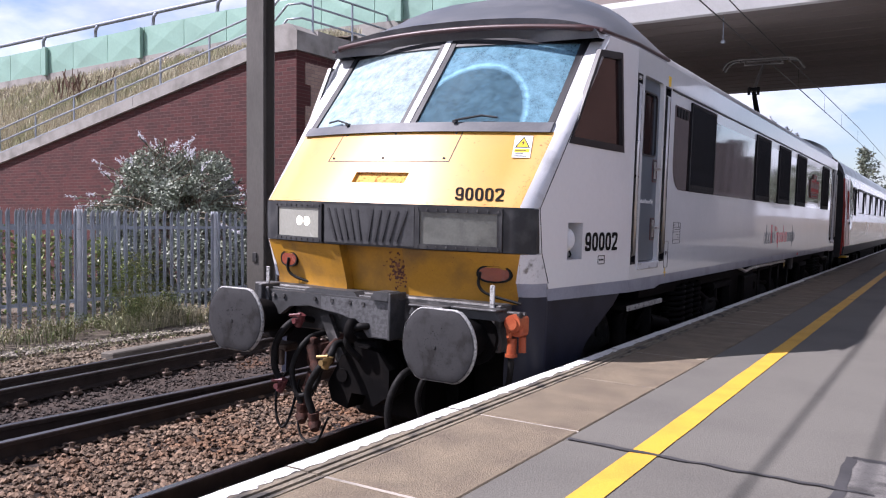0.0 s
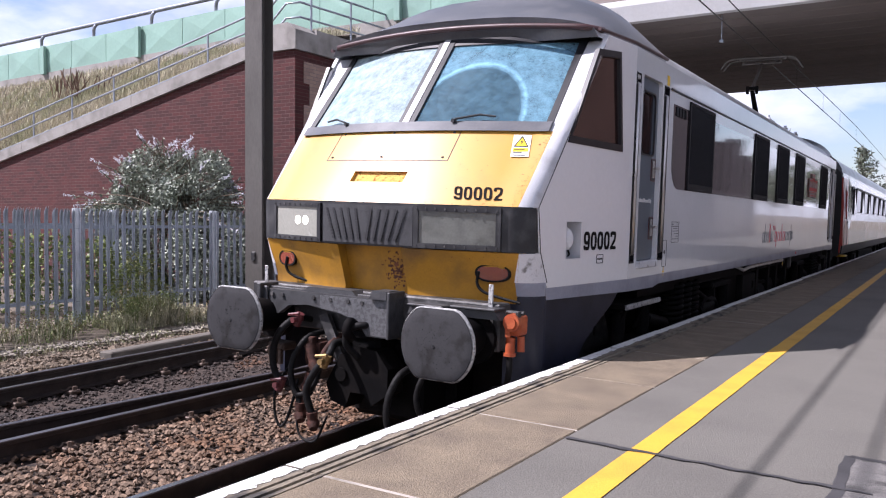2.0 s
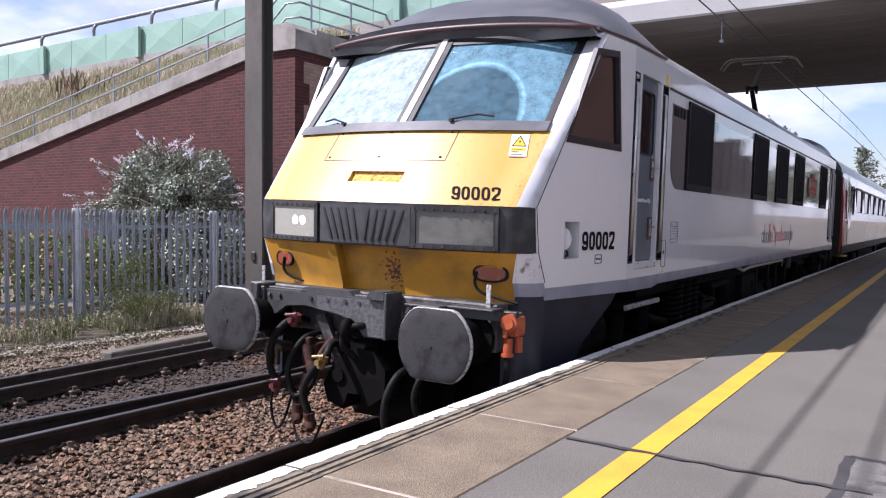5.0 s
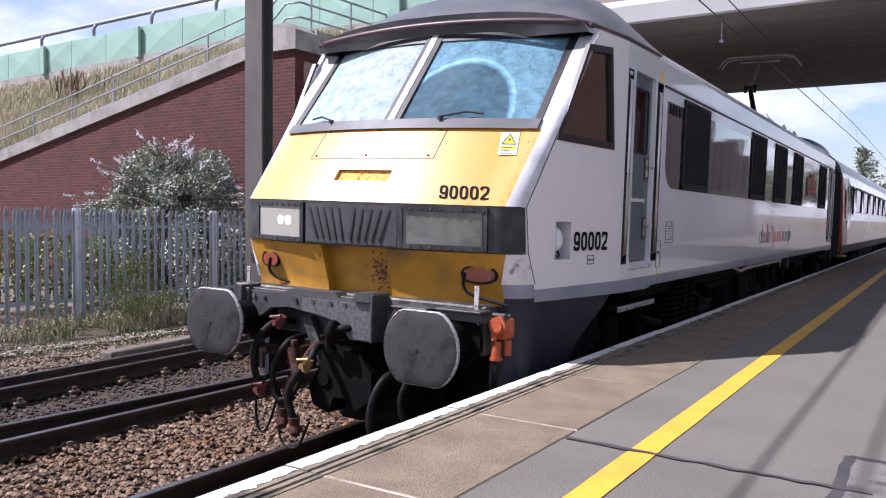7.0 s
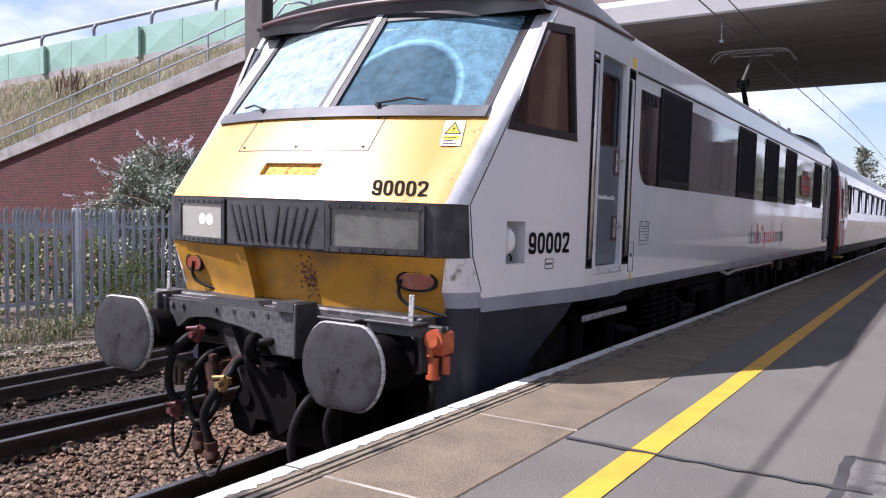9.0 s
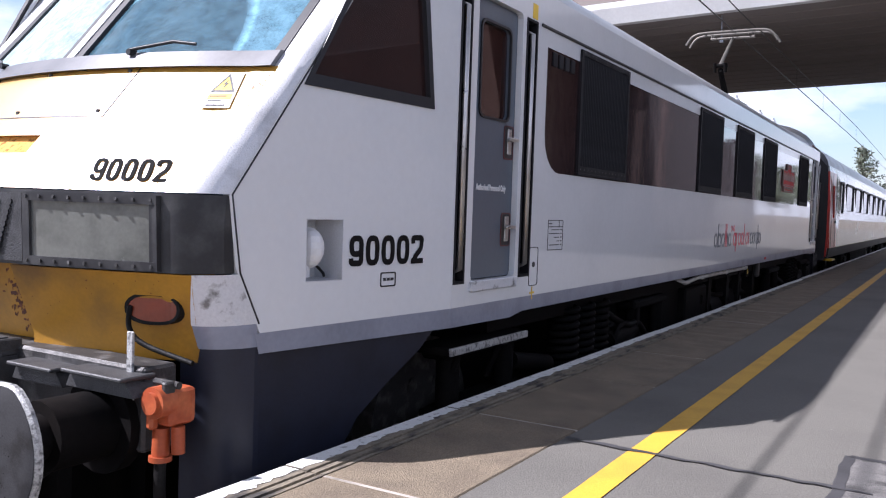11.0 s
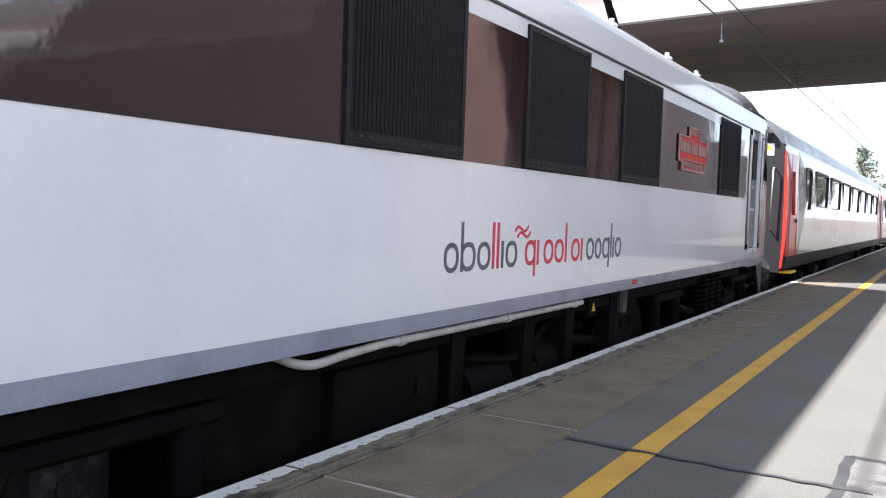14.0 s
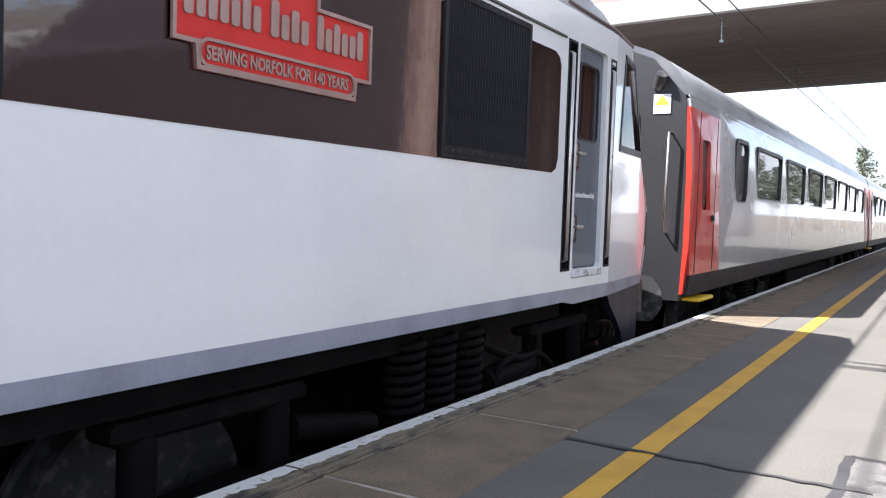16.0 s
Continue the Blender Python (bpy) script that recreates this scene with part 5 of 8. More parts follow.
def mirror_rear(bm):
    """Turn what stands at the front cab round to the rear one."""
    for v in bm.verts:
        v.co.x, v.co.y = -v.co.x, 2 * YC - v.co.y
    return bm


def roof_section(y):
    """Half outline of the roof at y, from cantrail to ridge."""
    d = min(y, 2 * YC - y) - 6.02
    k = smooth(0.22 + 0.78 * d / 1.05) if d < 1.05 else 1.0
    low = smooth((d - 0.9) / 1.3)       # behind the cab dome the roof falls to a lower barrel
    h = (3.40 + 0.48 * k) * (1 - low) + 3.70 * low
    e = 3.31 - 0.025 * low
    p, q = 0.78 + 0.22 * low, 1.1 - 0.1 * low
    out = [(1.335, e - 0.05)]
    for i in range(9):
        a = radians(90 * i / 8)
        out.append((1.31 * math.cos(a) ** p, e + (h - e) * math.sin(a) ** q))
    return out


def side_holes():
    win = [(5.70, 2.46), (6.52, 2.455), (6.43, 3.16), (6.09, 3.13)]
    hs = [rounded(6.945, 7.495, 1.53, 3.10, 0.03, 2), rounded(6.765, 6.86, 1.53, 3.05, 0.01, 1), rounded(7.555, 7.69, 1.53, 3.08, 0.01, 1)]
    return win, hs


def loco_side(loco, right):
    sg = 1 if right else -1
    win, hs = side_holes()
    rear = [[(2 * YC - p[0], p[1]) for p in h] for h in (win, *hs)]
    lamp = [(5.70, 1.585), (5.925, 1.585), (5.925, 1.86), (5.70, 1.86)]
    cut = 6.74
    front_edge = [(lerp_table(z, SIDE), z) for z in (1.39, 1.66, 1.945, 2.395, 2.8, 3.2, 3.29)]
    bm = bmesh.new()
    plate(bm, [(cut, 1.395), (2 * YC - cut, 1.395), (2 * YC - cut, 3.29), (cut, 3.29)], [*hs, *rear[1:]], "x", sg * (HALF - 0.04), sg * HALF)
    part("side_panel", bm, M["white"], loco, "glossy white bodyside", off=OFF)
    bm = bmesh.new()
    plate(bm, [(cut, 1.292), (7.45, 1.283), (7.62, 1.308), (2 * YC - 7.62, 1.308), (2 * YC - 7.45, 1.283), (2 * YC - cut, 1.292), (2 * YC - cut, 1.395), (cut, 1.395)], [], "x", sg * (HALF - 0.05), sg * (HALF + 0.001))
    part("solebar", bm, M["grey"], loco, "scuffed grey lower edge", off=OFF)
    for back in (False, True):
        bm = bmesh.new()
        plate(bm, [*front_edge, (cut, 3.29), (cut, 1.395)], [win] if back or not right else [win, lamp], "x", sg * (HALF - 0.04), sg * HALF)
        bm2 = bmesh.new()
        plate(bm2, [(5.455, 1.305), (cut, 1.292), (cut, 1.395), (5.43, 1.39)], [], "x", sg * (HALF - 0.05), sg * (HALF + 0.001))
        for q, nm, m, lb in ((bm, "cab_side", "white", "glossy white cab side"), (bm2, "cab_solebar", "grey", "scuffed grey lower edge")):
            if back:
                for v in q.verts:
                    v.co.y = 2 * YC - v.co.y
            part(nm, taper(q), M[m], loco, lb, off=OFF)
    if not right:
        return
    # brown gloss band, set 3 mm proud, rounded at its low corners
    bm = bmesh.new()
    b0, b1, z0, z1, r = 7.86, 20.12, 2.18, 2.965, 0.24
    pts = [(b0, z1), (b0, z0 + r)] + [(b0 + r - r * math.cos(radians(a)), z0 + r - r * math.sin(radians(a))) for a in (20, 40, 60, 80)] + [(b0 + r, z0)]
    pts += [(b1 - 0.1, z0), (b1 - 0.03, z0 + 0.03), (b1, z0 + 0.1), (b1, z1 - 0.08), (b1 - 0.03, z1 - 0.03), (b1 - 0.1, z1)]
    plate(bm, pts, [], "x", HALF - 0.001, HALF + 0.003)
    part("window_band", bm, M["brown"], loco, "dark maroon-brown gloss band", off=OFF)
    for y0 in (8.405, 11.715, 13.50, 15.265, 18.60):
        y1 = y0 + 1.025
        g = new("ventilation_grille")
        g.parent = loco
        g.location = (HALF, y0 - YO, 2.205)
        tagged(g, "black slatted ventilation grille")
        w, h = y1 - y0, 0.845
        bm = bmesh.new()
        plate(bm, [(0, 0), (w, 0), (w, h), (0, h)], [[(0.035, 0.045), (w - 0.035, 0.045), (w - 0.035, h - 0.035), (0.035, h - 0.035)]], "x", 0.002, 0.018)
        box(bm, 0.0, 0.02, 0.0, w, -0.022, 0.0, 0.006)
        part("frame", bm, M["grille"], g)
        bm = bmesh.new()
        box(bm, 0.0, 0.004, 0.02, w - 0.02, 0.02, h - 0.02)
        part("backing", bm, M["under"], g)
        bm = bmesh.new()
        plate(bm, [(0.005, -0.011), (0.016, -0.004), (0.016, 0.0), (0.005, -0.005)], [], "z", 0.045, h - 0.035)
        slat = finish(bm, "slat", M["grille"])
        n = 29
        for i in range(n):
            ob = new("slat", slat)
            ob.parent = g
            ob.location = (0, 0.055 + (w - 0.1) * i / (n - 1), 0)
        bm = bmesh.new()
        for i in range(14):
            for z in (0.022, h - 0.017):
                cyl(bm, (0.016, 0.04 + (w - 0.08) * i / 13, z), (0.022, 0.04 + (w - 0.08) * i / 13, z), 0.006, 6)
        part("bolts", bm, M["dsteel"], g, kind="stuff")
    bm = bmesh.new()
    for i in range(4):
        box(bm, HALF, HALF + 0.012, 7.93 + i * 0.1, 8.0 + i * 0.1, 2.86, 2.95, 0.004)
    part("louvre", bm, M["grille"], loco, "small black louvre", off=OFF)
    # warning-lamp recess
    bm = bmesh.new()
    plate(bm, lamp, [[(5.704, 1.589), (5.921, 1.589), (5.921, 1.856), (5.704, 1.856)]], "x", HALF - 0.17, HALF)
    box(bm, HALF - 0.18, HALF - 0.17, 5.69, 5.94, 1.575, 1.87)
    rec = part("recess", taper(bm), M["silver"], loco, off=OFF)
    bm = bmesh.new()
    tube(bm, spline([(HALF - 0.1, 5.74, 1.61), (HALF - 0.05, 5.79, 1.655), (HALF - 0.06, 5.86, 1.62), (HALF - 0.1, 5.91, 1.6)], 4), 0.007, 6)
    part("lamp_cable", taper(bm), M["rubber"], rec, off=OFF)
    bm = bmesh.new()
    bmesh.ops.create_uvsphere(bm, u_segments=16, v_segments=10, radius=0.092, matrix=pose(HALF - 0.075, 5.785, 1.73) @ Matrix.Diagonal((0.9, 0.62, 1, 1)))
    cyl(bm, (HALF - 0.075, 5.765, 1.6), (HALF - 0.075, 5.765, 1.67), 0.024, 8)
    part("lamp_globe", taper(bm), M["signwhite"], rec, "white socket cover", off=OFF)
    for a in rec.children:
        a.matrix_parent_inverse = Matrix()
    # shed plate, data panel, hatch
    bm = bmesh.new()
    plate(bm, rounded(6.18, 6.29, 1.54, 1.61, 0.008, 2), [rounded(6.186, 6.284, 1.546, 1.604, 0.006, 2)], "x", HALF, HALF + 0.003)
    for i in range(3):
        box(bm, HALF, HALF + 0.002, 6.20 + i * 0.027, 6.22 + i * 0.027, 1.568, 1.582)
    part("small_placard", taper(bm), M["ink"], loco, off=OFF)
    bm = bmesh.new()
    y0, y1, z0, z1 = 7.972, 8.222, 1.672, 1.872
    plate(bm, [(y0, z0), (y1, z0), (y1, z1), (y0, z1)], [[(y0 + .005, z0 + .005), (y1 - .005, z0 + .005), (y1 - .005, z1 - .048), (y0 + .005, z1 - .048)],
                                                         [(y0 + .005, z1 - .042), (y1 - .07, z1 - .042), (y1 - .07, z1 - .005), (y0 + .005, z1 - .005)],
                                                         [(y1 - .065, z1 - .042), (y1 - .005, z1 - .042), (y1 - .005, z1 - .005), (y1 - .065, z1 - .005)]], "x", HALF, HALF + 0.002)
    for i, ln in enumerate((0.13, 0.17, 0.09, 0.04, 0.16)):
        z = z1 - 0.068 - i * 0.025
        box(bm, HALF, HALF + 0.0015, y1 - 0.06 - ln, y1 - 0.06, z, z + 0.006)
        box(bm, HALF, HALF + 0.0015, y1 - 0.04, y1 - 0.02, z, z + 0.008)
    box(bm, HALF, HALF + 0.0015, y0 + 0.015, y0 + 0.065, z1 - 0.028, z1 - 0.02)
    part("data_panel", bm, M["ink"], loco, "printed data panel with illegible lines", off=OFF)
    bm = bmesh.new()
    plate(bm, rounded(7.70, 7.83, 1.455, 1.70, 0.02, 3), [rounded(7.704, 7.826, 1.459, 1.696, 0.018, 3)], "x", HALF, HALF + 0.003)
    part("hatch", bm, M["dsteel"], loco, off=OFF)
    bm = bmesh.new()
    cyl(bm, (HALF, 7.765, 1.59), (HALF + 0.004, 7.765, 1.59), 0.018, 12)
    part("hatch_lock", bm, M["ink"], loco, off=OFF)
    bm = bmesh.new()
    box(bm, HALF, HALF + 0.002, 7.75, 7.762, 1.37, 1.45)
    box(bm, HALF, HALF + 0.002, 7.725, 7.79, 1.405, 1.417)
    part("jacking_mark", bm, M["hatch_yellow"], loco, off=OFF)
    # cantrail strip over the doors, and the roof gutter
    bm = bmesh.new()
    box(bm, HALF, HALF + 0.012, 7.75, 2 * YC - 7.75, 3.075, 3.095, 0.004)
    part("gutter", bm, M["frame"], loco, off=OFF)
    bm = bmesh.new()
    box(bm, HALF, HALF + 0.003, 7.62, 7.69, 3.10, 3.19)
    part("cab_sticker", bm, M["hatch_yellow"], loco, off=OFF)


def loco_doors(loco):
    for rear in (False, True):
        def put(name, bm, m, label=""):
            if rear:
                for v in bm.verts:
                    v.co.y = 2 * YC - v.co.y
            return part(name, bm, M[m], loco, label, off=OFF)
        win, hs = side_holes()
        bm = bmesh.new()
        plate(bm, rounded(6.95, 7.49, 1.535, 3.095, 0.03, 2), [rounded(7.04, 7.40, 2.45, 2.98, 0.05, 3)], "x", HALF - 0.075, HALF - 0.035)
        d = put("cab_door", bm, "door", "slate-blue cab door")

        def sub(name, bm, m, label=""):
            if rear:
                for v in bm.verts:
                    v.co.y = 2 * YC - v.co.y
            return part(name, bm, M[m], d, label, off=OFF)
        bm = bmesh.new()
        plate(bm, rounded(7.03, 7.41, 2.44, 2.99, 0.05, 3), [], "x", HALF - 0.06, HALF - 0.056)
        ob = sub("pane", bm, "glass_side")
        bm = bmesh.new()
        plate(bm, rounded(7.03, 7.41, 2.44, 2.99, 0.05, 3), [rounded(7.043, 7.397, 2.453, 2.977, 0.045, 3)], "x", HALF - 0.04, HALF - 0.025)
        sub("window_rubber", bm, "frame")
        for z in (2.33, 1.815):
            bm = bmesh.new()
            box(bm, HALF - 0.036, HALF - 0.026, 7.40, 7.45, z - 0.075, z + 0.075, 0.004)
            box(bm, HALF - 0.03, HALF + 0.015, 7.41, 7.44, z + 0.0, z + 0.025, 0.006)
            box(bm, HALF + 0.0, HALF + 0.02, 7.34, 7.46, z + 0.0, z + 0.022, 0.008, 2)
            for q in (-0.055, 0.055):
                cyl(bm, (HALF - 0.03, 7.425, z + q), (HALF - 0.022, 7.425, z + q), 0.009, 8)
            sub("door_handle", bm, "steel", "worn steel lever handle")
            bm = bmesh.new()
            plate(bm, rounded(7.36, 7.475, z - 0.10, z + 0.09, 0.02, 3), [], "x", HALF - 0.0365, HALF - 0.033)
            sub("handle_recess", bm, "frame", "black handle recess")
            bm = bmesh.new()
            plate(bm, rounded(7.355, 7.48, z - 0.105, z + 0.095, 0.022, 3), [rounded(7.362, 7.473, z - 0.098, z + 0.088, 0.018, 3)], "x", HALF - 0.0365, HALF - 0.031)
            sub("recess_rim", bm, "redhose", "rusty rim")
        bm = bmesh.new()
        box(bm, HALF - 0.05, HALF + 0.02, 6.93, 7.50, 1.47, 1.53, 0.006)
        put("door_sill", bm, "scuff", "worn alloy door sill")
        me = lettering("Authorised Personnel Only", 0.036, M["signwhite"], 0.365, 0.0008)
        ob = new("door_notice", me)
        ob.parent = d
        y = 7.035 if not rear else 2 * YC - 7.4
        ob.matrix_basis = Matrix.Translation((HALF - 0.0335, y - YO, 2.035)) @ pose(0, 0, 0, 90, 0, 90)
        tagged(ob, "small white lettering")
        for h in hs[1:]:
            a, b = min(p[0] for p in h), max(p[0] for p in h)
            bm = bmesh.new()
            plate(bm, [(a - 0.012, 1.52), (b + 0.012, 1.52), (b + 0.012, 3.09), (a - 0.012, 3.09)], [[(a + 0.004, 1.536), (b - 0.004, 1.536), (b - 0.004, 3.074), (a + 0.004, 3.074)]], "x", HALF - 0.055, HALF + 0.004)
            box(bm, HALF - 0.07, HALF - 0.055, a - 0.01, b + 0.01, 1.52, 3.09)
            rc = put("handrail_recess", bm, "grille", "black handrail recess")
            bm = bmesh.new()
            y = (a + b) / 2
            tube(bm, [(HALF - 0.05, y, 1.58), (HALF + 0.004, y, 1.6), (HALF + 0.004, y, 3.0), (HALF - 0.05, y, 3.02)], 0.017, 10)
            if rear:
                for v in bm.verts:
                    v.co.y = 2 * YC - v.co.y
            part("handrail", bm, M["steel"], rc, "steel handrail", off=OFF)
        # quarter-light of the cab
        for sg in (1, -1):
            bm = bmesh.new()
            plate(bm, win, [], "x", sg * (HALF - 0.03), sg * (HALF - 0.02))
            taper(bm)
            put("cab_side_window", bm, "glass_side", "tinted cab side window")
            bm = bmesh.new()
            plate(bm, grow(win, 0.035), [grow(win, -0.02)], "x", sg * (HALF - 0.03), sg * (HALF + 0.008))
            taper(bm)
            put("window_frame", bm, "frame")


def loco_front(loco, rear=False):
    def put(name, bm, m, label="", parent=None):
        if rear:
            mirror_rear(bm)
        return part(name, bm, M[m], parent or loco, label, off=OFF)
    put("nose_panel", slotted_nose((-1.13, -1.15), (1.12, 1.155), 1.95, 2.50), "yellow", "warning-yellow nose panel")
    put("chin_panel", nose_panel((-1.08, -1.13), -0.24, 1.28, 1.635, 12, 6, 0.0, 0.12), "chin", "dirty yellow lower nose panel")
    put("chin_panel", nose_panel(0.31, (1.08, 1.13), 1.28, 1.635, 12, 6, 0.0, 0.12), "chin", "dirty yellow lower nose panel")
    put("chin_panel", nose_panel(-0.24, 0.31, 1.28, 1.635, 8, 6, -0.085, 0.03), "chin", "dirty yellow recessed middle panel")
    bm = bmesh.new()
    for i in range(110):
        x, z = 0.20 + rng.gauss(0, 0.05), 1.46 + rng.gauss(0, 0.06)
        w, h = rng.uniform(0.004, 0.015), rng.uniform(0.004, 0.015)
        if not 1.30 < z < 1.62 or x > 0.27:
            continue
        y = nose(x, z) + 0.083
        v = [bm.verts.new((x + w * math.cos(k * 1.05) * rng.uniform(.6, 1.2), y, z + h * math.sin(k * 1.05) * rng.uniform(.6, 1.2))) for k in range(6)]
        bm.faces.new(v)
    put("rust_blotch", bm, "rust", "flaking rusty patch")["kind"] = "stuff"
    c0, c1, c2, c3, c4 = (CORNER[z] for z in (1.43, 1.635, 1.95, 2.5, 3.3))
    for a, b in (((1.12, 1.155), (c2, c3)), ((-c2, -c3), (-1.13, -1.15))):
        put("corner_pillar", nose_panel(a, b, 1.95, 2.50, 8, 10, 0.0015), "silver", "brushed silver corner pillar")
    for a, b in (((1.1, 1.14), (c3, c4)), ((-c3, -c4), (-1.1, -1.14))):
        put("corner_pillar", nose_panel(a, b, 2.50, 3.255, 8, 10, 0.0015), "silver", "brushed silver corner pillar")
    for a, b in (((1.08, 1.13), (c0, c1)), ((-c0, -c1), (-1.08, -1.13))):
        put("corner_foot", nose_panel(a, b, 1.43, 1.635, 8, 4), "scuff", "scuffed pale corner")
    for a, b in ((1.085, c0 - 0.001), (-c0 + 0.001, -1.085)):
        put("corner_hem", nose_panel(a, b, 1.335, 1.43, 8, 2, 0.001), "grey", "")
    # black light band with its lenses and the middle grille
    band = put("light_band", nose_panel(-CORNER[1.945], CORNER[1.945], 1.64, 1.945, 34, 3, 0.012, 0.05), "black", "black headlight band")
    for x0, x1, lit in ((-0.95, -0.43, True), (0.46, 0.99, False)):
        put("lens", nose_panel(x0, x1, 1.675, 1.905, 10, 3, 0.02, 0.02), "lens_lit" if lit else "lens", "clouded headlight cover", band)
        put("lens_frame", nose_ring(x0 - 0.035, x1 + 0.035, 1.645, 1.935, 0.035, 0.032, 0.03), "black", "", band)
        bm = bmesh.new()
        for i in range(9):
            for z in (1.662, 1.918):
                x = x0 - 0.01 + (x1 - x0 + 0.02) * i / 8
                y = nose(x, z) - 0.034
                cyl(bm, (x, y, z), (x, y - 0.006, z), 0.008, 6)
        put("bolts", bm, "dsteel", "", band)["kind"] = "stuff"
    bm = bmesh.new()
    for lx in (-0.66, -0.57):
        bmesh.ops.create_circle(bm, cap_ends=True, segments=20, radius=0.034, matrix=pose(lx, 0, 1.80, 90))
    for v in bm.verts:
        v.co.y = nose(v.co.x, v.co.z) - 0.0225
    put("headlight", bm, "lamp_on", "lit headlight", band)
    # V-slotted grille
    put("grille_panel", nose_panel(-0.365, 0.42, 1.655, 1.93, 10, 3, 0.03, 0.03), "beam", "", band)
    for i in range(11):
        f = (i - 5) / 5
        if i == 5:
            continue
        bm = bmesh.new()
        xt = f * 0.345 + 0.02
        xb = 0.02 + f * 0.29 + (0.025 if f < 0 else -0.025)
        y = nose(0, 1.8) - 0.033
        for q in range(10):
            t = (q + 0.5) / 10
            x, z = xb + (xt - xb) * t, 1.68 + 0.225 * t
            cyl(bm, (x, y + 0.19 * x * x + 0.004, z), (x, y + 0.19 * x * x - 0.004, z), 0.0125, 8)
        put("grille_slot", bm, "ink", "", band)
    # access panel, handhold slot, jumper blemish
    bm = nose_ring(-0.62, 0.50, 2.265, 2.505, 0.005, 0.003, 0.004)
    put("panel_seam", bm, "ink")
    put("nose_slot", nose_panel(-0.26, 0.26, 2.08, 2.20, 6, 2, -0.035, 0.008), "slot", "rough-painted handhold slot, coloured pale for sunlight")
    bm = bmesh.new()
    for x, z in ((-0.57, 2.29), (-0.06, 2.29), (0.45, 2.29), (-0.57, 2.485), (0.45, 2.485), (-0.06, 2.485)):
        y = nose(x, z)
        cyl(bm, (x, y - 0.005, z), (x, y + 0.01, z), 0.010, 8)
    put("panel_fasteners", bm, "dsteel")["kind"] = "stuff"
    # chipped and rusted paint, thickest along the panel edges
    bm = bmesh.new()
    for i in range(330):
        z = rng.uniform(1.96, 2.49)
        if i < 110:
            x = lerp_table(z, [(1.95, 1.12), (2.5, 1.155)]) - abs(rng.gauss(0, 0.035))
        elif i < 150:
            x = rng.uniform(0.55, 1.1)
        elif i < 250:
            x, z = rng.uniform(-1.05, 1.1), 1.955 + abs(rng.gauss(0, 0.012))
        else:
            x, z = rng.uniform(-1.0, 1.05), 1.62 - abs(rng.gauss(0, 0.10))
            if z < 1.3 or -0.26 < x < 0.33:
                continue
        w = rng.uniform(0.0008, 0.0032)
        y = nose(x, z) - 0.0025
        sl = (nose(x, z + 0.01) - nose(x, z - 0.01)) / 0.02
        sx = (nose(x + 0.01, z) - nose(x - 0.01, z)) / 0.02
        v = []
        for k in range(6):
            dx, dz = w * math.cos(k * 1.05) * rng.uniform(.5, 1.4), w * math.sin(k * 1.05) * rng.uniform(.5, 1.4)
            v.append(bm.verts.new((x + dx, y + sl * dz + sx * dx, z + dz)))
        bm.faces.new(v)
    put("paint_chips", bm, "rust", "small rusty paint chips")["kind"] = "stuff"
    # dark joint between corner pillar and cab side
    for sg in (1, -1):
        bm = bmesh.new()
        tube(bm, [(sg * (half_width(e) + 0.001), e + 0.012, z) for z, e in [(q, lerp_table(q, SIDE)) for q in (1.43, 1.64, 1.95, 2.2, 2.5, 2.8, 3.2)]], 0.0045, 6)
        put("corner_joint", bm, "frame")
    for cx in (0.95, -0.87):
        y = nose(cx, 1.49)
        el = [(cx + 0.105 * math.copysign(abs(math.cos(t)) ** 0.88, math.cos(t)), 1.492 + 0.052 * math.copysign(abs(math.sin(t)) ** 0.88, math.sin(t))) for t in [2 * math.pi * i / 28 for i in range(28)]]
        bm = bmesh.new()
        plate(bm, el, [], "y", y - 0.016, y + 0.03)
        for v in bm.verts:
            v.co.y += nose(v.co.x, 1.49) - y
        tl = put("tail_lamp", bm, "tail", "dull red oval tail lamp")
        bm = bmesh.new()
        plate(bm, grow(el, 0.012), [grow(el, -0.001)], "y", y - 0.02, y + 0.03)
        for v in bm.verts:
            v.co.y += nose(v.co.x, 1.49) - y
        put("rim", bm, "rubber", "", tl)
    for x in (0.86, -0.86):
        bm = bmesh.new()
        tube(bm, spline([(x, nose(x, 1.5) - 0.02, 1.50), (x - 0.01, nose(x, 1.4) - 0.05, 1.41), (x + 0.06, nose(x, 1.36) - 0.05, 1.35), (x + 0.3, nose(x, 1.34) - 0.03, 1.30)], 5), 0.011, 6)
        put("lamp_cable", bm, "rubber")
    # windscreens with frames, centre pillar, sill bar
    put("sill_bar", nose_panel(-1.13, 1.13, 2.50, 2.575, 24, 1, 0.03, 0.06), "roof", "dark grey windscreen sill")
    put("windscreen", nose_panel(-1.08, -0.07, 2.575, 3.30, 14, 6, -0.012, 0.006), "glass_l", "grimy windscreen pane")
    put("windscreen", nose_panel(0.07, 1.08, 2.575, 3.30, 14, 6, -0.012, 0.006), "glass_r", "windscreen pane with a wiped arc")
    put("centre_pillar", nose_panel(-0.07, -0.03, 2.57, 3.31, 2, 6, 0.014, 0.05), "frame")
    put("centre_pillar", nose_panel(0.022, 0.07, 2.57, 3.31, 2, 6, 0.010, 0.05), "frame")
    put("pillar_strip", nose_panel(-0.03, 0.022, 2.57, 3.31, 2, 6, 0.018, 0.04), "silver", "silver centre strip")
    for a, b in ((-1.13, -1.075), (1.075, 1.13)):
        put("screen_frame", nose_panel(a, b, 2.57, 3.31, 2, 6, 0.008, 0.04), "frame")
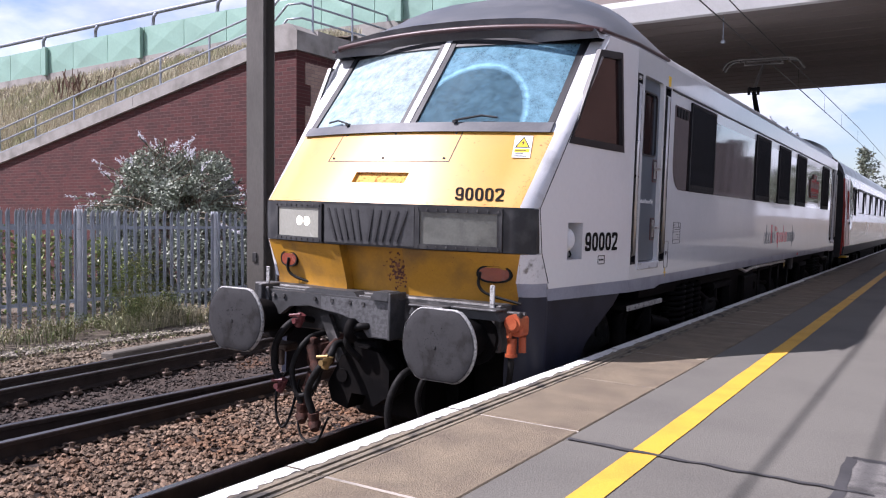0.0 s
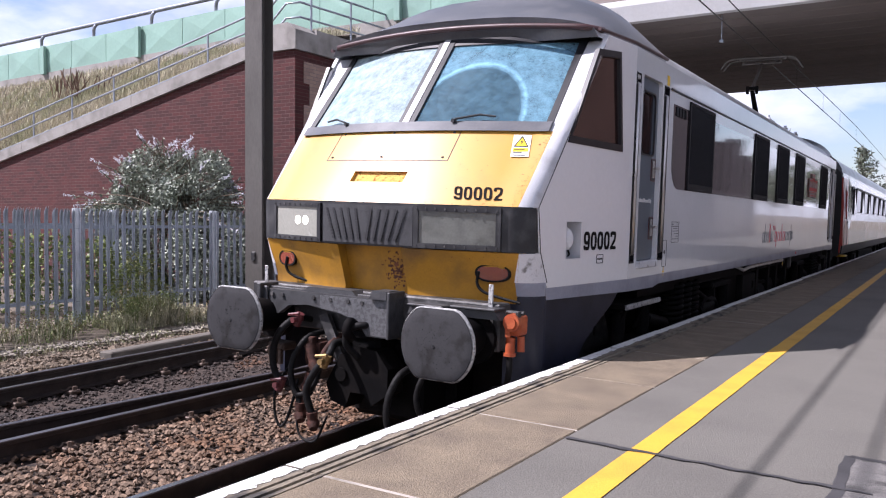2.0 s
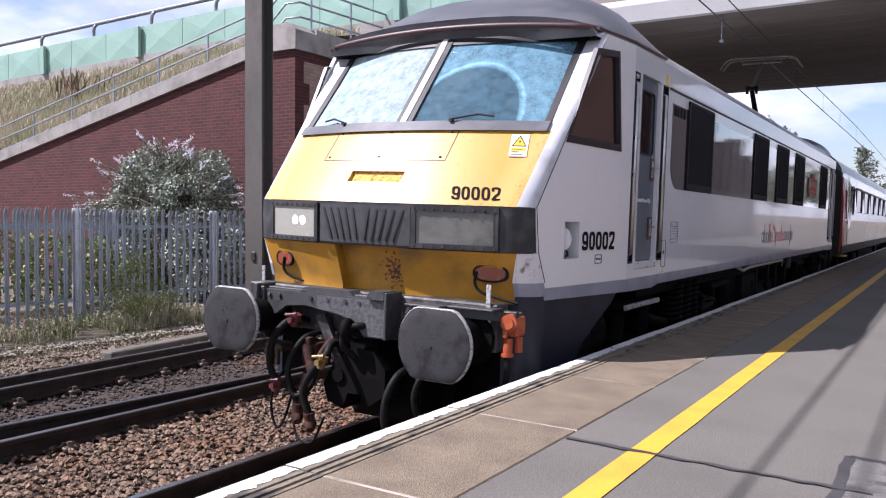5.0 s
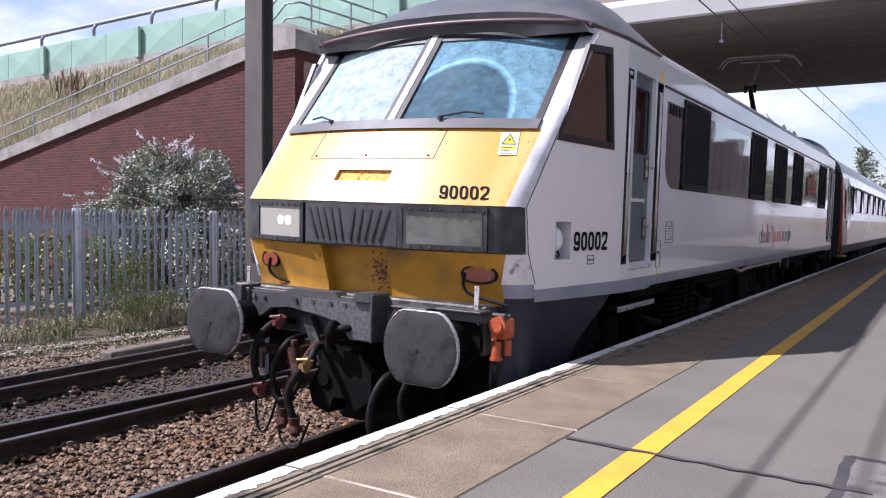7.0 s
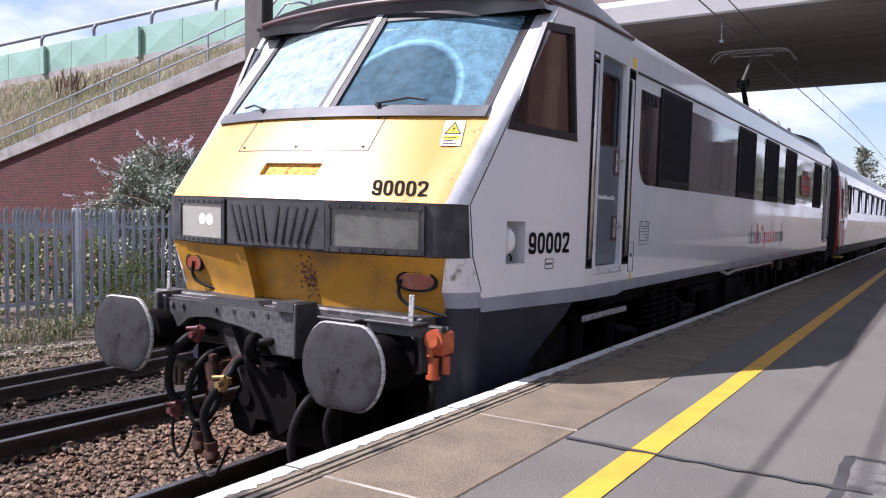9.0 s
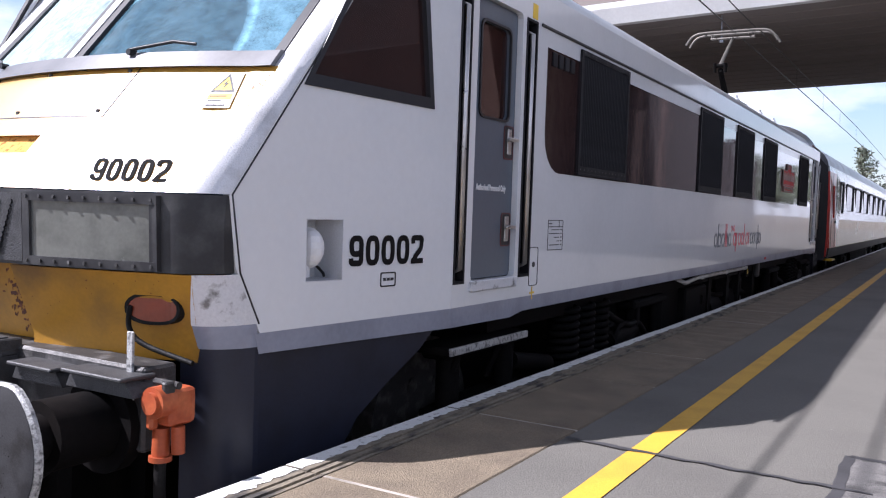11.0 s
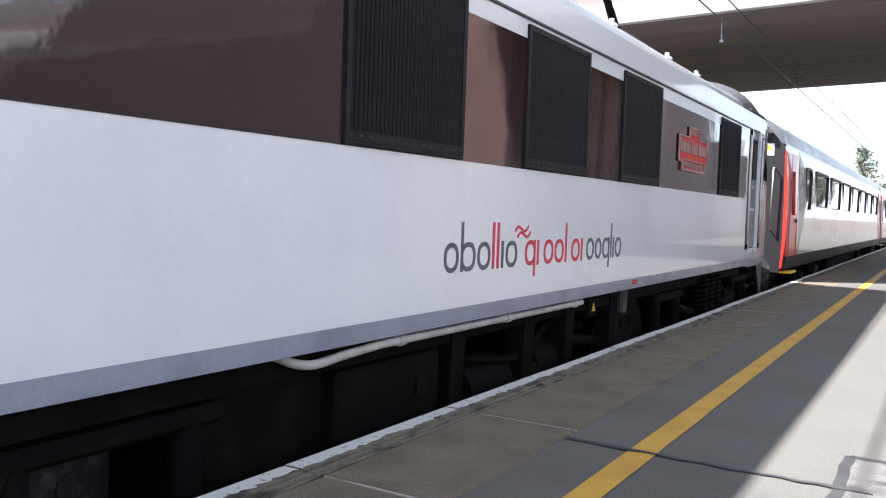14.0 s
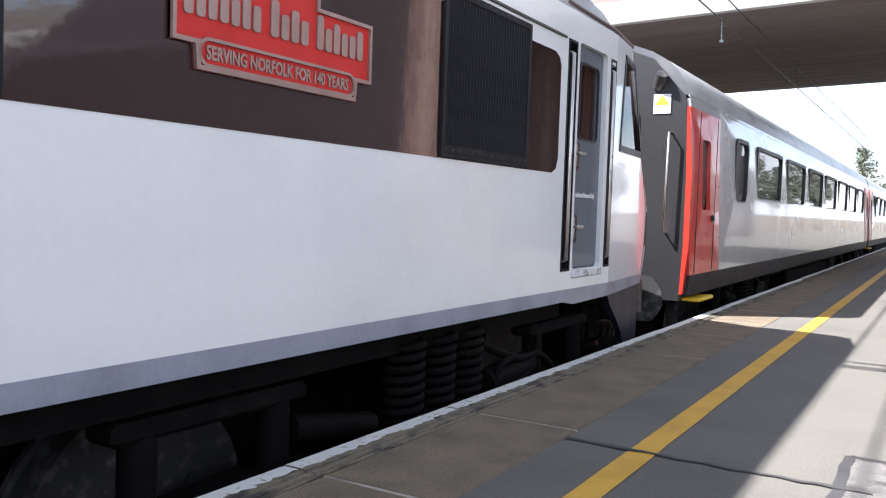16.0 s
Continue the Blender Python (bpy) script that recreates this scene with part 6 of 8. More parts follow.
    put("screen_frame", nose_panel(-1.13, 1.13, 3.25, 3.31, 20, 1, 0.006, 0.04), "frame")
    for x, a in ((0.42, 0.30), (-0.6, -0.28)):
        bm = bmesh.new()
        z = 2.575
        cyl(bm, (x, nose(x, z) - 0.02, z), (x, nose(x, z) - 0.06, z), 0.015, 8)
        tube(bm, [(x, nose(x, z) - 0.05, z + 0.01), (x + a * 0.6, nose(x + a * 0.6, z + 0.05) - 0.04, z + 0.05), (x + a, nose(x + a, z + 0.03) - 0.03, z + 0.035)], 0.008, 6)
        put("wiper", bm, "ink", "black wiper")
    # cab inside
    bm = bmesh.new()
    box(bm, -1.3, 1.3, 6.68, 6.74, 1.5, 3.25)
    box(bm, -1.1, 1.1, 5.6, 6.6, 1.5, 1.56)
    part("cab_bulkhead", mirror_rear(bm) if rear else bm, M["interior"], loco, off=OFF)
    bm = bmesh.new()
    box(bm, -1.05, 1.05, 5.62, 5.98, 2.3, 2.42, 0.04, 2)
    box(bm, -1.05, -0.45, 6.2, 6.35, 2.3, 2.95, 0.06, 2)
    box(bm, 0.45, 1.05, 6.2, 6.35, 2.3, 2.95, 0.06, 2)
    part("cab_desk", mirror_rear(bm) if rear else bm, M["interior"], loco, off=OFF)


def buffers(loco, rear=False):
    for x in (-0.845, 0.895):
        b = new("buffer")
        b.parent = loco
        b.matrix_basis = pose(x, 0, 1.07) if not rear else pose(x, 2 * (YC - YO), 1.07, 0, 0, 180)
        tagged(b, "heavy flat-topped oval buffer")
        r, hh = 0.272, 0.232

        def outline(k):
            pts = []
            for i in range(40):
                a = 2 * math.pi * i / 40
                px, pz = r * math.cos(a), r * math.sin(a)
                if abs(pz) > hh:
                    pz = math.copysign(hh, pz)
                pts.append((px * k, pz * k))
            return pts
        bm = bmesh.new()
        rows = []
        for k, y in ((1.0, 0.036), (1.0, 0.022), (0.972, 0.010)):
            rows.append([bm.verts.new((p[0], y, p[1])) for p in outline(k)])
        for q, w in zip(rows, rows[1:]):
            for i in range(40):
                bm.faces.new((q[i], q[(i + 1) % 40], w[(i + 1) % 40], w[i]))
        bm.faces.new(rows[0])
        # rear rims take a darker steel in place of the shade there
        part("rim", bm, M["dsteel" if rear else "rim"], b, "rim darkened for shade at the rear" if rear else "worn pale rim")
        bm = bmesh.new()
        rows = []
        for k, y in ((0.962, 0.011), (0.94, 0.008), (0.75, 0.003), (0.4, 0.0), (0.1, -0.001)):
            rows.append([bm.verts.new((p[0], y, p[1])) for p in outline(k)])
        for q, w in zip(rows, rows[1:]):
            for i in range(40):
                f = bm.faces.new((q[i], q[(i + 1) % 40], w[(i + 1) % 40], w[i]))
                f.smooth = True
        bm.faces.new(rows[-1])
        part("face", bm, M["buffer"], b)
        bm = bmesh.new()
        for i in range(150):
            a, d = rng.uniform(0, 6.28), abs(rng.gauss(0.11, 0.035))
            w = rng.uniform(0.001, 0.0028)
            px, pz = d * math.cos(a), d * 0.85 * math.sin(a) - 0.02
            bm.faces.new([bm.verts.new((px + w * math.cos(k * 1.05) * rng.uniform(.6, 1.3), -0.003, pz + w * math.sin(k * 1.05) * rng.uniform(.6, 1.3))) for k in range(6)])
        part("grease_pits", bm, M["under"], b, kind="stuff")
        bm = bmesh.new()
        cyl(bm, (-0.015, -0.006, -0.012), (-0.015, 0.0, -0.012), 0.011, 8)
        part("centre_hole", bm, M["ink"], b)
        bm = bmesh.new()
        cyl(bm, (0, 0.03, 0), (0, 0.42, 0), 0.085, 16)
        cyl(bm, (0, 0.2, 0), (0, 0.48, 0), 0.13, 18)
        cyl(bm, (0, 0.44, 0), (0, 0.5, 0), 0.19, 18)
        part("shank", bm, M["under"], b)


def headstock(loco, rear=False):
    c_ = CORNER[1.335]

    def put(name, bm, m, label="", parent=None):
        if rear:
            mirror_rear(bm)
        return part(name, bm, M[m], parent or loco, label, off=OFF)
    bm = bmesh.new()
    box(bm, -1.1, 1.1, 4.98, 5.14, 0.98, 1.30, 0.012)
    hs = put("headstock", bm, "dsteel", "grimy steel headstock")
    bm = bmesh.new()
    plate(bm, [(-0.84, 1.27), (-0.84, 1.09), (-0.70, 1.09), (-0.60, 1.16), (-0.42, 1.18), (-0.12, 1.14), (0.04, 1.10), (0.12, 1.0), (0.31, 1.0), (0.31, 1.275), (0.0, 1.275)], [], "y", 4.84, 4.90)
    put("front_plate", bm, "beam", "scraped grey coupling plate", hs)
    bm = bmesh.new()
    plate(bm, [(-0.30, 1.262), (-0.30, 1.165), (-0.12, 1.145), (0.045, 1.105), (0.12, 1.01), (0.30, 1.01), (0.30, 1.262)], [], "y", 4.834, 4.8405)
    put("wear_plate", bm, "scrape", "bare scraped wear plate", hs)
    bm = bmesh.new()
    plate(bm, [(0.16, 1.275), (0.31, 1.275), (0.31, 1.335), (0.19, 1.335)], [], "y", 4.80, 4.95)
    box(bm, 0.31, 0.335, 4.80, 5.0, 1.0, 1.33, 0.006)
    put("bracket", bm, "beam", "", hs)
    bm = bmesh.new()
    box(bm, -0.88, -0.842, 4.79, 5.0, 1.02, 1.31, 0.006)
    box(bm, -0.842, -0.80, 4.82, 4.84, 1.04, 1.29, 0.006)
    put("bracket", bm, "beam", "", hs)
    bm = bmesh.new()
    plate(bm, [(-0.5, 1.275), (0.0, 1.275), (-0.04, 1.31), (-0.44, 1.31)], [], "y", 4.87, 5.0)
    box(bm, -0.9, 0.34, 4.9, 5.0, 1.262, 1.285, 0.004)
    put("top_plate", bm, "beam", "", hs)
    for x0, x1, z0 in ((0.42, 0.74, 1.22), (0.76, 1.14, 1.235)):
        bm = bmesh.new()
        plate(bm, [(x0, z0 - 0.03), (x0 + 0.03, z0 + 0.03), (x1 - 0.05, z0 + 0.03), (x1, z0 - 0.03)], [], "y", 4.90, 5.02)
        box(bm, x0 + 0.02, x1 - 0.02, 4.86, 5.02, z0 + 0.03, z0 + 0.045, 0.004)
        put("step_plate", bm, "beam", "", hs)
    bm = bmesh.new()
    for x in (-0.76, -0.66, -0.36, -0.2, -0.04, 0.08):
        cyl(bm, (x, 4.842, 1.235), (x, 4.826, 1.235), 0.016, 6)
    put("bolts", bm, "dsteel", "", hs)["kind"] = "stuff"
    for x in (1.03, -0.95):
        bm = bmesh.new()
        box(bm, x - 0.018, x + 0.018, 4.97, 4.982, 1.25, 1.43, 0.004)
        box(bm, x - 0.02, x + 0.02, 4.965, 5.05, 1.15, 1.26, 0.01)
        put("lamp_iron", bm, "rim", "pale lamp iron")
    # draw hook, screw coupling, hoses
    bm = bmesh.new()
    tube(bm, spline([(0.02, 4.99, 1.06), (0.02, 4.86, 1.06), (0.02, 4.78, 1.10), (0.02, 4.75, 1.03), (0.02, 4.80, 0.98)], 4), 0.036, 10)
    box(bm, -0.08, 0.12, 4.92, 5.0, 0.95, 1.17, 0.02)
    put("draw_hook", bm, "under", "black draw hook")
    bm = bmesh.new()
    plate(bm, [(-0.24, 0.62), (-0.12, 0.84), (0.02, 0.92), (0.2, 0.9), (0.3, 0.78), (0.3, 0.6), (0.16, 0.5), (0.1, 0.58), (-0.02, 0.58), (-0.06, 0.46), (-0.2, 0.5)], [], "y", 4.86, 5.06)
    box(bm, -0.1, 0.16, 4.94, 5.2, 0.7, 1.0, 0.03)
    cyl(bm, (-0.1, 4.84, 0.7), (-0.1, 5.0, 0.7), 0.05, 12)
    put("buckeye_coupler", bm, "under", "black drop-head buckeye coupler")
    bm = bmesh.new()
    plate(bm, [(-0.36, 1.1), (-0.28, 1.12), (-0.05, 0.68), (-0.12, 0.64)], [], "y", 4.9, 4.94)
    put("hanger_strap", bm, "dsteel")
    hoses = (("brake_hose", [(-0.50, 4.98, 1.05), (-0.48, 4.80, 1.08), (-0.54, 4.70, 1.0), (-0.60, 4.68, 0.84), (-0.58, 4.70, 0.66), (-0.42, 4.72, 0.58), (-0.36, 4.72, 0.46)], 0.026, "rubber"),
             ("brake_hose", [(-0.10, 4.98, 0.92), (-0.12, 4.80, 0.93), (-0.10, 4.70, 0.86), (-0.20, 4.66, 0.72), (-0.26, 4.66, 0.58), (-0.22, 4.68, 0.42)], 0.027, "rubber"),
             ("brake_hose", [(-0.34, 4.98, 0.98), (-0.36, 4.76, 0.94), (-0.44, 4.70, 0.74), (-0.38, 4.70, 0.54), (-0.26, 4.74, 0.62), (-0.24, 4.80, 0.82)], 0.022, "rubber"),
             ("heating_hose", [(-0.20, 4.98, 0.96), (-0.22, 4.84, 0.88), (-0.30, 4.76, 0.66), (-0.34, 4.74, 0.52), (-0.33, 4.74, 0.40)], 0.026, "grime"),
             ("jumper_cable", [(-0.62, 4.95, 0.72), (-0.66, 4.8, 0.56), (-0.64, 4.76, 0.36), (-0.58, 4.76, 0.26), (-0.52, 4.78, 0.36), (-0.54, 4.9, 0.60)], 0.010, "rubber"),
             ("jumper_cable", [(-0.40, 4.9, 0.52), (-0.42, 4.76, 0.40), (-0.36, 4.72, 0.24), (-0.22, 4.72, 0.22), (-0.16, 4.78, 0.40)], 0.009, "rubber"),
             ("jumper_cable", [(0.48, 4.98, 0.82), (0.46, 4.78, 0.78), (0.42, 4.70, 0.62), (0.42, 4.70, 0.44), (0.48, 4.76, 0.30), (0.60, 4.9, 0.3)], 0.026, "rubber"),
             ("jumper_cable", [(0.66, 4.98, 0.9), (0.62, 4.84, 0.8), (0.58, 4.80, 0.64), (0.62, 4.84, 0.48), (0.74, 4.95, 0.42)], 0.02, "rubber"),
             ("jumper_cable", [(0.14, 4.98, 1.04), (0.12, 4.84, 1.08), (0.02, 4.78, 1.05), (-0.01, 4.78, 0.94), (0.04, 4.86, 0.84)], 0.026, "rubber"))
    for nm, pts, r, m in hoses:
        bm = bmesh.new()
        tube(bm, spline(pts, 6), r, 10)
        put(nm, bm, m, "black rubber hose")
    for p, m, l in (((-0.47, 4.80, 1.07), "redhose", "maroon brake cock"), ((-0.52, 4.68, 0.60), "redhose", "maroon brake cock"), ((-0.11, 4.68, 0.82), "brass", "brass hose cock")):
        bm = bmesh.new()
        cyl(bm, (p[0] - 0.02, p[1], p[2] - 0.045), (p[0] + 0.02, p[1], p[2] + 0.045), 0.031, 10)
        cyl(bm, (p[0], p[1] - 0.07, p[2]), (p[0], p[1] + 0.04, p[2]), 0.022, 8)
        cyl(bm, (p[0] - 0.05, p[1] - 0.05, p[2] + 0.035), (p[0] + 0.05, p[1] - 0.05, p[2] + 0.05), 0.012, 6)
        put("hose_cock", bm, m, l)
    bm = bmesh.new()
    box(bm, -0.82, -0.66, 4.86, 5.02, 0.80, 0.86, 0.012)
    for i in range(3):
        box(bm, -0.80 + i * 0.05, -0.77 + i * 0.05, 4.84, 4.88, 0.70, 0.82, 0.006)
    put("step_bracket", bm, "clip", "rusty bracket")
    bm = bmesh.new()
    box(bm, -0.22, 0.40, 5.15, 5.6, 0.35, 0.95, 0.04)
    box(bm, -0.8, 0.8, 5.75, 6.1, 0.35, 1.2, 0.03)
    put("drag_box", bm, "under")
    for p, q in (((-0.36, 4.72, 0.48), (-0.36, 4.72, 0.39)), ((-0.22, 4.68, 0.44), (-0.215, 4.69, 0.36)), ((-0.34, 4.78, 0.90), (-0.27, 4.76, 0.76)), ((-0.30, 4.76, 0.70), (-0.33, 4.75, 0.6))):
        bm = bmesh.new()
        cyl(bm, p, q, 0.042, 12, 0.036)
        cyl(bm, q, (q[0] + 0.03, q[1] - 0.03, q[2] - 0.035), 0.05, 12, 0.03)
        put("hose_coupling", bm, "grime", "grimy cast hose coupling")
    bm = bmesh.new()
    box(bm, -0.40, -0.26, 4.80, 4.98, 0.74, 0.92, 0.03, 2)
    box(bm, -0.37, -0.30, 4.76, 4.82, 0.78, 0.96, 0.02, 2)
    put("valve_block", bm, "grime", "rusty brown valve block")
    bm = bmesh.new()
    box(bm, 1.15, 1.255, 4.97, 5.10, 1.10, 1.24, 0.03, 3)
    cyl(bm, (1.205, 4.93, 1.195), (1.205, 5.0, 1.195), 0.058, 18)
    cyl(bm, (1.205, 4.915, 1.195), (1.205, 4.93, 1.195), 0.04, 14)
    box(bm, 1.155, 1.19, 4.94, 4.98, 1.09, 1.16, 0.01)
    sock = put("jumper_socket", bm, "orange", "orange jumper socket cover")
    bm = bmesh.new()
    cyl(bm, (1.14, 5.0, 1.255), (1.265, 5.0, 1.255), 0.014, 8)
    box(bm, 1.225, 1.25, 4.95, 5.0, 1.22, 1.27, 0.006)
    put("hinge", bm, "dsteel", "", sock)
    bm = bmesh.new()
    cyl(bm, (1.175, 5.0, 1.09), (1.172, 5.0, 0.97), 0.032, 12)
    cyl(bm, (1.24, 5.02, 1.10), (1.243, 5.02, 1.0), 0.025, 12)
    cyl(bm, (1.172, 5.0, 0.985), (1.172, 5.0, 0.965), 0.042, 12)
    put("plug", bm, "orange", "faded orange plug", sock)
    bm = bmesh.new()
    tube(bm, spline([(1.172, 5.0, 0.97), (1.17, 5.0, 0.85), (1.12, 5.05, 0.74), (1.0, 5.12, 0.7)], 5), 0.022, 8)
    put("lead", bm, "rubber", "", sock)
    put("front_skirt", nose_panel(1.0, c_ - 0.004, 0.5, 1.335, 10, 2, -0.004, 0.03), "blue", "dark blue corner skirt")
    # blue side skirts
    for sg in (1, -1):
        bm = bmesh.new()
        pts = [(5.435, 1.335), (6.66, 1.31), (6.53, 1.2), (6.28, 1.06), (6.08, 0.93), (5.96, 0.78), (5.9, 0.55), (5.86, 0.5), (5.435, 0.5)]
        plate(bm, pts, [], "x", sg * 1.29, sg * 1.345)
        taper(bm)
        put("side_skirt", bm, "blue", "dark blue side skirt")
    bm = bmesh.new()
    box(bm, 1.1, 1.36, 6.78, 7.74, 1.13, 1.17, 0.008)
    cyl(bm, (1.2, 7.0, 0.9), (1.3, 7.0, 1.14), 0.02, 8)
    cyl(bm, (1.2, 7.5, 0.9), (1.3, 7.5, 1.14), 0.02, 8)
    put("cab_step", bm, "under", "cab footstep")
    bm = bmesh.new()
    box(bm, 1.345, 1.368, 6.78, 7.74, 1.13, 1.172, 0.005)
    put("step_edge", bm, "rim", "worn pale step edge")


def bogie(loco, yc, wheelbase=3.3, springs=(-0.32, 0.0, 0.32), base=None, off=OFF):
    o = Vector((0, yc, 0)) + Vector(off)
    b = new("bogie")
    b.parent = loco
    b.location = o
    tagged(b, "black bogie with exposed coil springs")
    for sg in (1, -1):
        bm = bmesh.new()
        pts = [(-2.1, 0.62), (-1.95, 0.5), (-1.3, 0.5), (-0.8, 0.42), (0.8, 0.42), (1.3, 0.5), (1.95, 0.5), (2.1, 0.62), (2.1, 0.78), (1.1, 0.82), (0.75, 0.68), (-0.75, 0.68), (-1.1, 0.82), (-2.1, 0.78)]
        plate(bm, pts, [], "x", sg * 1.08, sg * 1.2)
        part("side_frame", bm, M["under"], b)
        for s_ in springs:
            bm = bmesh.new()
            pts = []
            turns, n = 10.5, 12
            for i in range(int(turns * n) + 1):
                a = 2 * math.pi * i / n
                pts.append((sg * 1.2 + 0.105 * math.cos(a), s_ + 0.105 * math.sin(a), 0.66 + 0.58 * i / (turns * n)))
            tube(bm, pts, 0.0235, 7)
            part("coil_spring", bm, M["under"], b)
        for y in (-wheelbase / 2, wheelbase / 2):
            bm = bmesh.new()
            box(bm, sg * 1.06, sg * 1.26, y - 0.17, y + 0.17, 0.42, 0.74, 0.03)
            cyl(bm, (sg * 1.24, y, 0.58), (sg * 1.3, y, 0.58), 0.13, 16)
            cyl(bm, (sg * 1.2, y - 0.35, 0.7), (sg * 1.2, y - 0.35, 1.1), 0.07, 10)
            cyl(bm, (sg * 1.2, y + 0.35, 0.7), (sg * 1.2, y + 0.35, 1.1), 0.07, 10)
            box(bm, sg * 1.1, sg * 1.27, y - 0.5, y + 0.5, 1.08, 1.16, 0.02)
            part("axlebox", bm, M["under"], b)
        for nm, pts, r in (("brake_pipe", [(sg * 1.22, 0.5, 1.12), (sg * 1.27, 0.9, 0.98), (sg * 1.26, 1.25, 0.96), (sg * 1.25, 1.5, 0.85)], 0.03),
                           ("sand_pipe", [(sg * 1.24, 0.6, 0.9), (sg * 1.3, 0.75, 0.84), (sg * 1.29, 1.1, 0.9), (sg * 1.25, 1.3, 1.15)], 0.016),
                           ("brake_rod", [(sg * 1.28, 0.55, 0.72), (sg * 1.29, 0.62, 0.95), (sg * 1.29, 0.8, 1.0)], 0.02)):
            bm = bmesh.new()
            tube(bm, spline(pts, 5), r, 7)
            part(nm, bm, M["under"], b)
        for p, q, r in (((sg * 1.22, 0.55, 0.86), (sg * 1.22, 1.15, 0.9), 0.09), ((sg * 1.2, -1.2, 0.95), (sg * 1.2, -0.6, 0.85), 0.06)):
            bm = bmesh.new()
            cyl(bm, p, q, r, 12)
            part("damper", bm, M["under"], b)
    for y in (-1.0, 1.0):
        bm = bmesh.new()
        box(bm, -0.6, 0.6, y - 0.95, y + 0.95, 0.16, 1.16, 0.05)
        part("traction_motor", bm, M["under"], b)
    for y in (-wheelbase / 2, wheelbase / 2):
        bm = bmesh.new()
        for sg in (1, -1):
            cyl(bm, (sg * 0.68, 0, 0), (sg * 0.82, 0, 0), 0.56, 32)
            cyl(bm, (sg * 0.66, 0, 0), (sg * 0.69, 0, 0), 0.59, 32)
            for k in range(6):
                a = 2 * math.pi * k / 6
                cyl(bm, (sg * 0.82, 0.3 * math.cos(a), 0.3 * math.sin(a)), (sg * 0.835, 0.3 * math.cos(a), 0.3 * math.sin(a)), 0.05, 8)
        cyl(bm, (-1.15, 0, 0), (1.15, 0, 0), 0.09, 12)
        w = part("wheelset", bm, M["dsteel"], b)
        WHEELS.append((w, Vector((0, y, 0.56))))
        w.location = (0, y, 0.56)
    return b


WHEELS = []


def loco_under(loco):
    def put(name, bm, m, label=""):
        return part(name, bm, M[m], loco, label, off=OFF)
    bm = bmesh.new()
    box(bm, -1.25, 1.25, 7.4, 2 * YC - 7.4, 1.18, 1.42)
    box(bm, -0.9, 0.9, 5.6, 2 * YC - 5.6, 1.18, 1.42)
    put("underframe", bm, "under")
    bm = bmesh.new()
    box(bm, -0.6, 0.5, 5.5, 2 * YC - 5.5, 0.3, 1.2)
    put("centre_sill", bm, "under")
    bm = bmesh.new()
    box(bm, -1.2, 1.2, 11.0, 12.9, 0.42, 1.2, 0.03)
    put("transformer_tank", bm, "under", "black equipment case")
    bm = bmesh.new()
    box(bm, 0.9, 1.28, 11.85, 12.75, 0.5, 1.16, 0.02)
    box(bm, 1.28, 1.3, 12.5, 12.6, 0.95, 1.05, 0.004)
    put("battery_box", bm, "under", "dark battery box")
    for y in (12.95, 13.9, 14.6, 15.55):
        bm = bmesh.new()
        plate(bm, [(y - 0.03, 1.25), (y + 0.13, 1.25), (y + 0.06, 0.5), (y - 0.06, 0.5)], [], "x", 1.12, 1.26)
        put("hanger", bm, "under")
    bm = bmesh.new()
    for z, y0, y1, r in ((0.85, 12.9, 15.6, 0.05), (0.7, 13.0, 14.9, 0.035), (1.02, 13.2, 15.2, 0.03)):
        tube(bm, spline([(1.1, y0, z), (1.2, (y0 * 2 + y1) / 3, z - 0.06), (1.15, (y0 + y1 * 2) / 3, z + 0.1), (1.12, y1, z)], 6), r, 8)
    cyl(bm, (1.05, 13.2, 0.8), (1.05, 13.75, 0.8), 0.2, 16)
    cyl(bm, (1.08, 14.15, 0.85), (1.08, 14.5, 0.85), 0.16, 16)
    put("pipework", bm, "under", "tangled black underfloor pipes")
    bm = bmesh.new()
    tube(bm, spline([(1.26, 11.44, 1.30), (1.32, 11.50, 1.265), (1.335, 11.62, 1.245), (1.335, 11.82, 1.258), (1.335, 12.1, 1.272)], 5) + [Vector((1.335, 14.66, 1.272))], 0.021, 10)
    for y in (12.25, 13.42, 14.5):
        cyl(bm, (1.335, y, 1.272), (1.335, y + 0.05, 1.272), 0.029, 12)
    put("air_pipe", bm, "conduit", "pale grey conduit along the solebar")
    bm = bmesh.new()
    box(bm, HALF + 0.002, HALF + 0.005, 15.71, 15.82, 1.342, 1.378)
    put("red_label", bm, "platered", "small red label")
    bm = bmesh.new()
    box(bm, 1.15, 1.3, 15.69, 15.84, 1.08, 1.3, 0.02)
    put("isolating_box", bm, "dsteel")
    bm = bmesh.new()
    box(bm, 1.12, 1.275, 14.98, 15.16, 1.12, 1.32, 0.01)
    tb = put("terminal_box", bm, "under", "black terminal box with a yellow warning triangle")
    bm = bmesh.new()
    plate(bm, [(15.04, 1.165), (15.11, 1.165), (15.075, 1.23)], [], "x", 1.275, 1.278)
    part("warning_triangle", bm, M["hatch_yellow"], tb, off=OFF)


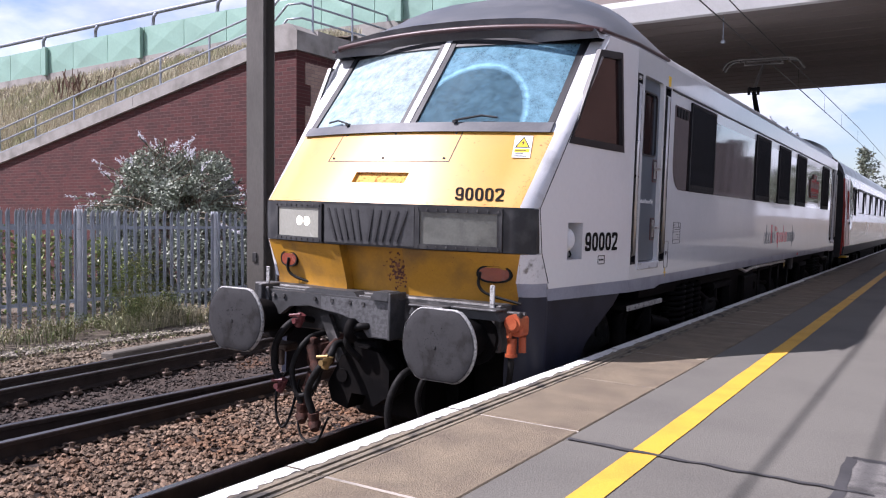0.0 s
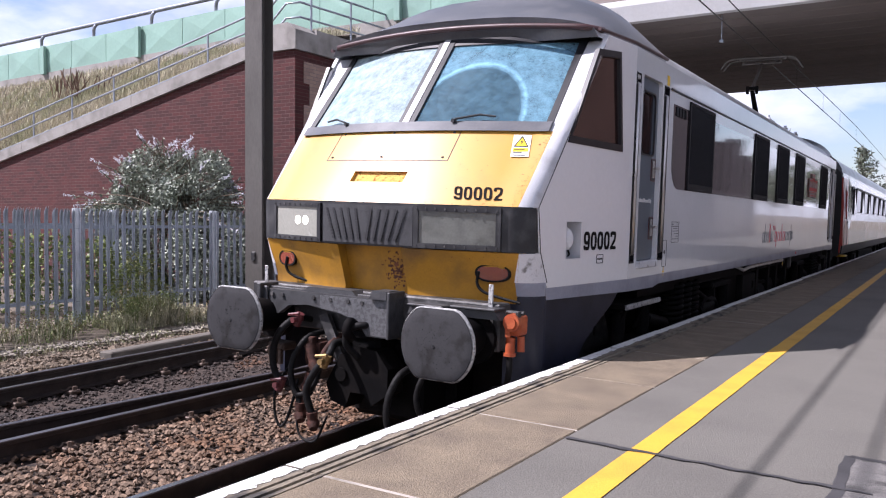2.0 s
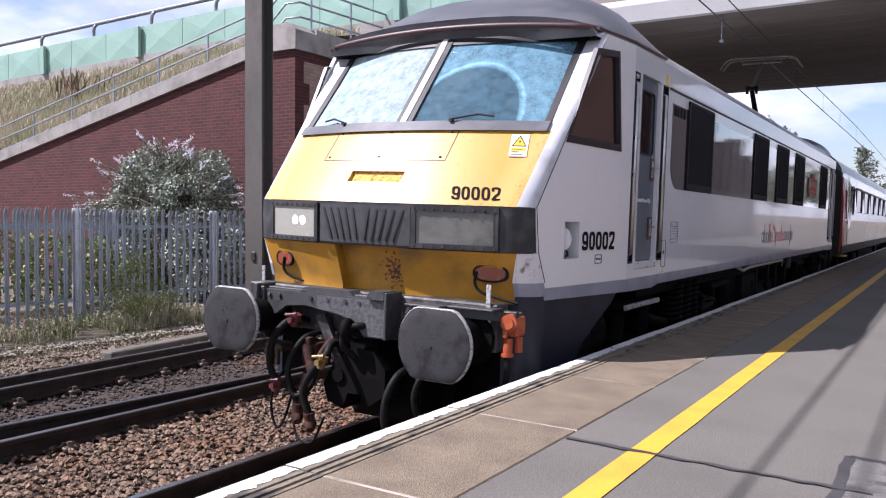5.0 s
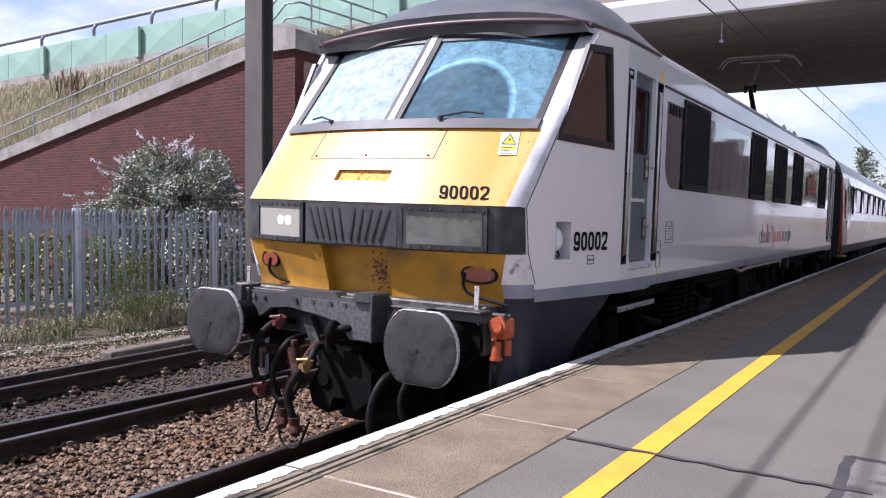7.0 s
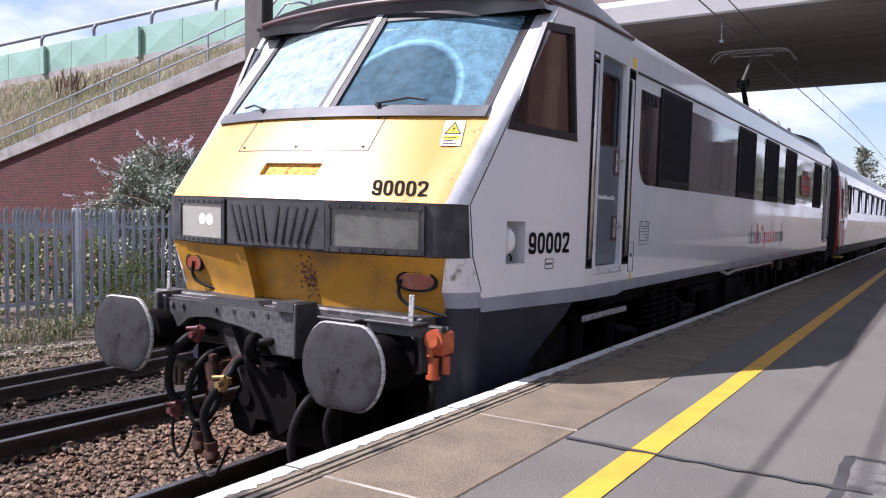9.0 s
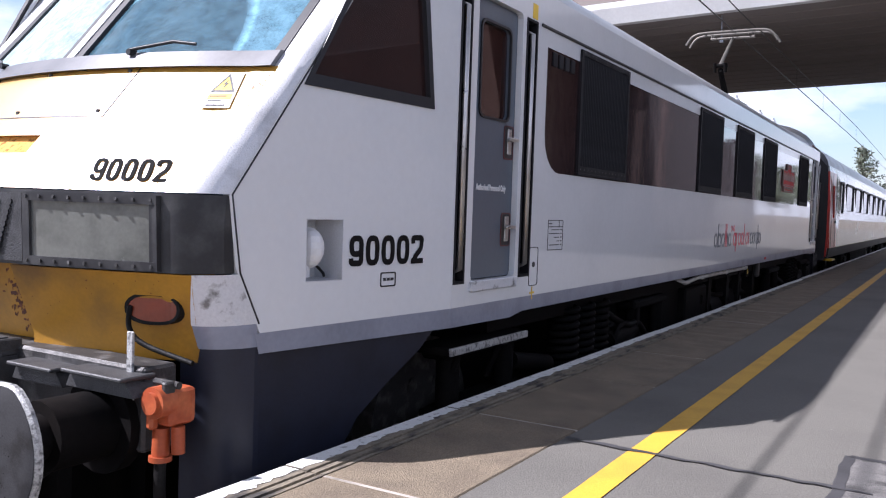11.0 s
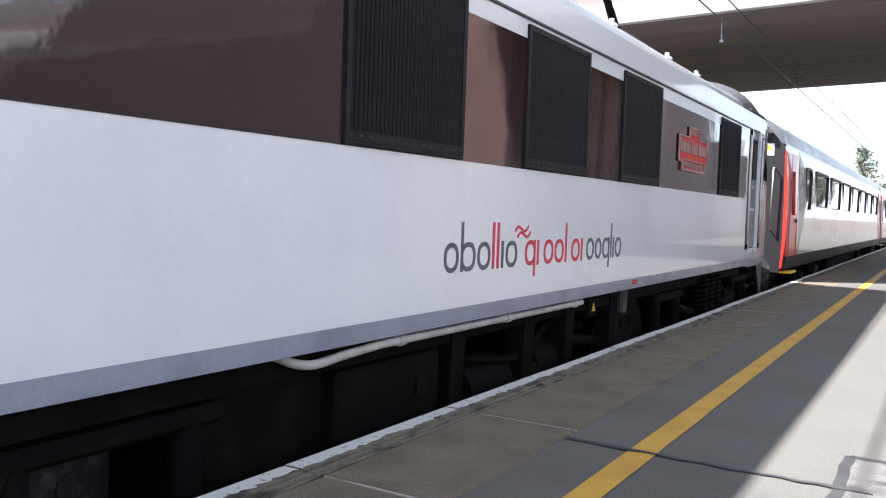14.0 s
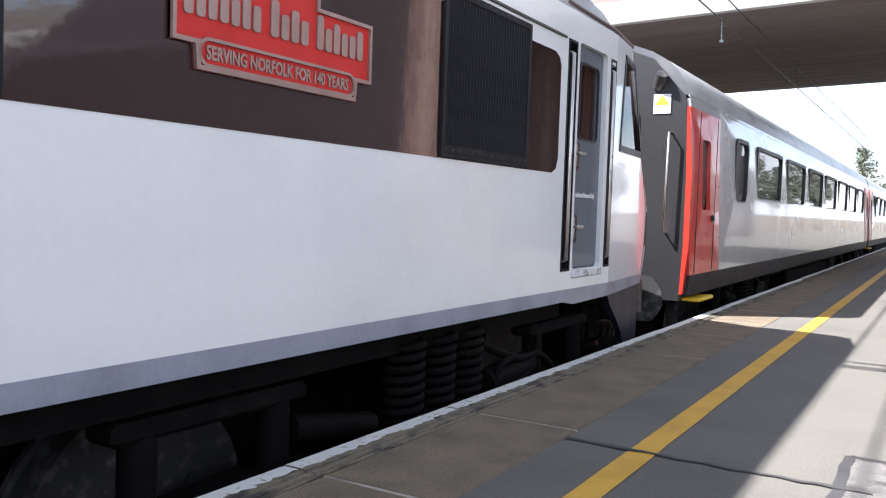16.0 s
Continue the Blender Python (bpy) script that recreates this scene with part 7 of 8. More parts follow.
def roof(loco):
    bm = bmesh.new()
    ys = [6.02, 6.1, 6.25, 6.45, 6.7, 7.0, 7.2, 7.4, 7.6, 7.8, 8.0, 8.25] + [8.5 + i for i in range(10)]
    ys = [y for y in ys if y < YC]
    ys = ys + [2 * YC - y for y in reversed(ys)]
    rows = []
    for y in ys:
        h = roof_section(y)
        full = [(-p[0], p[1]) for p in h] + [p for p in reversed(h[:-1])]
        rows.append([bm.verts.new((p[0], y + (0.06 * p[0] ** 2 if y < 6.6 else -0.06 * p[0] ** 2 if y > 2 * YC - 6.6 else 0), p[1])) for p in full])
    n = len(rows[0])
    for q, w in zip(rows, rows[1:]):
        for i in range(n - 1):
            f = bm.faces.new((q[i], q[i + 1], w[i + 1], w[i]))
            f.smooth = True
            f.material_index = 1 if i in (0, n - 2) else 2 if 7.6 < q[0].co.y and w[0].co.y < 2 * YC - 7.6 else 0
    bm.faces.new(rows[0])
    bm.faces.new(rows[-1][::-1])
    part("roof", taper(bm), [M["roof"], M["silver"], M["roof_pale"]], loco, "dull grey curved roof", off=OFF)
    for rear in (False, True):
        bm = bmesh.new()
        pts = []
        for i in range(33):
            x = -1.33 + 2.66 * i / 32
            pts.append((x, 6.0 + 0.06 * x * x + (0.12 if abs(x) > 1.3 else 0), 3.325 + 0.06 * (1 - (x / 1.33) ** 2)))
        tube(bm, pts, 0.024, 8)
        if rear:
            mirror_rear(bm)
        part("visor", taper(bm), M["visor"], loco, "maroon visor edge over the windscreen", off=OFF)
        for sg in (1, -1):
            bm = bmesh.new()
            tube(bm, [(sg * 1.35, 6.12 + 0.11 * i, 3.318 + 0.0015 * i) for i in range(15)], 0.016, 7)
            if rear:
                mirror_rear(bm)
            part("cab_gutter", taper(bm), M["visor"], loco, "rusty maroon gutter over the cab", off=OFF)
    # pantograph, raised, and roof insulators
    p = new("pantograph")
    p.parent = loco
    p.location = (0, 18.4 - YO, 0)
    tagged(p, "raised single-arm pantograph with a curved-horn head")
    bm = bmesh.new()
    box(bm, -0.4, 0.4, -0.4, 0.5, 3.92, 3.98, 0.01)
    for x in (-0.35, 0.35):
        for y in (-0.35, 0.45):
            cyl(bm, (x, y, 3.60), (x, y, 3.94), 0.05, 10)
    part("base_frame", bm, M["dsteel"], p)
    bm = bmesh.new()
    cyl(bm, (0, 0.75, 3.95), (0, 0.0, 4.55), 0.06, 10, 0.045)
    for x in (-0.09, 0.09):
        cyl(bm, (x, -0.02, 4.5), (x, -0.05, 4.66), 0.03, 8)
    cyl(bm, (-0.12, -0.02, 4.62), (0.12, -0.02, 4.62), 0.035, 8)
    part("lower_arm", bm, M["under"], p)
    bm = bmesh.new()
    cyl(bm, (0, -0.02, 4.62), (0, 0.85, 5.27), 0.036, 8, 0.026)
    part("upper_arm", bm, M["mast"], p)
    bm = bmesh.new()
    for y in (0.72, 0.98):
        tube(bm, spline([(-0.82, y, 5.16), (-0.72, y, 5.30), (-0.55, y, 5.365), (0, y, 5.37), (0.55, y, 5.365), (0.72, y, 5.30), (0.82, y, 5.16)], 5), 0.024, 7)
    for x in (-0.5, 0.5):
        cyl(bm, (x, 0.72, 5.36), (x, 0.98, 5.36), 0.014, 6)
        cyl(bm, (x * 0.6, 0.72, 5.30), (x * 0.6, 0.98, 5.30), 0.012, 6)
    cyl(bm, (-0.4, 0.85, 5.27), (0.4, 0.85, 5.27), 0.022, 8)
    for x in (-0.38, 0.38):
        cyl(bm, (x, 0.85, 5.27), (x, 0.85, 5.36), 0.015, 6)
    part("collector_head", bm, M["mast"], p)
    for y in (17.2, 19.2, 20.6):
        bm = bmesh.new()
        for i in range(4):
            cyl(bm, (0.55, y, 3.68 + i * 0.055), (0.55, y, 3.71 + i * 0.055), 0.07, 12, 0.045)
        cyl(bm, (0.55, y, 3.60), (0.55, y, 3.92), 0.03, 8)
        part("insulator", bm, M["galvp"], loco, "ribbed roof insulator", off=OFF)


def stroke(bm, pts, w, depth, closed=False):
    """A flat bold stroke of width w along pts, in the x-y plane."""
    p = [Vector((q[0], q[1], 0)) for q in pts]
    n = len(p)
    rows = []
    for i in range(n):
        a, b = (p[i - 1], p[(i + 1) % n]) if closed else (p[max(i - 1, 0)], p[min(i + 1, n - 1)])
        d = (b - a).normalized()
        s_ = Vector((-d.y, d.x, 0)) * w / 2
        rows.append([bm.verts.new(p[i] + s_), bm.verts.new(p[i] - s_), bm.verts.new(p[i] - s_ + Vector((0, 0, depth))), bm.verts.new(p[i] + s_ + Vector((0, 0, depth)))])
    for i in range(n if closed else n - 1):
        q, r = rows[i], rows[(i + 1) % n]
        for k in range(4):
            bm.faces.new((q[k], q[(k + 1) % 4], r[(k + 1) % 4], r[k]))
    if not closed:
        bm.faces.new(rows[0])
        bm.faces.new(rows[-1][::-1])


def digit(ch, w, h, t):
    """One bold condensed numeral, w wide and h high, stroke t."""
    bm = bmesh.new()
    a, b = w / 2 - t / 2, t / 2

    def oval(z0, z1, n=28):
        cz, rz = (z0 + z1) / 2, (z1 - z0) / 2
        out = []
        for i in range(n):
            g = 2 * math.pi * i / n
            c, s_ = math.cos(g), math.sin(g)
            out.append((w / 2 + a * math.copysign(abs(c) ** 0.6, c), cz + rz * math.copysign(abs(s_) ** 0.75, s_)))
        return out
    if ch == "0":
        stroke(bm, oval(b, h - b), t, 0.002, True)
    elif ch == "9":
        stroke(bm, oval(h * 0.40, h - b), t, 0.002, True)
        stroke(bm, spline([(w - b, h * 0.62, 0), (w - b, h * 0.34, 0), (w * 0.80, b * 1.25, 0), (w * 0.45, b, 0), (w * 0.16, h * 0.12, 0), (b * 0.9, h * 0.26, 0)], 5), t, 0.0016)
    else:
        stroke(bm, spline([(b, h * 0.70, 0), (w * 0.15, h * 0.88, 0), (w * 0.5, h - b, 0), (w * 0.85, h * 0.88, 0), (w - b, h * 0.70, 0), (w * 0.76, h * 0.50, 0), (w * 0.38, h * 0.27, 0), (b * 1.1, h * 0.06, 0)], 5), t, 0.0016)
        stroke(bm, [(0.0, b * 0.95), (w, b * 0.95)], t * 0.95, 0.002)
    return bm


def running_number(loco, name, height, width, m, on_nose=None):
    """Black running number, each numeral a piece of its own; on_nose lays it on the raked cab front from x, z."""
    nb = new(name)
    nb.parent = loco
    nb.matrix_basis = m
    tagged(nb, "black running number")
    w = width / 5
    for i, ch in enumerate("90002"):
        bm = digit(ch, w * 0.84, height, w * 0.25)
        for v in bm.verts:
            v.co.x += w * (i + 0.07)
            if on_nose:
                x, z = on_nose[0] + v.co.x - 0.28 * v.co.y, on_nose[1] + v.co.y * 0.77
                v.co = (x, nose(x, z) - YO - 0.004 - v.co.z, z)
        part("numeral", bm, M["number"], nb)


def loco_marks(loco):
    running_number(loco, "side_number", 0.142, 0.55, Matrix.Translation((half_width(5.955) + 0.003, 5.955 - YO, 1.645)) @ pose(0, 0, 0, 90, 0, 83.27))
    # number on the raked nose, turned to lie on it
    y0, z0 = nose(0.645, 1.99), 1.99
    dx = nose(0.985, 1.99) - y0
    a = math.degrees(math.atan2(dx, 0.34))
    up = math.degrees(math.atan2(2.53 - 1.94, 5.42 - 4.925))
    running_number(loco, "front_number", 0.118, 0.335, Matrix(), (0.67, z0))
    # electrification warning sticker
    st = new("warning_sticker")
    st.parent = loco
    st.matrix_basis = Matrix.Translation((0.93, nose(0.93, 2.32) - YO - 0.022, 2.305)) @ pose(0, 0, 0, 0, 0, a) @ pose(0, 0, 0, up, 0, 0) @ Matrix.Diagonal((0.86, 0.9, 1, 1))
    tagged(st, "white and yellow electric warning sticker")
    sticker(st)
    # operator's lettering: plain rounded strokes in its colours
    x = gap = 12.60
    rows = [("g", .15, 0), ("g", .16, 1), ("g", .15, 0), ("r", .035, 1), ("r", .035, 1), ("g", .035, 0), ("g", .15, 0), None,
            ("r", .15, -1), ("r", .08, 0), ("r", .15, 0), ("r", .15, 0), ("r", .09, 1), ("r", .15, 0), ("r", .08, 0),
            ("g", .15, 0), ("g", .13, 0), ("g", .15, -1), ("g", .03, 1), ("g", .03, 0), ("g", .14, 0)]
    for q in rows:
        if q is None:
            gap = x
            x += 0.09
            continue
        c, w, k = q
        bm = bmesh.new()
        w *= 1.035
        z0, z1 = 1.585 - (0.07 if k < 0 else 0), 1.745 + (0.11 if k > 0 else 0)
        if w > 0.12:
            plate(bm, rounded(x, x + w, 1.585, 1.745, 0.07, 6), [rounded(x + 0.027, x + w - 0.027, 1.612, 1.718, 0.045, 6)], "x", HALF, HALF + 0.002)
            if k:
                e = x if k > 0 else x + w - 0.027
                box(bm, HALF, HALF + 0.0025, e, e + 0.027, z0, z1)
        else:
            box(bm, HALF, HALF + 0.002, x, x + min(w, 0.03), z0, z1)
        part("operator_mark", bm, M["logo_grey" if c == "g" else "logo_red"], loco, off=OFF)
        x += w + 0.022
    bm = bmesh.new()
    for dx, dz in ((0.0, 0.0), (0.035, -0.035)):
        stroke(bm, spline([(gap - 0.06 + dx, 1.80 + dz, 0), (gap - 0.02 + dx, 1.828 + dz, 0), (gap + 0.03 + dx, 1.815 + dz, 0), (gap + 0.08 + dx, 1.80 + dz, 0), (gap + 0.13 + dx, 1.83 + dz, 0)], 5), 0.017, 0.002)
    for v in bm.verts:
        v.co = (HALF + v.co.z, v.co.x, v.co.y)
    part("operator_mark", bm, M["logo_red"], loco, off=OFF)
    # cast nameplate
    np_ = new("nameplate")
    np_.parent = loco
    np_.location = (HALF + 0.004, 16.86 - YO, 2.368)
    tagged(np_, "cast red nameplate with raised alloy rim and lettering")

    def outline(d):
        return [(0 + d, 0.085 - d * 0), (0.1 + d, 0.085), (0.11 + d, 0.0 + d), (1.0 - d, 0.0 + d), (1.01 - d, 0.085), (1.11 - d, 0.085 + d * 0), (1.11 - d, 0.34 - d), (0.75 - d, 0.34 - d), (0.75 - d, 0.44 - d), (0.36 + d, 0.44 - d), (0.36 + d, 0.34 - d), (0 + d, 0.34 - d)]
    bm = bmesh.new()
    o, i_ = outline(0), outline(0.016)
    i_[0], i_[1], i_[4], i_[5] = (0.016, 0.101), (0.126, 0.101), (0.984, 0.101), (1.094, 0.101)
    plate(bm, o, [i_], "x", 0, 0.022)
    plate(bm, rounded(0.115, 0.995, 0.012, 0.115, 0.045, 4), [rounded(0.127, 0.983, 0.024, 0.103, 0.036, 4)], "x", 0.008, 0.022)
    part("rim", bm, M["platerim"], np_)
    bm = bmesh.new()
    plate(bm, o, [], "x", 0, 0.010)
    part("plate", bm, M["platered"], np_)
    for txt, h, w, y, z in (("SERVING NORFOLK FOR 140 YEARS", 0.048, 0.80, 0.155, 0.042), ("1870-2010", 0.05, 0.26, 0.425, 0.365)):
        ob = new("raised_legend", lettering(txt, h, M["platerim"], w, 0.002, 0.004))
        ob.parent = np_
        ob.matrix_basis = Matrix.Translation((0.012, y, z)) @ pose(0, 0, 0, 90, 0, 90)
    for a0, b0 in ((0.05, 0.43), (0.47, 0.70), (0.74, 1.06)):
        n = max(2, round((b0 - a0) / 0.052))
        for k in range(n):
            y = a0 + (b0 - a0) * k / n
            bm = bmesh.new()
            h = 0.315 if k == 0 else 0.30 if k % 3 == 2 else 0.272
            plate(bm, rounded(y, y + (b0 - a0) / n - 0.014, 0.178, h, 0.012, 2), [], "x", 0.009, 0.018)
            part("raised_bar", bm, M["platerim"], np_)


def sticker(st):
    bm = bmesh.new()
    box(bm, 0, 0.15, 0, 0.24, -0.002, 0.001)
    part("backing", bm, M["signwhite"], st)
    bm = bmesh.new()
    plate(bm, [(0.015, 0.11), (0.135, 0.11), (0.075, 0.225)], [], "z", 0.0, 0.002)
    box(bm, 0.012, 0.138, 0.055, 0.095, 0, 0.002)
    part("yellow_field", bm, M["hatch_yellow"], st)
    bm = bmesh.new()
    plate(bm, [(0.012, 0.107), (0.138, 0.107), (0.075, 0.23)], [[(0.026, 0.116), (0.124, 0.116), (0.075, 0.21)]], "z", 0.0, 0.003)
    plate(bm, [(0.082, 0.19), (0.062, 0.155), (0.076, 0.155), (0.07, 0.125), (0.09, 0.165), (0.076, 0.165)], [], "z", 0.0, 0.003)
    for i, w in enumerate((0.1, 0.07, 0.09)):
        box(bm, 0.02, 0.02 + w, 0.012 + i * 0.03, 0.02 + i * 0.03, 0, 0.003)
    part("symbol", bm, M["ink"], st)


def locomotive():
    loco = thing("electric_locomotive", None, None, "white electric locomotive with a yellow nose and maroon-brown band, headlight lit", "locomotive")
    loco.location = (0, YO, 0)
    for right in (True, False):
        loco_side(loco, right)
    loco_doors(loco)
    for rear in (False, True):
        loco_front(loco, rear)
        buffers(loco, rear)
        headstock(loco, rear)
    roof(loco)
    loco_under(loco)
    for y in (9.03, 2 * YC - 9.03):
        bogie(loco, y)
    loco_marks(loco)
    return loco


# ---- coaches ----
def coach(y0, length=22.9, first=True):
    c = thing("passenger_coach", None, None, "silver-white passenger coach with red door ends and tinted windows", "coach", "coaches")
    c.location = (0, y0, 0)
    L, S = length, 1.36

    def shell(off=0.0):
        h = [(1.30, 1.10), (1.345, 1.25), (S, 1.6), (S, 2.3), (1.335, 2.9), (1.28, 3.17)]
        return h
    prof = shell()

    def skin(name, ya, yb, z0, z1, m, label="", holes=()):
        for sg in (1, -1):
            bm = bmesh.new()
            if holes and sg > 0:
                plate(bm, [(ya, z0), (yb, z0), (yb, z1), (ya, z1)], holes, "x", S - 0.04, S)
            else:
                plate(bm, [(ya, z0), (yb, z0), (yb, z1), (ya, z1)], [], "x", sg * (S - 0.04), sg * S)
            for v in bm.verts:
                z = v.co.z
                k = lerp_table(z, [(1.10, -0.03), (1.3, 0.0), (2.3, 0.0), (2.9, -0.03), (3.2, -0.085)])
                v.co.x += k * sg
            part(name, bm, m, c, label)
    wins = [rounded(2.03, 2.73, 2.12, 2.88, 0.12, 4)] + [rounded(3.38 + 2.55 * i, 3.38 + 2.55 * i + 1.95, 2.2, 2.88, 0.09, 4) for i in range(8)]
    wins = [w for w in wins if max(p[0] for p in w) < L - 1.4]
    skin("bodyside", 1.3, L - 1.3, 1.32, 3.17, M["coachsilver"], "silver-white bodyside", wins)
    skin("lower_side", 0.05, L - 0.05, 1.10, 1.32, M["coachend"], "dark grey lower bodyside")
    for a, b in ((0.0, 1.3), (L - 1.3, L)):
        skin("door_end", a, b, 1.32, 3.05, M["coachred"], "bright red door vestibule", [rounded(a + 0.4, a + 0.75, 2.0, 2.75, 0.05, 3)])
        skin("end_cantrail", a, b, 3.05, 3.17, M["coachsilver"])
        bm = bmesh.new()
        plate(bm, rounded(a + 0.39, a + 0.76, 1.99, 2.76, 0.05, 3), [], "x", S - 0.06, S - 0.05)
        part("door_window", bm, M["glass_coach"], c)
        bm = bmesh.new()
        box(bm, S, S + 0.006, a + 0.18, a + 0.19, 1.34, 3.0)
        box(bm, S, S + 0.006, a + 0.95, a + 0.96, 1.34, 3.0)
        box(bm, S, S + 0.03, a + 0.82, a + 0.9, 1.88, 1.95, 0.01)
        part("door_seam", bm, M["frame"], c)
    for i, w in enumerate(wins):
        bm = bmesh.new()
        plate(bm, grow(w, 0.03), [grow(w, -0.02)], "x", S - 0.05, S - 0.002)
        f = part("window", bm, M["frame"], c, "tinted window in a dark rubber frame")
        bm = bmesh.new()
        plate(bm, grow(w, 0.01), [], "x", S - 0.035, S - 0.03)
        part("pane", bm, M["glass_coach"], f)
    bm = bmesh.new()
    box(bm, -1.2, 1.2, 0.4, L - 0.4, 1.2, 1.3)
    box(bm, -0.6, -0.5, 0.4, L - 0.4, 1.3, 3.1)
    for i in range(18):
        box(bm, 0.45, 1.1, 2.6 + 1.1 * i, 2.75 + 1.1 * i, 1.3, 2.4, 0.04)
    part("coach_interior", bm, M["interior"], c)
    bm = bmesh.new()
    rows = []
    for y in (0.0, L):
        h = [(1.29, 3.13)] + [(1.26 * math.cos(radians(a)) ** 0.8, 3.18 + 0.60 * math.sin(radians(a)) ** 1.1) for a in (0, 12, 25, 38, 50, 62, 76, 90)]
        rows.append([bm.verts.new((p[0], y, p[1])) for p in [(-q[0], q[1]) for q in h] + list(reversed(h[:-1]))])
    for i in range(len(rows[0]) - 1):
        f = bm.faces.new((rows[0][i], rows[0][i + 1], rows[1][i + 1], rows[1][i]))
        f.smooth = True
        f.material_index = 1 if i < 4 or i > len(rows[0]) - 6 else 0
    bm.faces.new(rows[0])
    bm.faces.new(rows[1][::-1])
    part("roof", bm, [M["roof"], M["roof_pale"]], c, "grey coach roof, paler along its edges")
    for ya, yb in ((-0.02, 0.1), (L - 0.1, L + 0.02)):
        bm = bmesh.new()
        pts = [(-1.26, 1.05), (1.26, 1.05), (1.32, 1.6), (1.32, 2.4), (1.25, 3.15), (0.9, 3.55), (0.4, 3.75), (-0.4, 3.75), (-0.9, 3.55), (-1.25, 3.15), (-1.32, 2.4), (-1.32, 1.6)]
        plate(bm, pts, [], "y", ya, yb)
        part("end_wall", bm, M["coachend"], c, "dark grey coach end")
        for sg in (1, -1):
            bm = bmesh.new()
            plate(bm, [(sg * 1.27, 1.12), (sg * 1.30, 1.12), (sg * 1.345, 1.6), (sg * 1.345, 2.35), (sg * 1.3, 3.04), (sg * 1.27, 3.04), (sg * 1.29, 2.3), (sg * 1.29, 1.6)], [], "y", ya - 0.006, yb - 0.004)
            part("end_corner", bm, M["coachred"], c, "red coach end corner")
    for sgn, yb in ((-1, 0.0), (1, L)):
        bm = bmesh.new()
        plate(bm, [(-0.55, 1.15), (0.55, 1.15), (0.55, 3.3), (0.4, 3.45), (-0.4, 3.45), (-0.55, 3.3)], [[(-0.38, 1.25), (0.38, 1.25), (0.38, 3.2), (-0.38, 3.2)]], "y", yb, yb + sgn * 0.2)
        part("gangway", bm, M["rubber"], c, "black gangway bellows")
        bm = bmesh.new()
        y = yb + sgn * 0.06
        tube(bm, [(1.12, yb, 2.78), (1.12, y + sgn * 0.05, 2.78), (1.1, y + sgn * 0.05, 1.75), (1.1, yb, 1.75)], 0.013, 8)
        tube(bm, spline([(0.8, yb, 1.3), (0.8, yb + sgn * 0.15, 1.2), (0.8, yb + sgn * 0.3, 0.95), (0.8, yb + sgn * 0.15, 0.8)], 4), 0.03, 8)
        part("end_handrail", bm, M["steel"], c)
        bm = bmesh.new()
        cyl(bm, (0.95, yb, 3.25), (1.02, yb + sgn * 0.1, 3.38), 0.06, 10)
        part("end_fitting", bm, M["dsteel"], c)
    bm = bmesh.new()
    box(bm, 0.92, 1.10, -0.03, -0.022, 2.98, 3.18)
    st = part("end_notice", bm, M["signwhite"], c, "yellow warning notice on the coach end")
    bm = bmesh.new()
    plate(bm, [(0.935, 3.07), (1.085, 3.07), (1.01, 3.17)], [], "y", -0.034, -0.029)
    part("triangle", bm, M["hatch_yellow"], st)
    bm = bmesh.new()
    box(bm, -1.0, 1.0, 0.3, L - 0.3, 0.95, 1.14)
    box(bm, -1.1, 1.1, 8.0, 14.0, 0.45, 1.0, 0.05)
    part("underframe", bm, M["under"], c)
    bm = bmesh.new()
    box(bm, 1.2, 1.4, 0.35, 0.95, 1.02, 1.06, 0.01)
    part("footstep", bm, M["hatch_yellow"], c, "yellow-edged footstep")
    for y in (3.5, L - 3.5):
        bogie(c, y, 2.6, (-0.15, 0.15), off=(0, 0, 0))
    return c


# ---- build ----
ground()
track()
stones("ballast", 19000, (-2.6, 0.75, 2.2, 12.0), -0.17, (0.013, 0.038), M["ballast"], "angular rust-brown ballast stones between the rails")
stones("cess_gravel", 5200, (-6.4, -4.6, 4.2, 11.5), 0.0, (0.012, 0.035), M["gravel"], "pale gravel along the cess", m=Matrix.Translation((0, 0, 0.01)), seed=8)
stones("verge_stones", 5200, (-6.5, -5.5, 3.6, 10.5), 0.0, (0.01, 0.045), M["verge"], "loose brown stones along the verge", m=Matrix.Translation((0, 0, 0.03)), seed=21)
stones("turnout_ballast", 6500, (-5.1, -2.6, 3.0, 11.0), -0.19, (0.018, 0.036), M["ballast_shaded"], "rust-tinted ballast inside the turnout, darkened for shade", seed=13)
stones("cess_stones", 2400, (-6.3, -5.85, 3.6, 11.0), 0.0, (0.01, 0.04), M["verge"], "brown stones strewn along the cess", m=Matrix.Translation((0, 0, 0.06)), seed=23)
stones("foot_stones", 2000, (-6.6, -6.25, 3.6, 11.0), 0.0, (0.01, 0.035), M["gravel"], "pale stones at the foot of the verge", m=Matrix.Translation((0, 0, 0.125)), seed=29)
fence()
mast()
wires()
wing_wall()
bank()
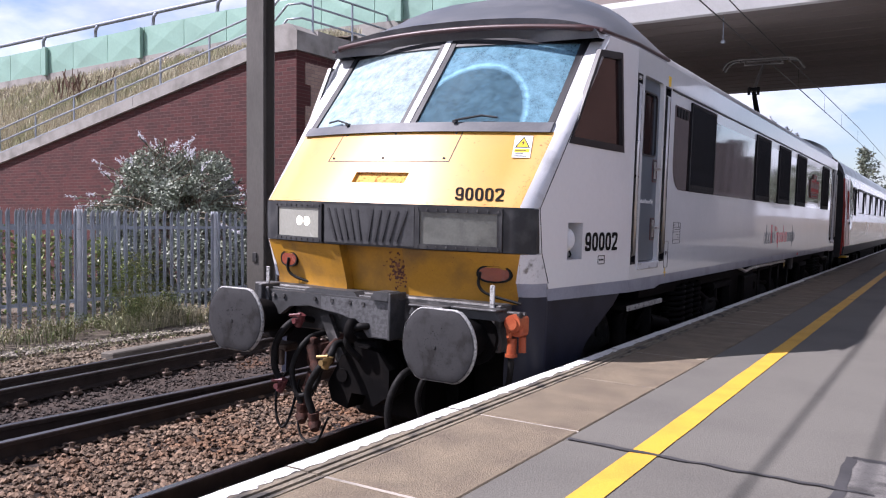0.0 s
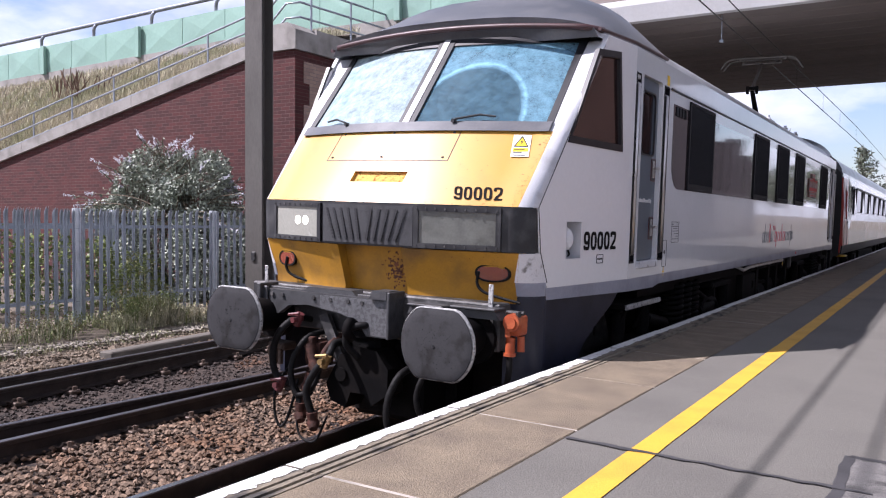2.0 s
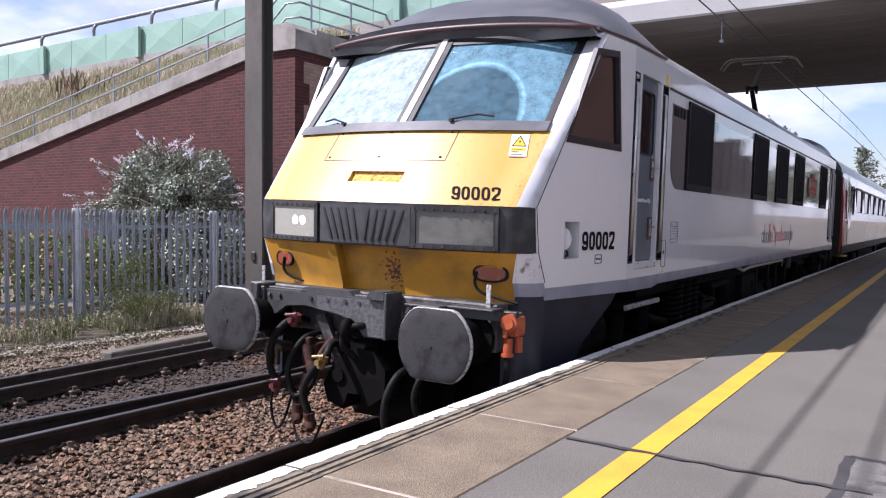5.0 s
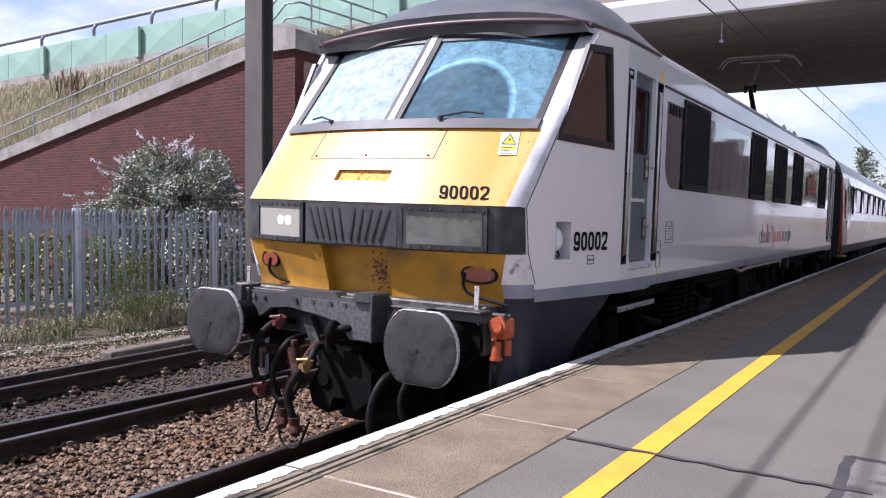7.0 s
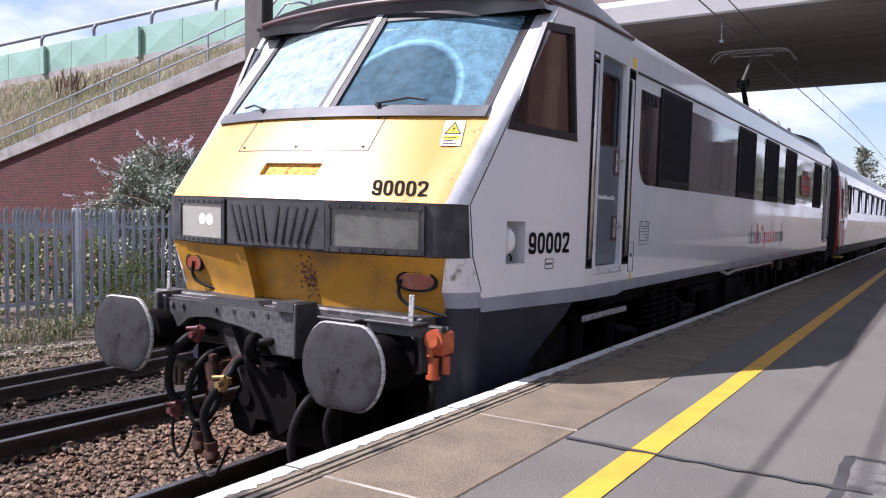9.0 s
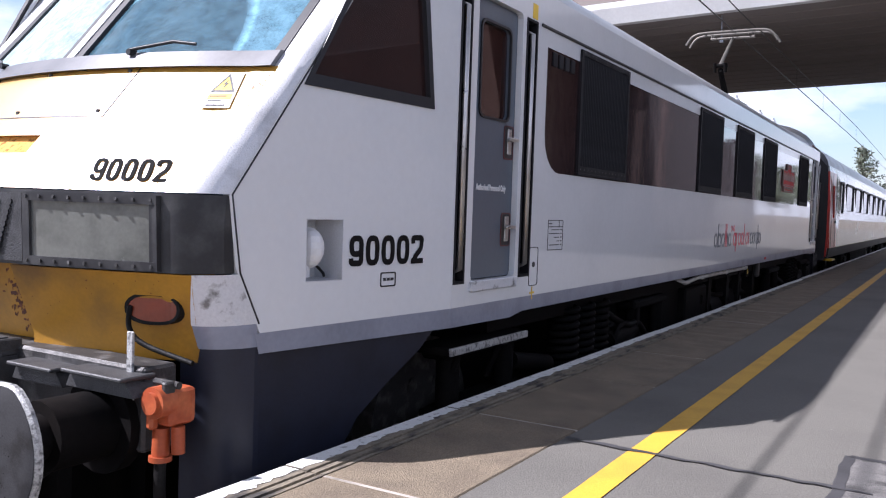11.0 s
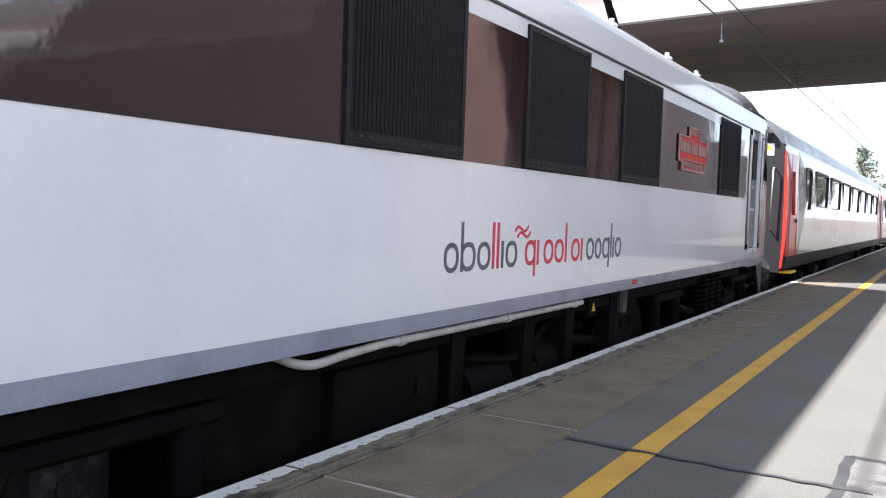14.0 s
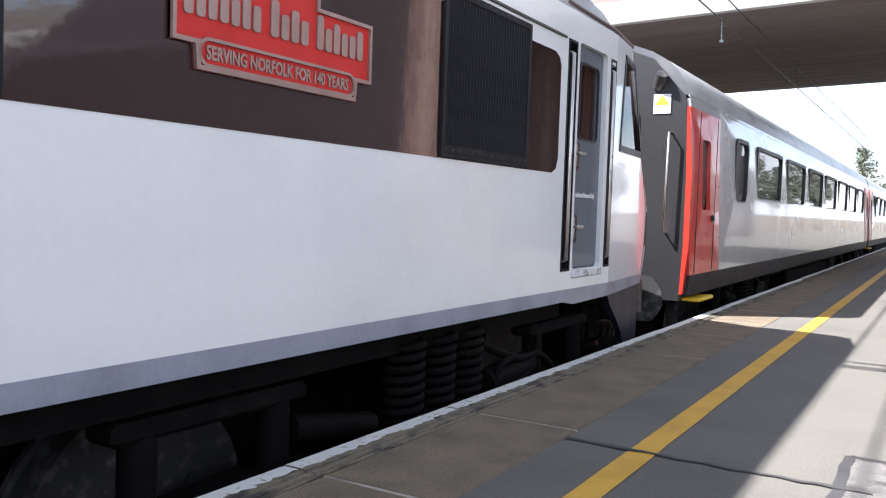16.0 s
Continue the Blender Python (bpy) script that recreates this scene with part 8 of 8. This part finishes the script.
bridge()
bush()
weeds()
far_tree(-4.7, 108, -0.5, 11.0, 4.8, 2, 34)
far_tree(-1.5, 118, -0.5, 9.7, 5.2, 4, 46)
far_tree(-13.5, 112, -0.5, 13.6, 3.2, 6, 26)
far_tree(3.0, 130, -0.5, 9.0, 4.0, 8, 30)
station_side()
LOCO = locomotive()
COACHES = [coach(23.66), coach(23.66 + 23.4)]
platform()
r_ = random.Random(77)
bm_ = bmesh.new()
for i_ in range(70):
    x_, y_, s_ = r_.uniform(2.5, 6.5), r_.uniform(1.2, 12), r_.uniform(0.003, 0.011)
    f_ = bm_.faces.new([bm_.verts.new((x_ + s_ * math.cos(k_ * 1.05) * r_.uniform(.5, 1.3), y_ + s_ * math.sin(k_ * 1.05) * r_.uniform(.5, 1.3), PZ + 0.0045)) for k_ in range(6)])
thing("gum_spots", bm_, M["conc"], "pale trodden specks scattered over the platform asphalt", "stain", kind="stuff", m=CANT)

# Way gone by the train, in metres, second by second.
GONE = [(0, 0), (3, 0), (4, 0.01), (4.6, 0.022), (5.3, 0.045), (6, 0.083), (6.5, 0.118), (7, 0.197), (7.5, 0.31), (8, 0.48), (8.5, 0.693), (9, 0.97), (9.2, 1.097),
        (10, 1.735), (10.7, 2.51), (11.3, 3.296), (11.5, 3.591), (12, 4.406), (12.5, 5.326), (13, 6.37), (13.5, 7.578), (14, 8.835), (14.5, 10.194),
        (15, 11.647), (15.5, 13.252), (16, 14.925)]


def motions():
    for ob, y in [(LOCO, YO)] + [(c, c.location.y) for c in COACHES]:
        walk(ob, [(t, CANT @ Matrix.Translation((0, y - s_, 0))) for t, s_ in GONE])
    for w, at in WHEELS:
        rows = []
        for (t0, a), (t1, b) in zip(GONE, GONE[1:]):
            for k in range(3):
                f = k / 3
                rows.append((t0 + (t1 - t0) * f, a + (b - a) * f))
        rows.append(GONE[-1])
        walk(w, [(t, Matrix.Translation(at) @ pose(0, 0, 0, math.degrees(s_ / 0.56))) for t, s_ in rows])


motions()
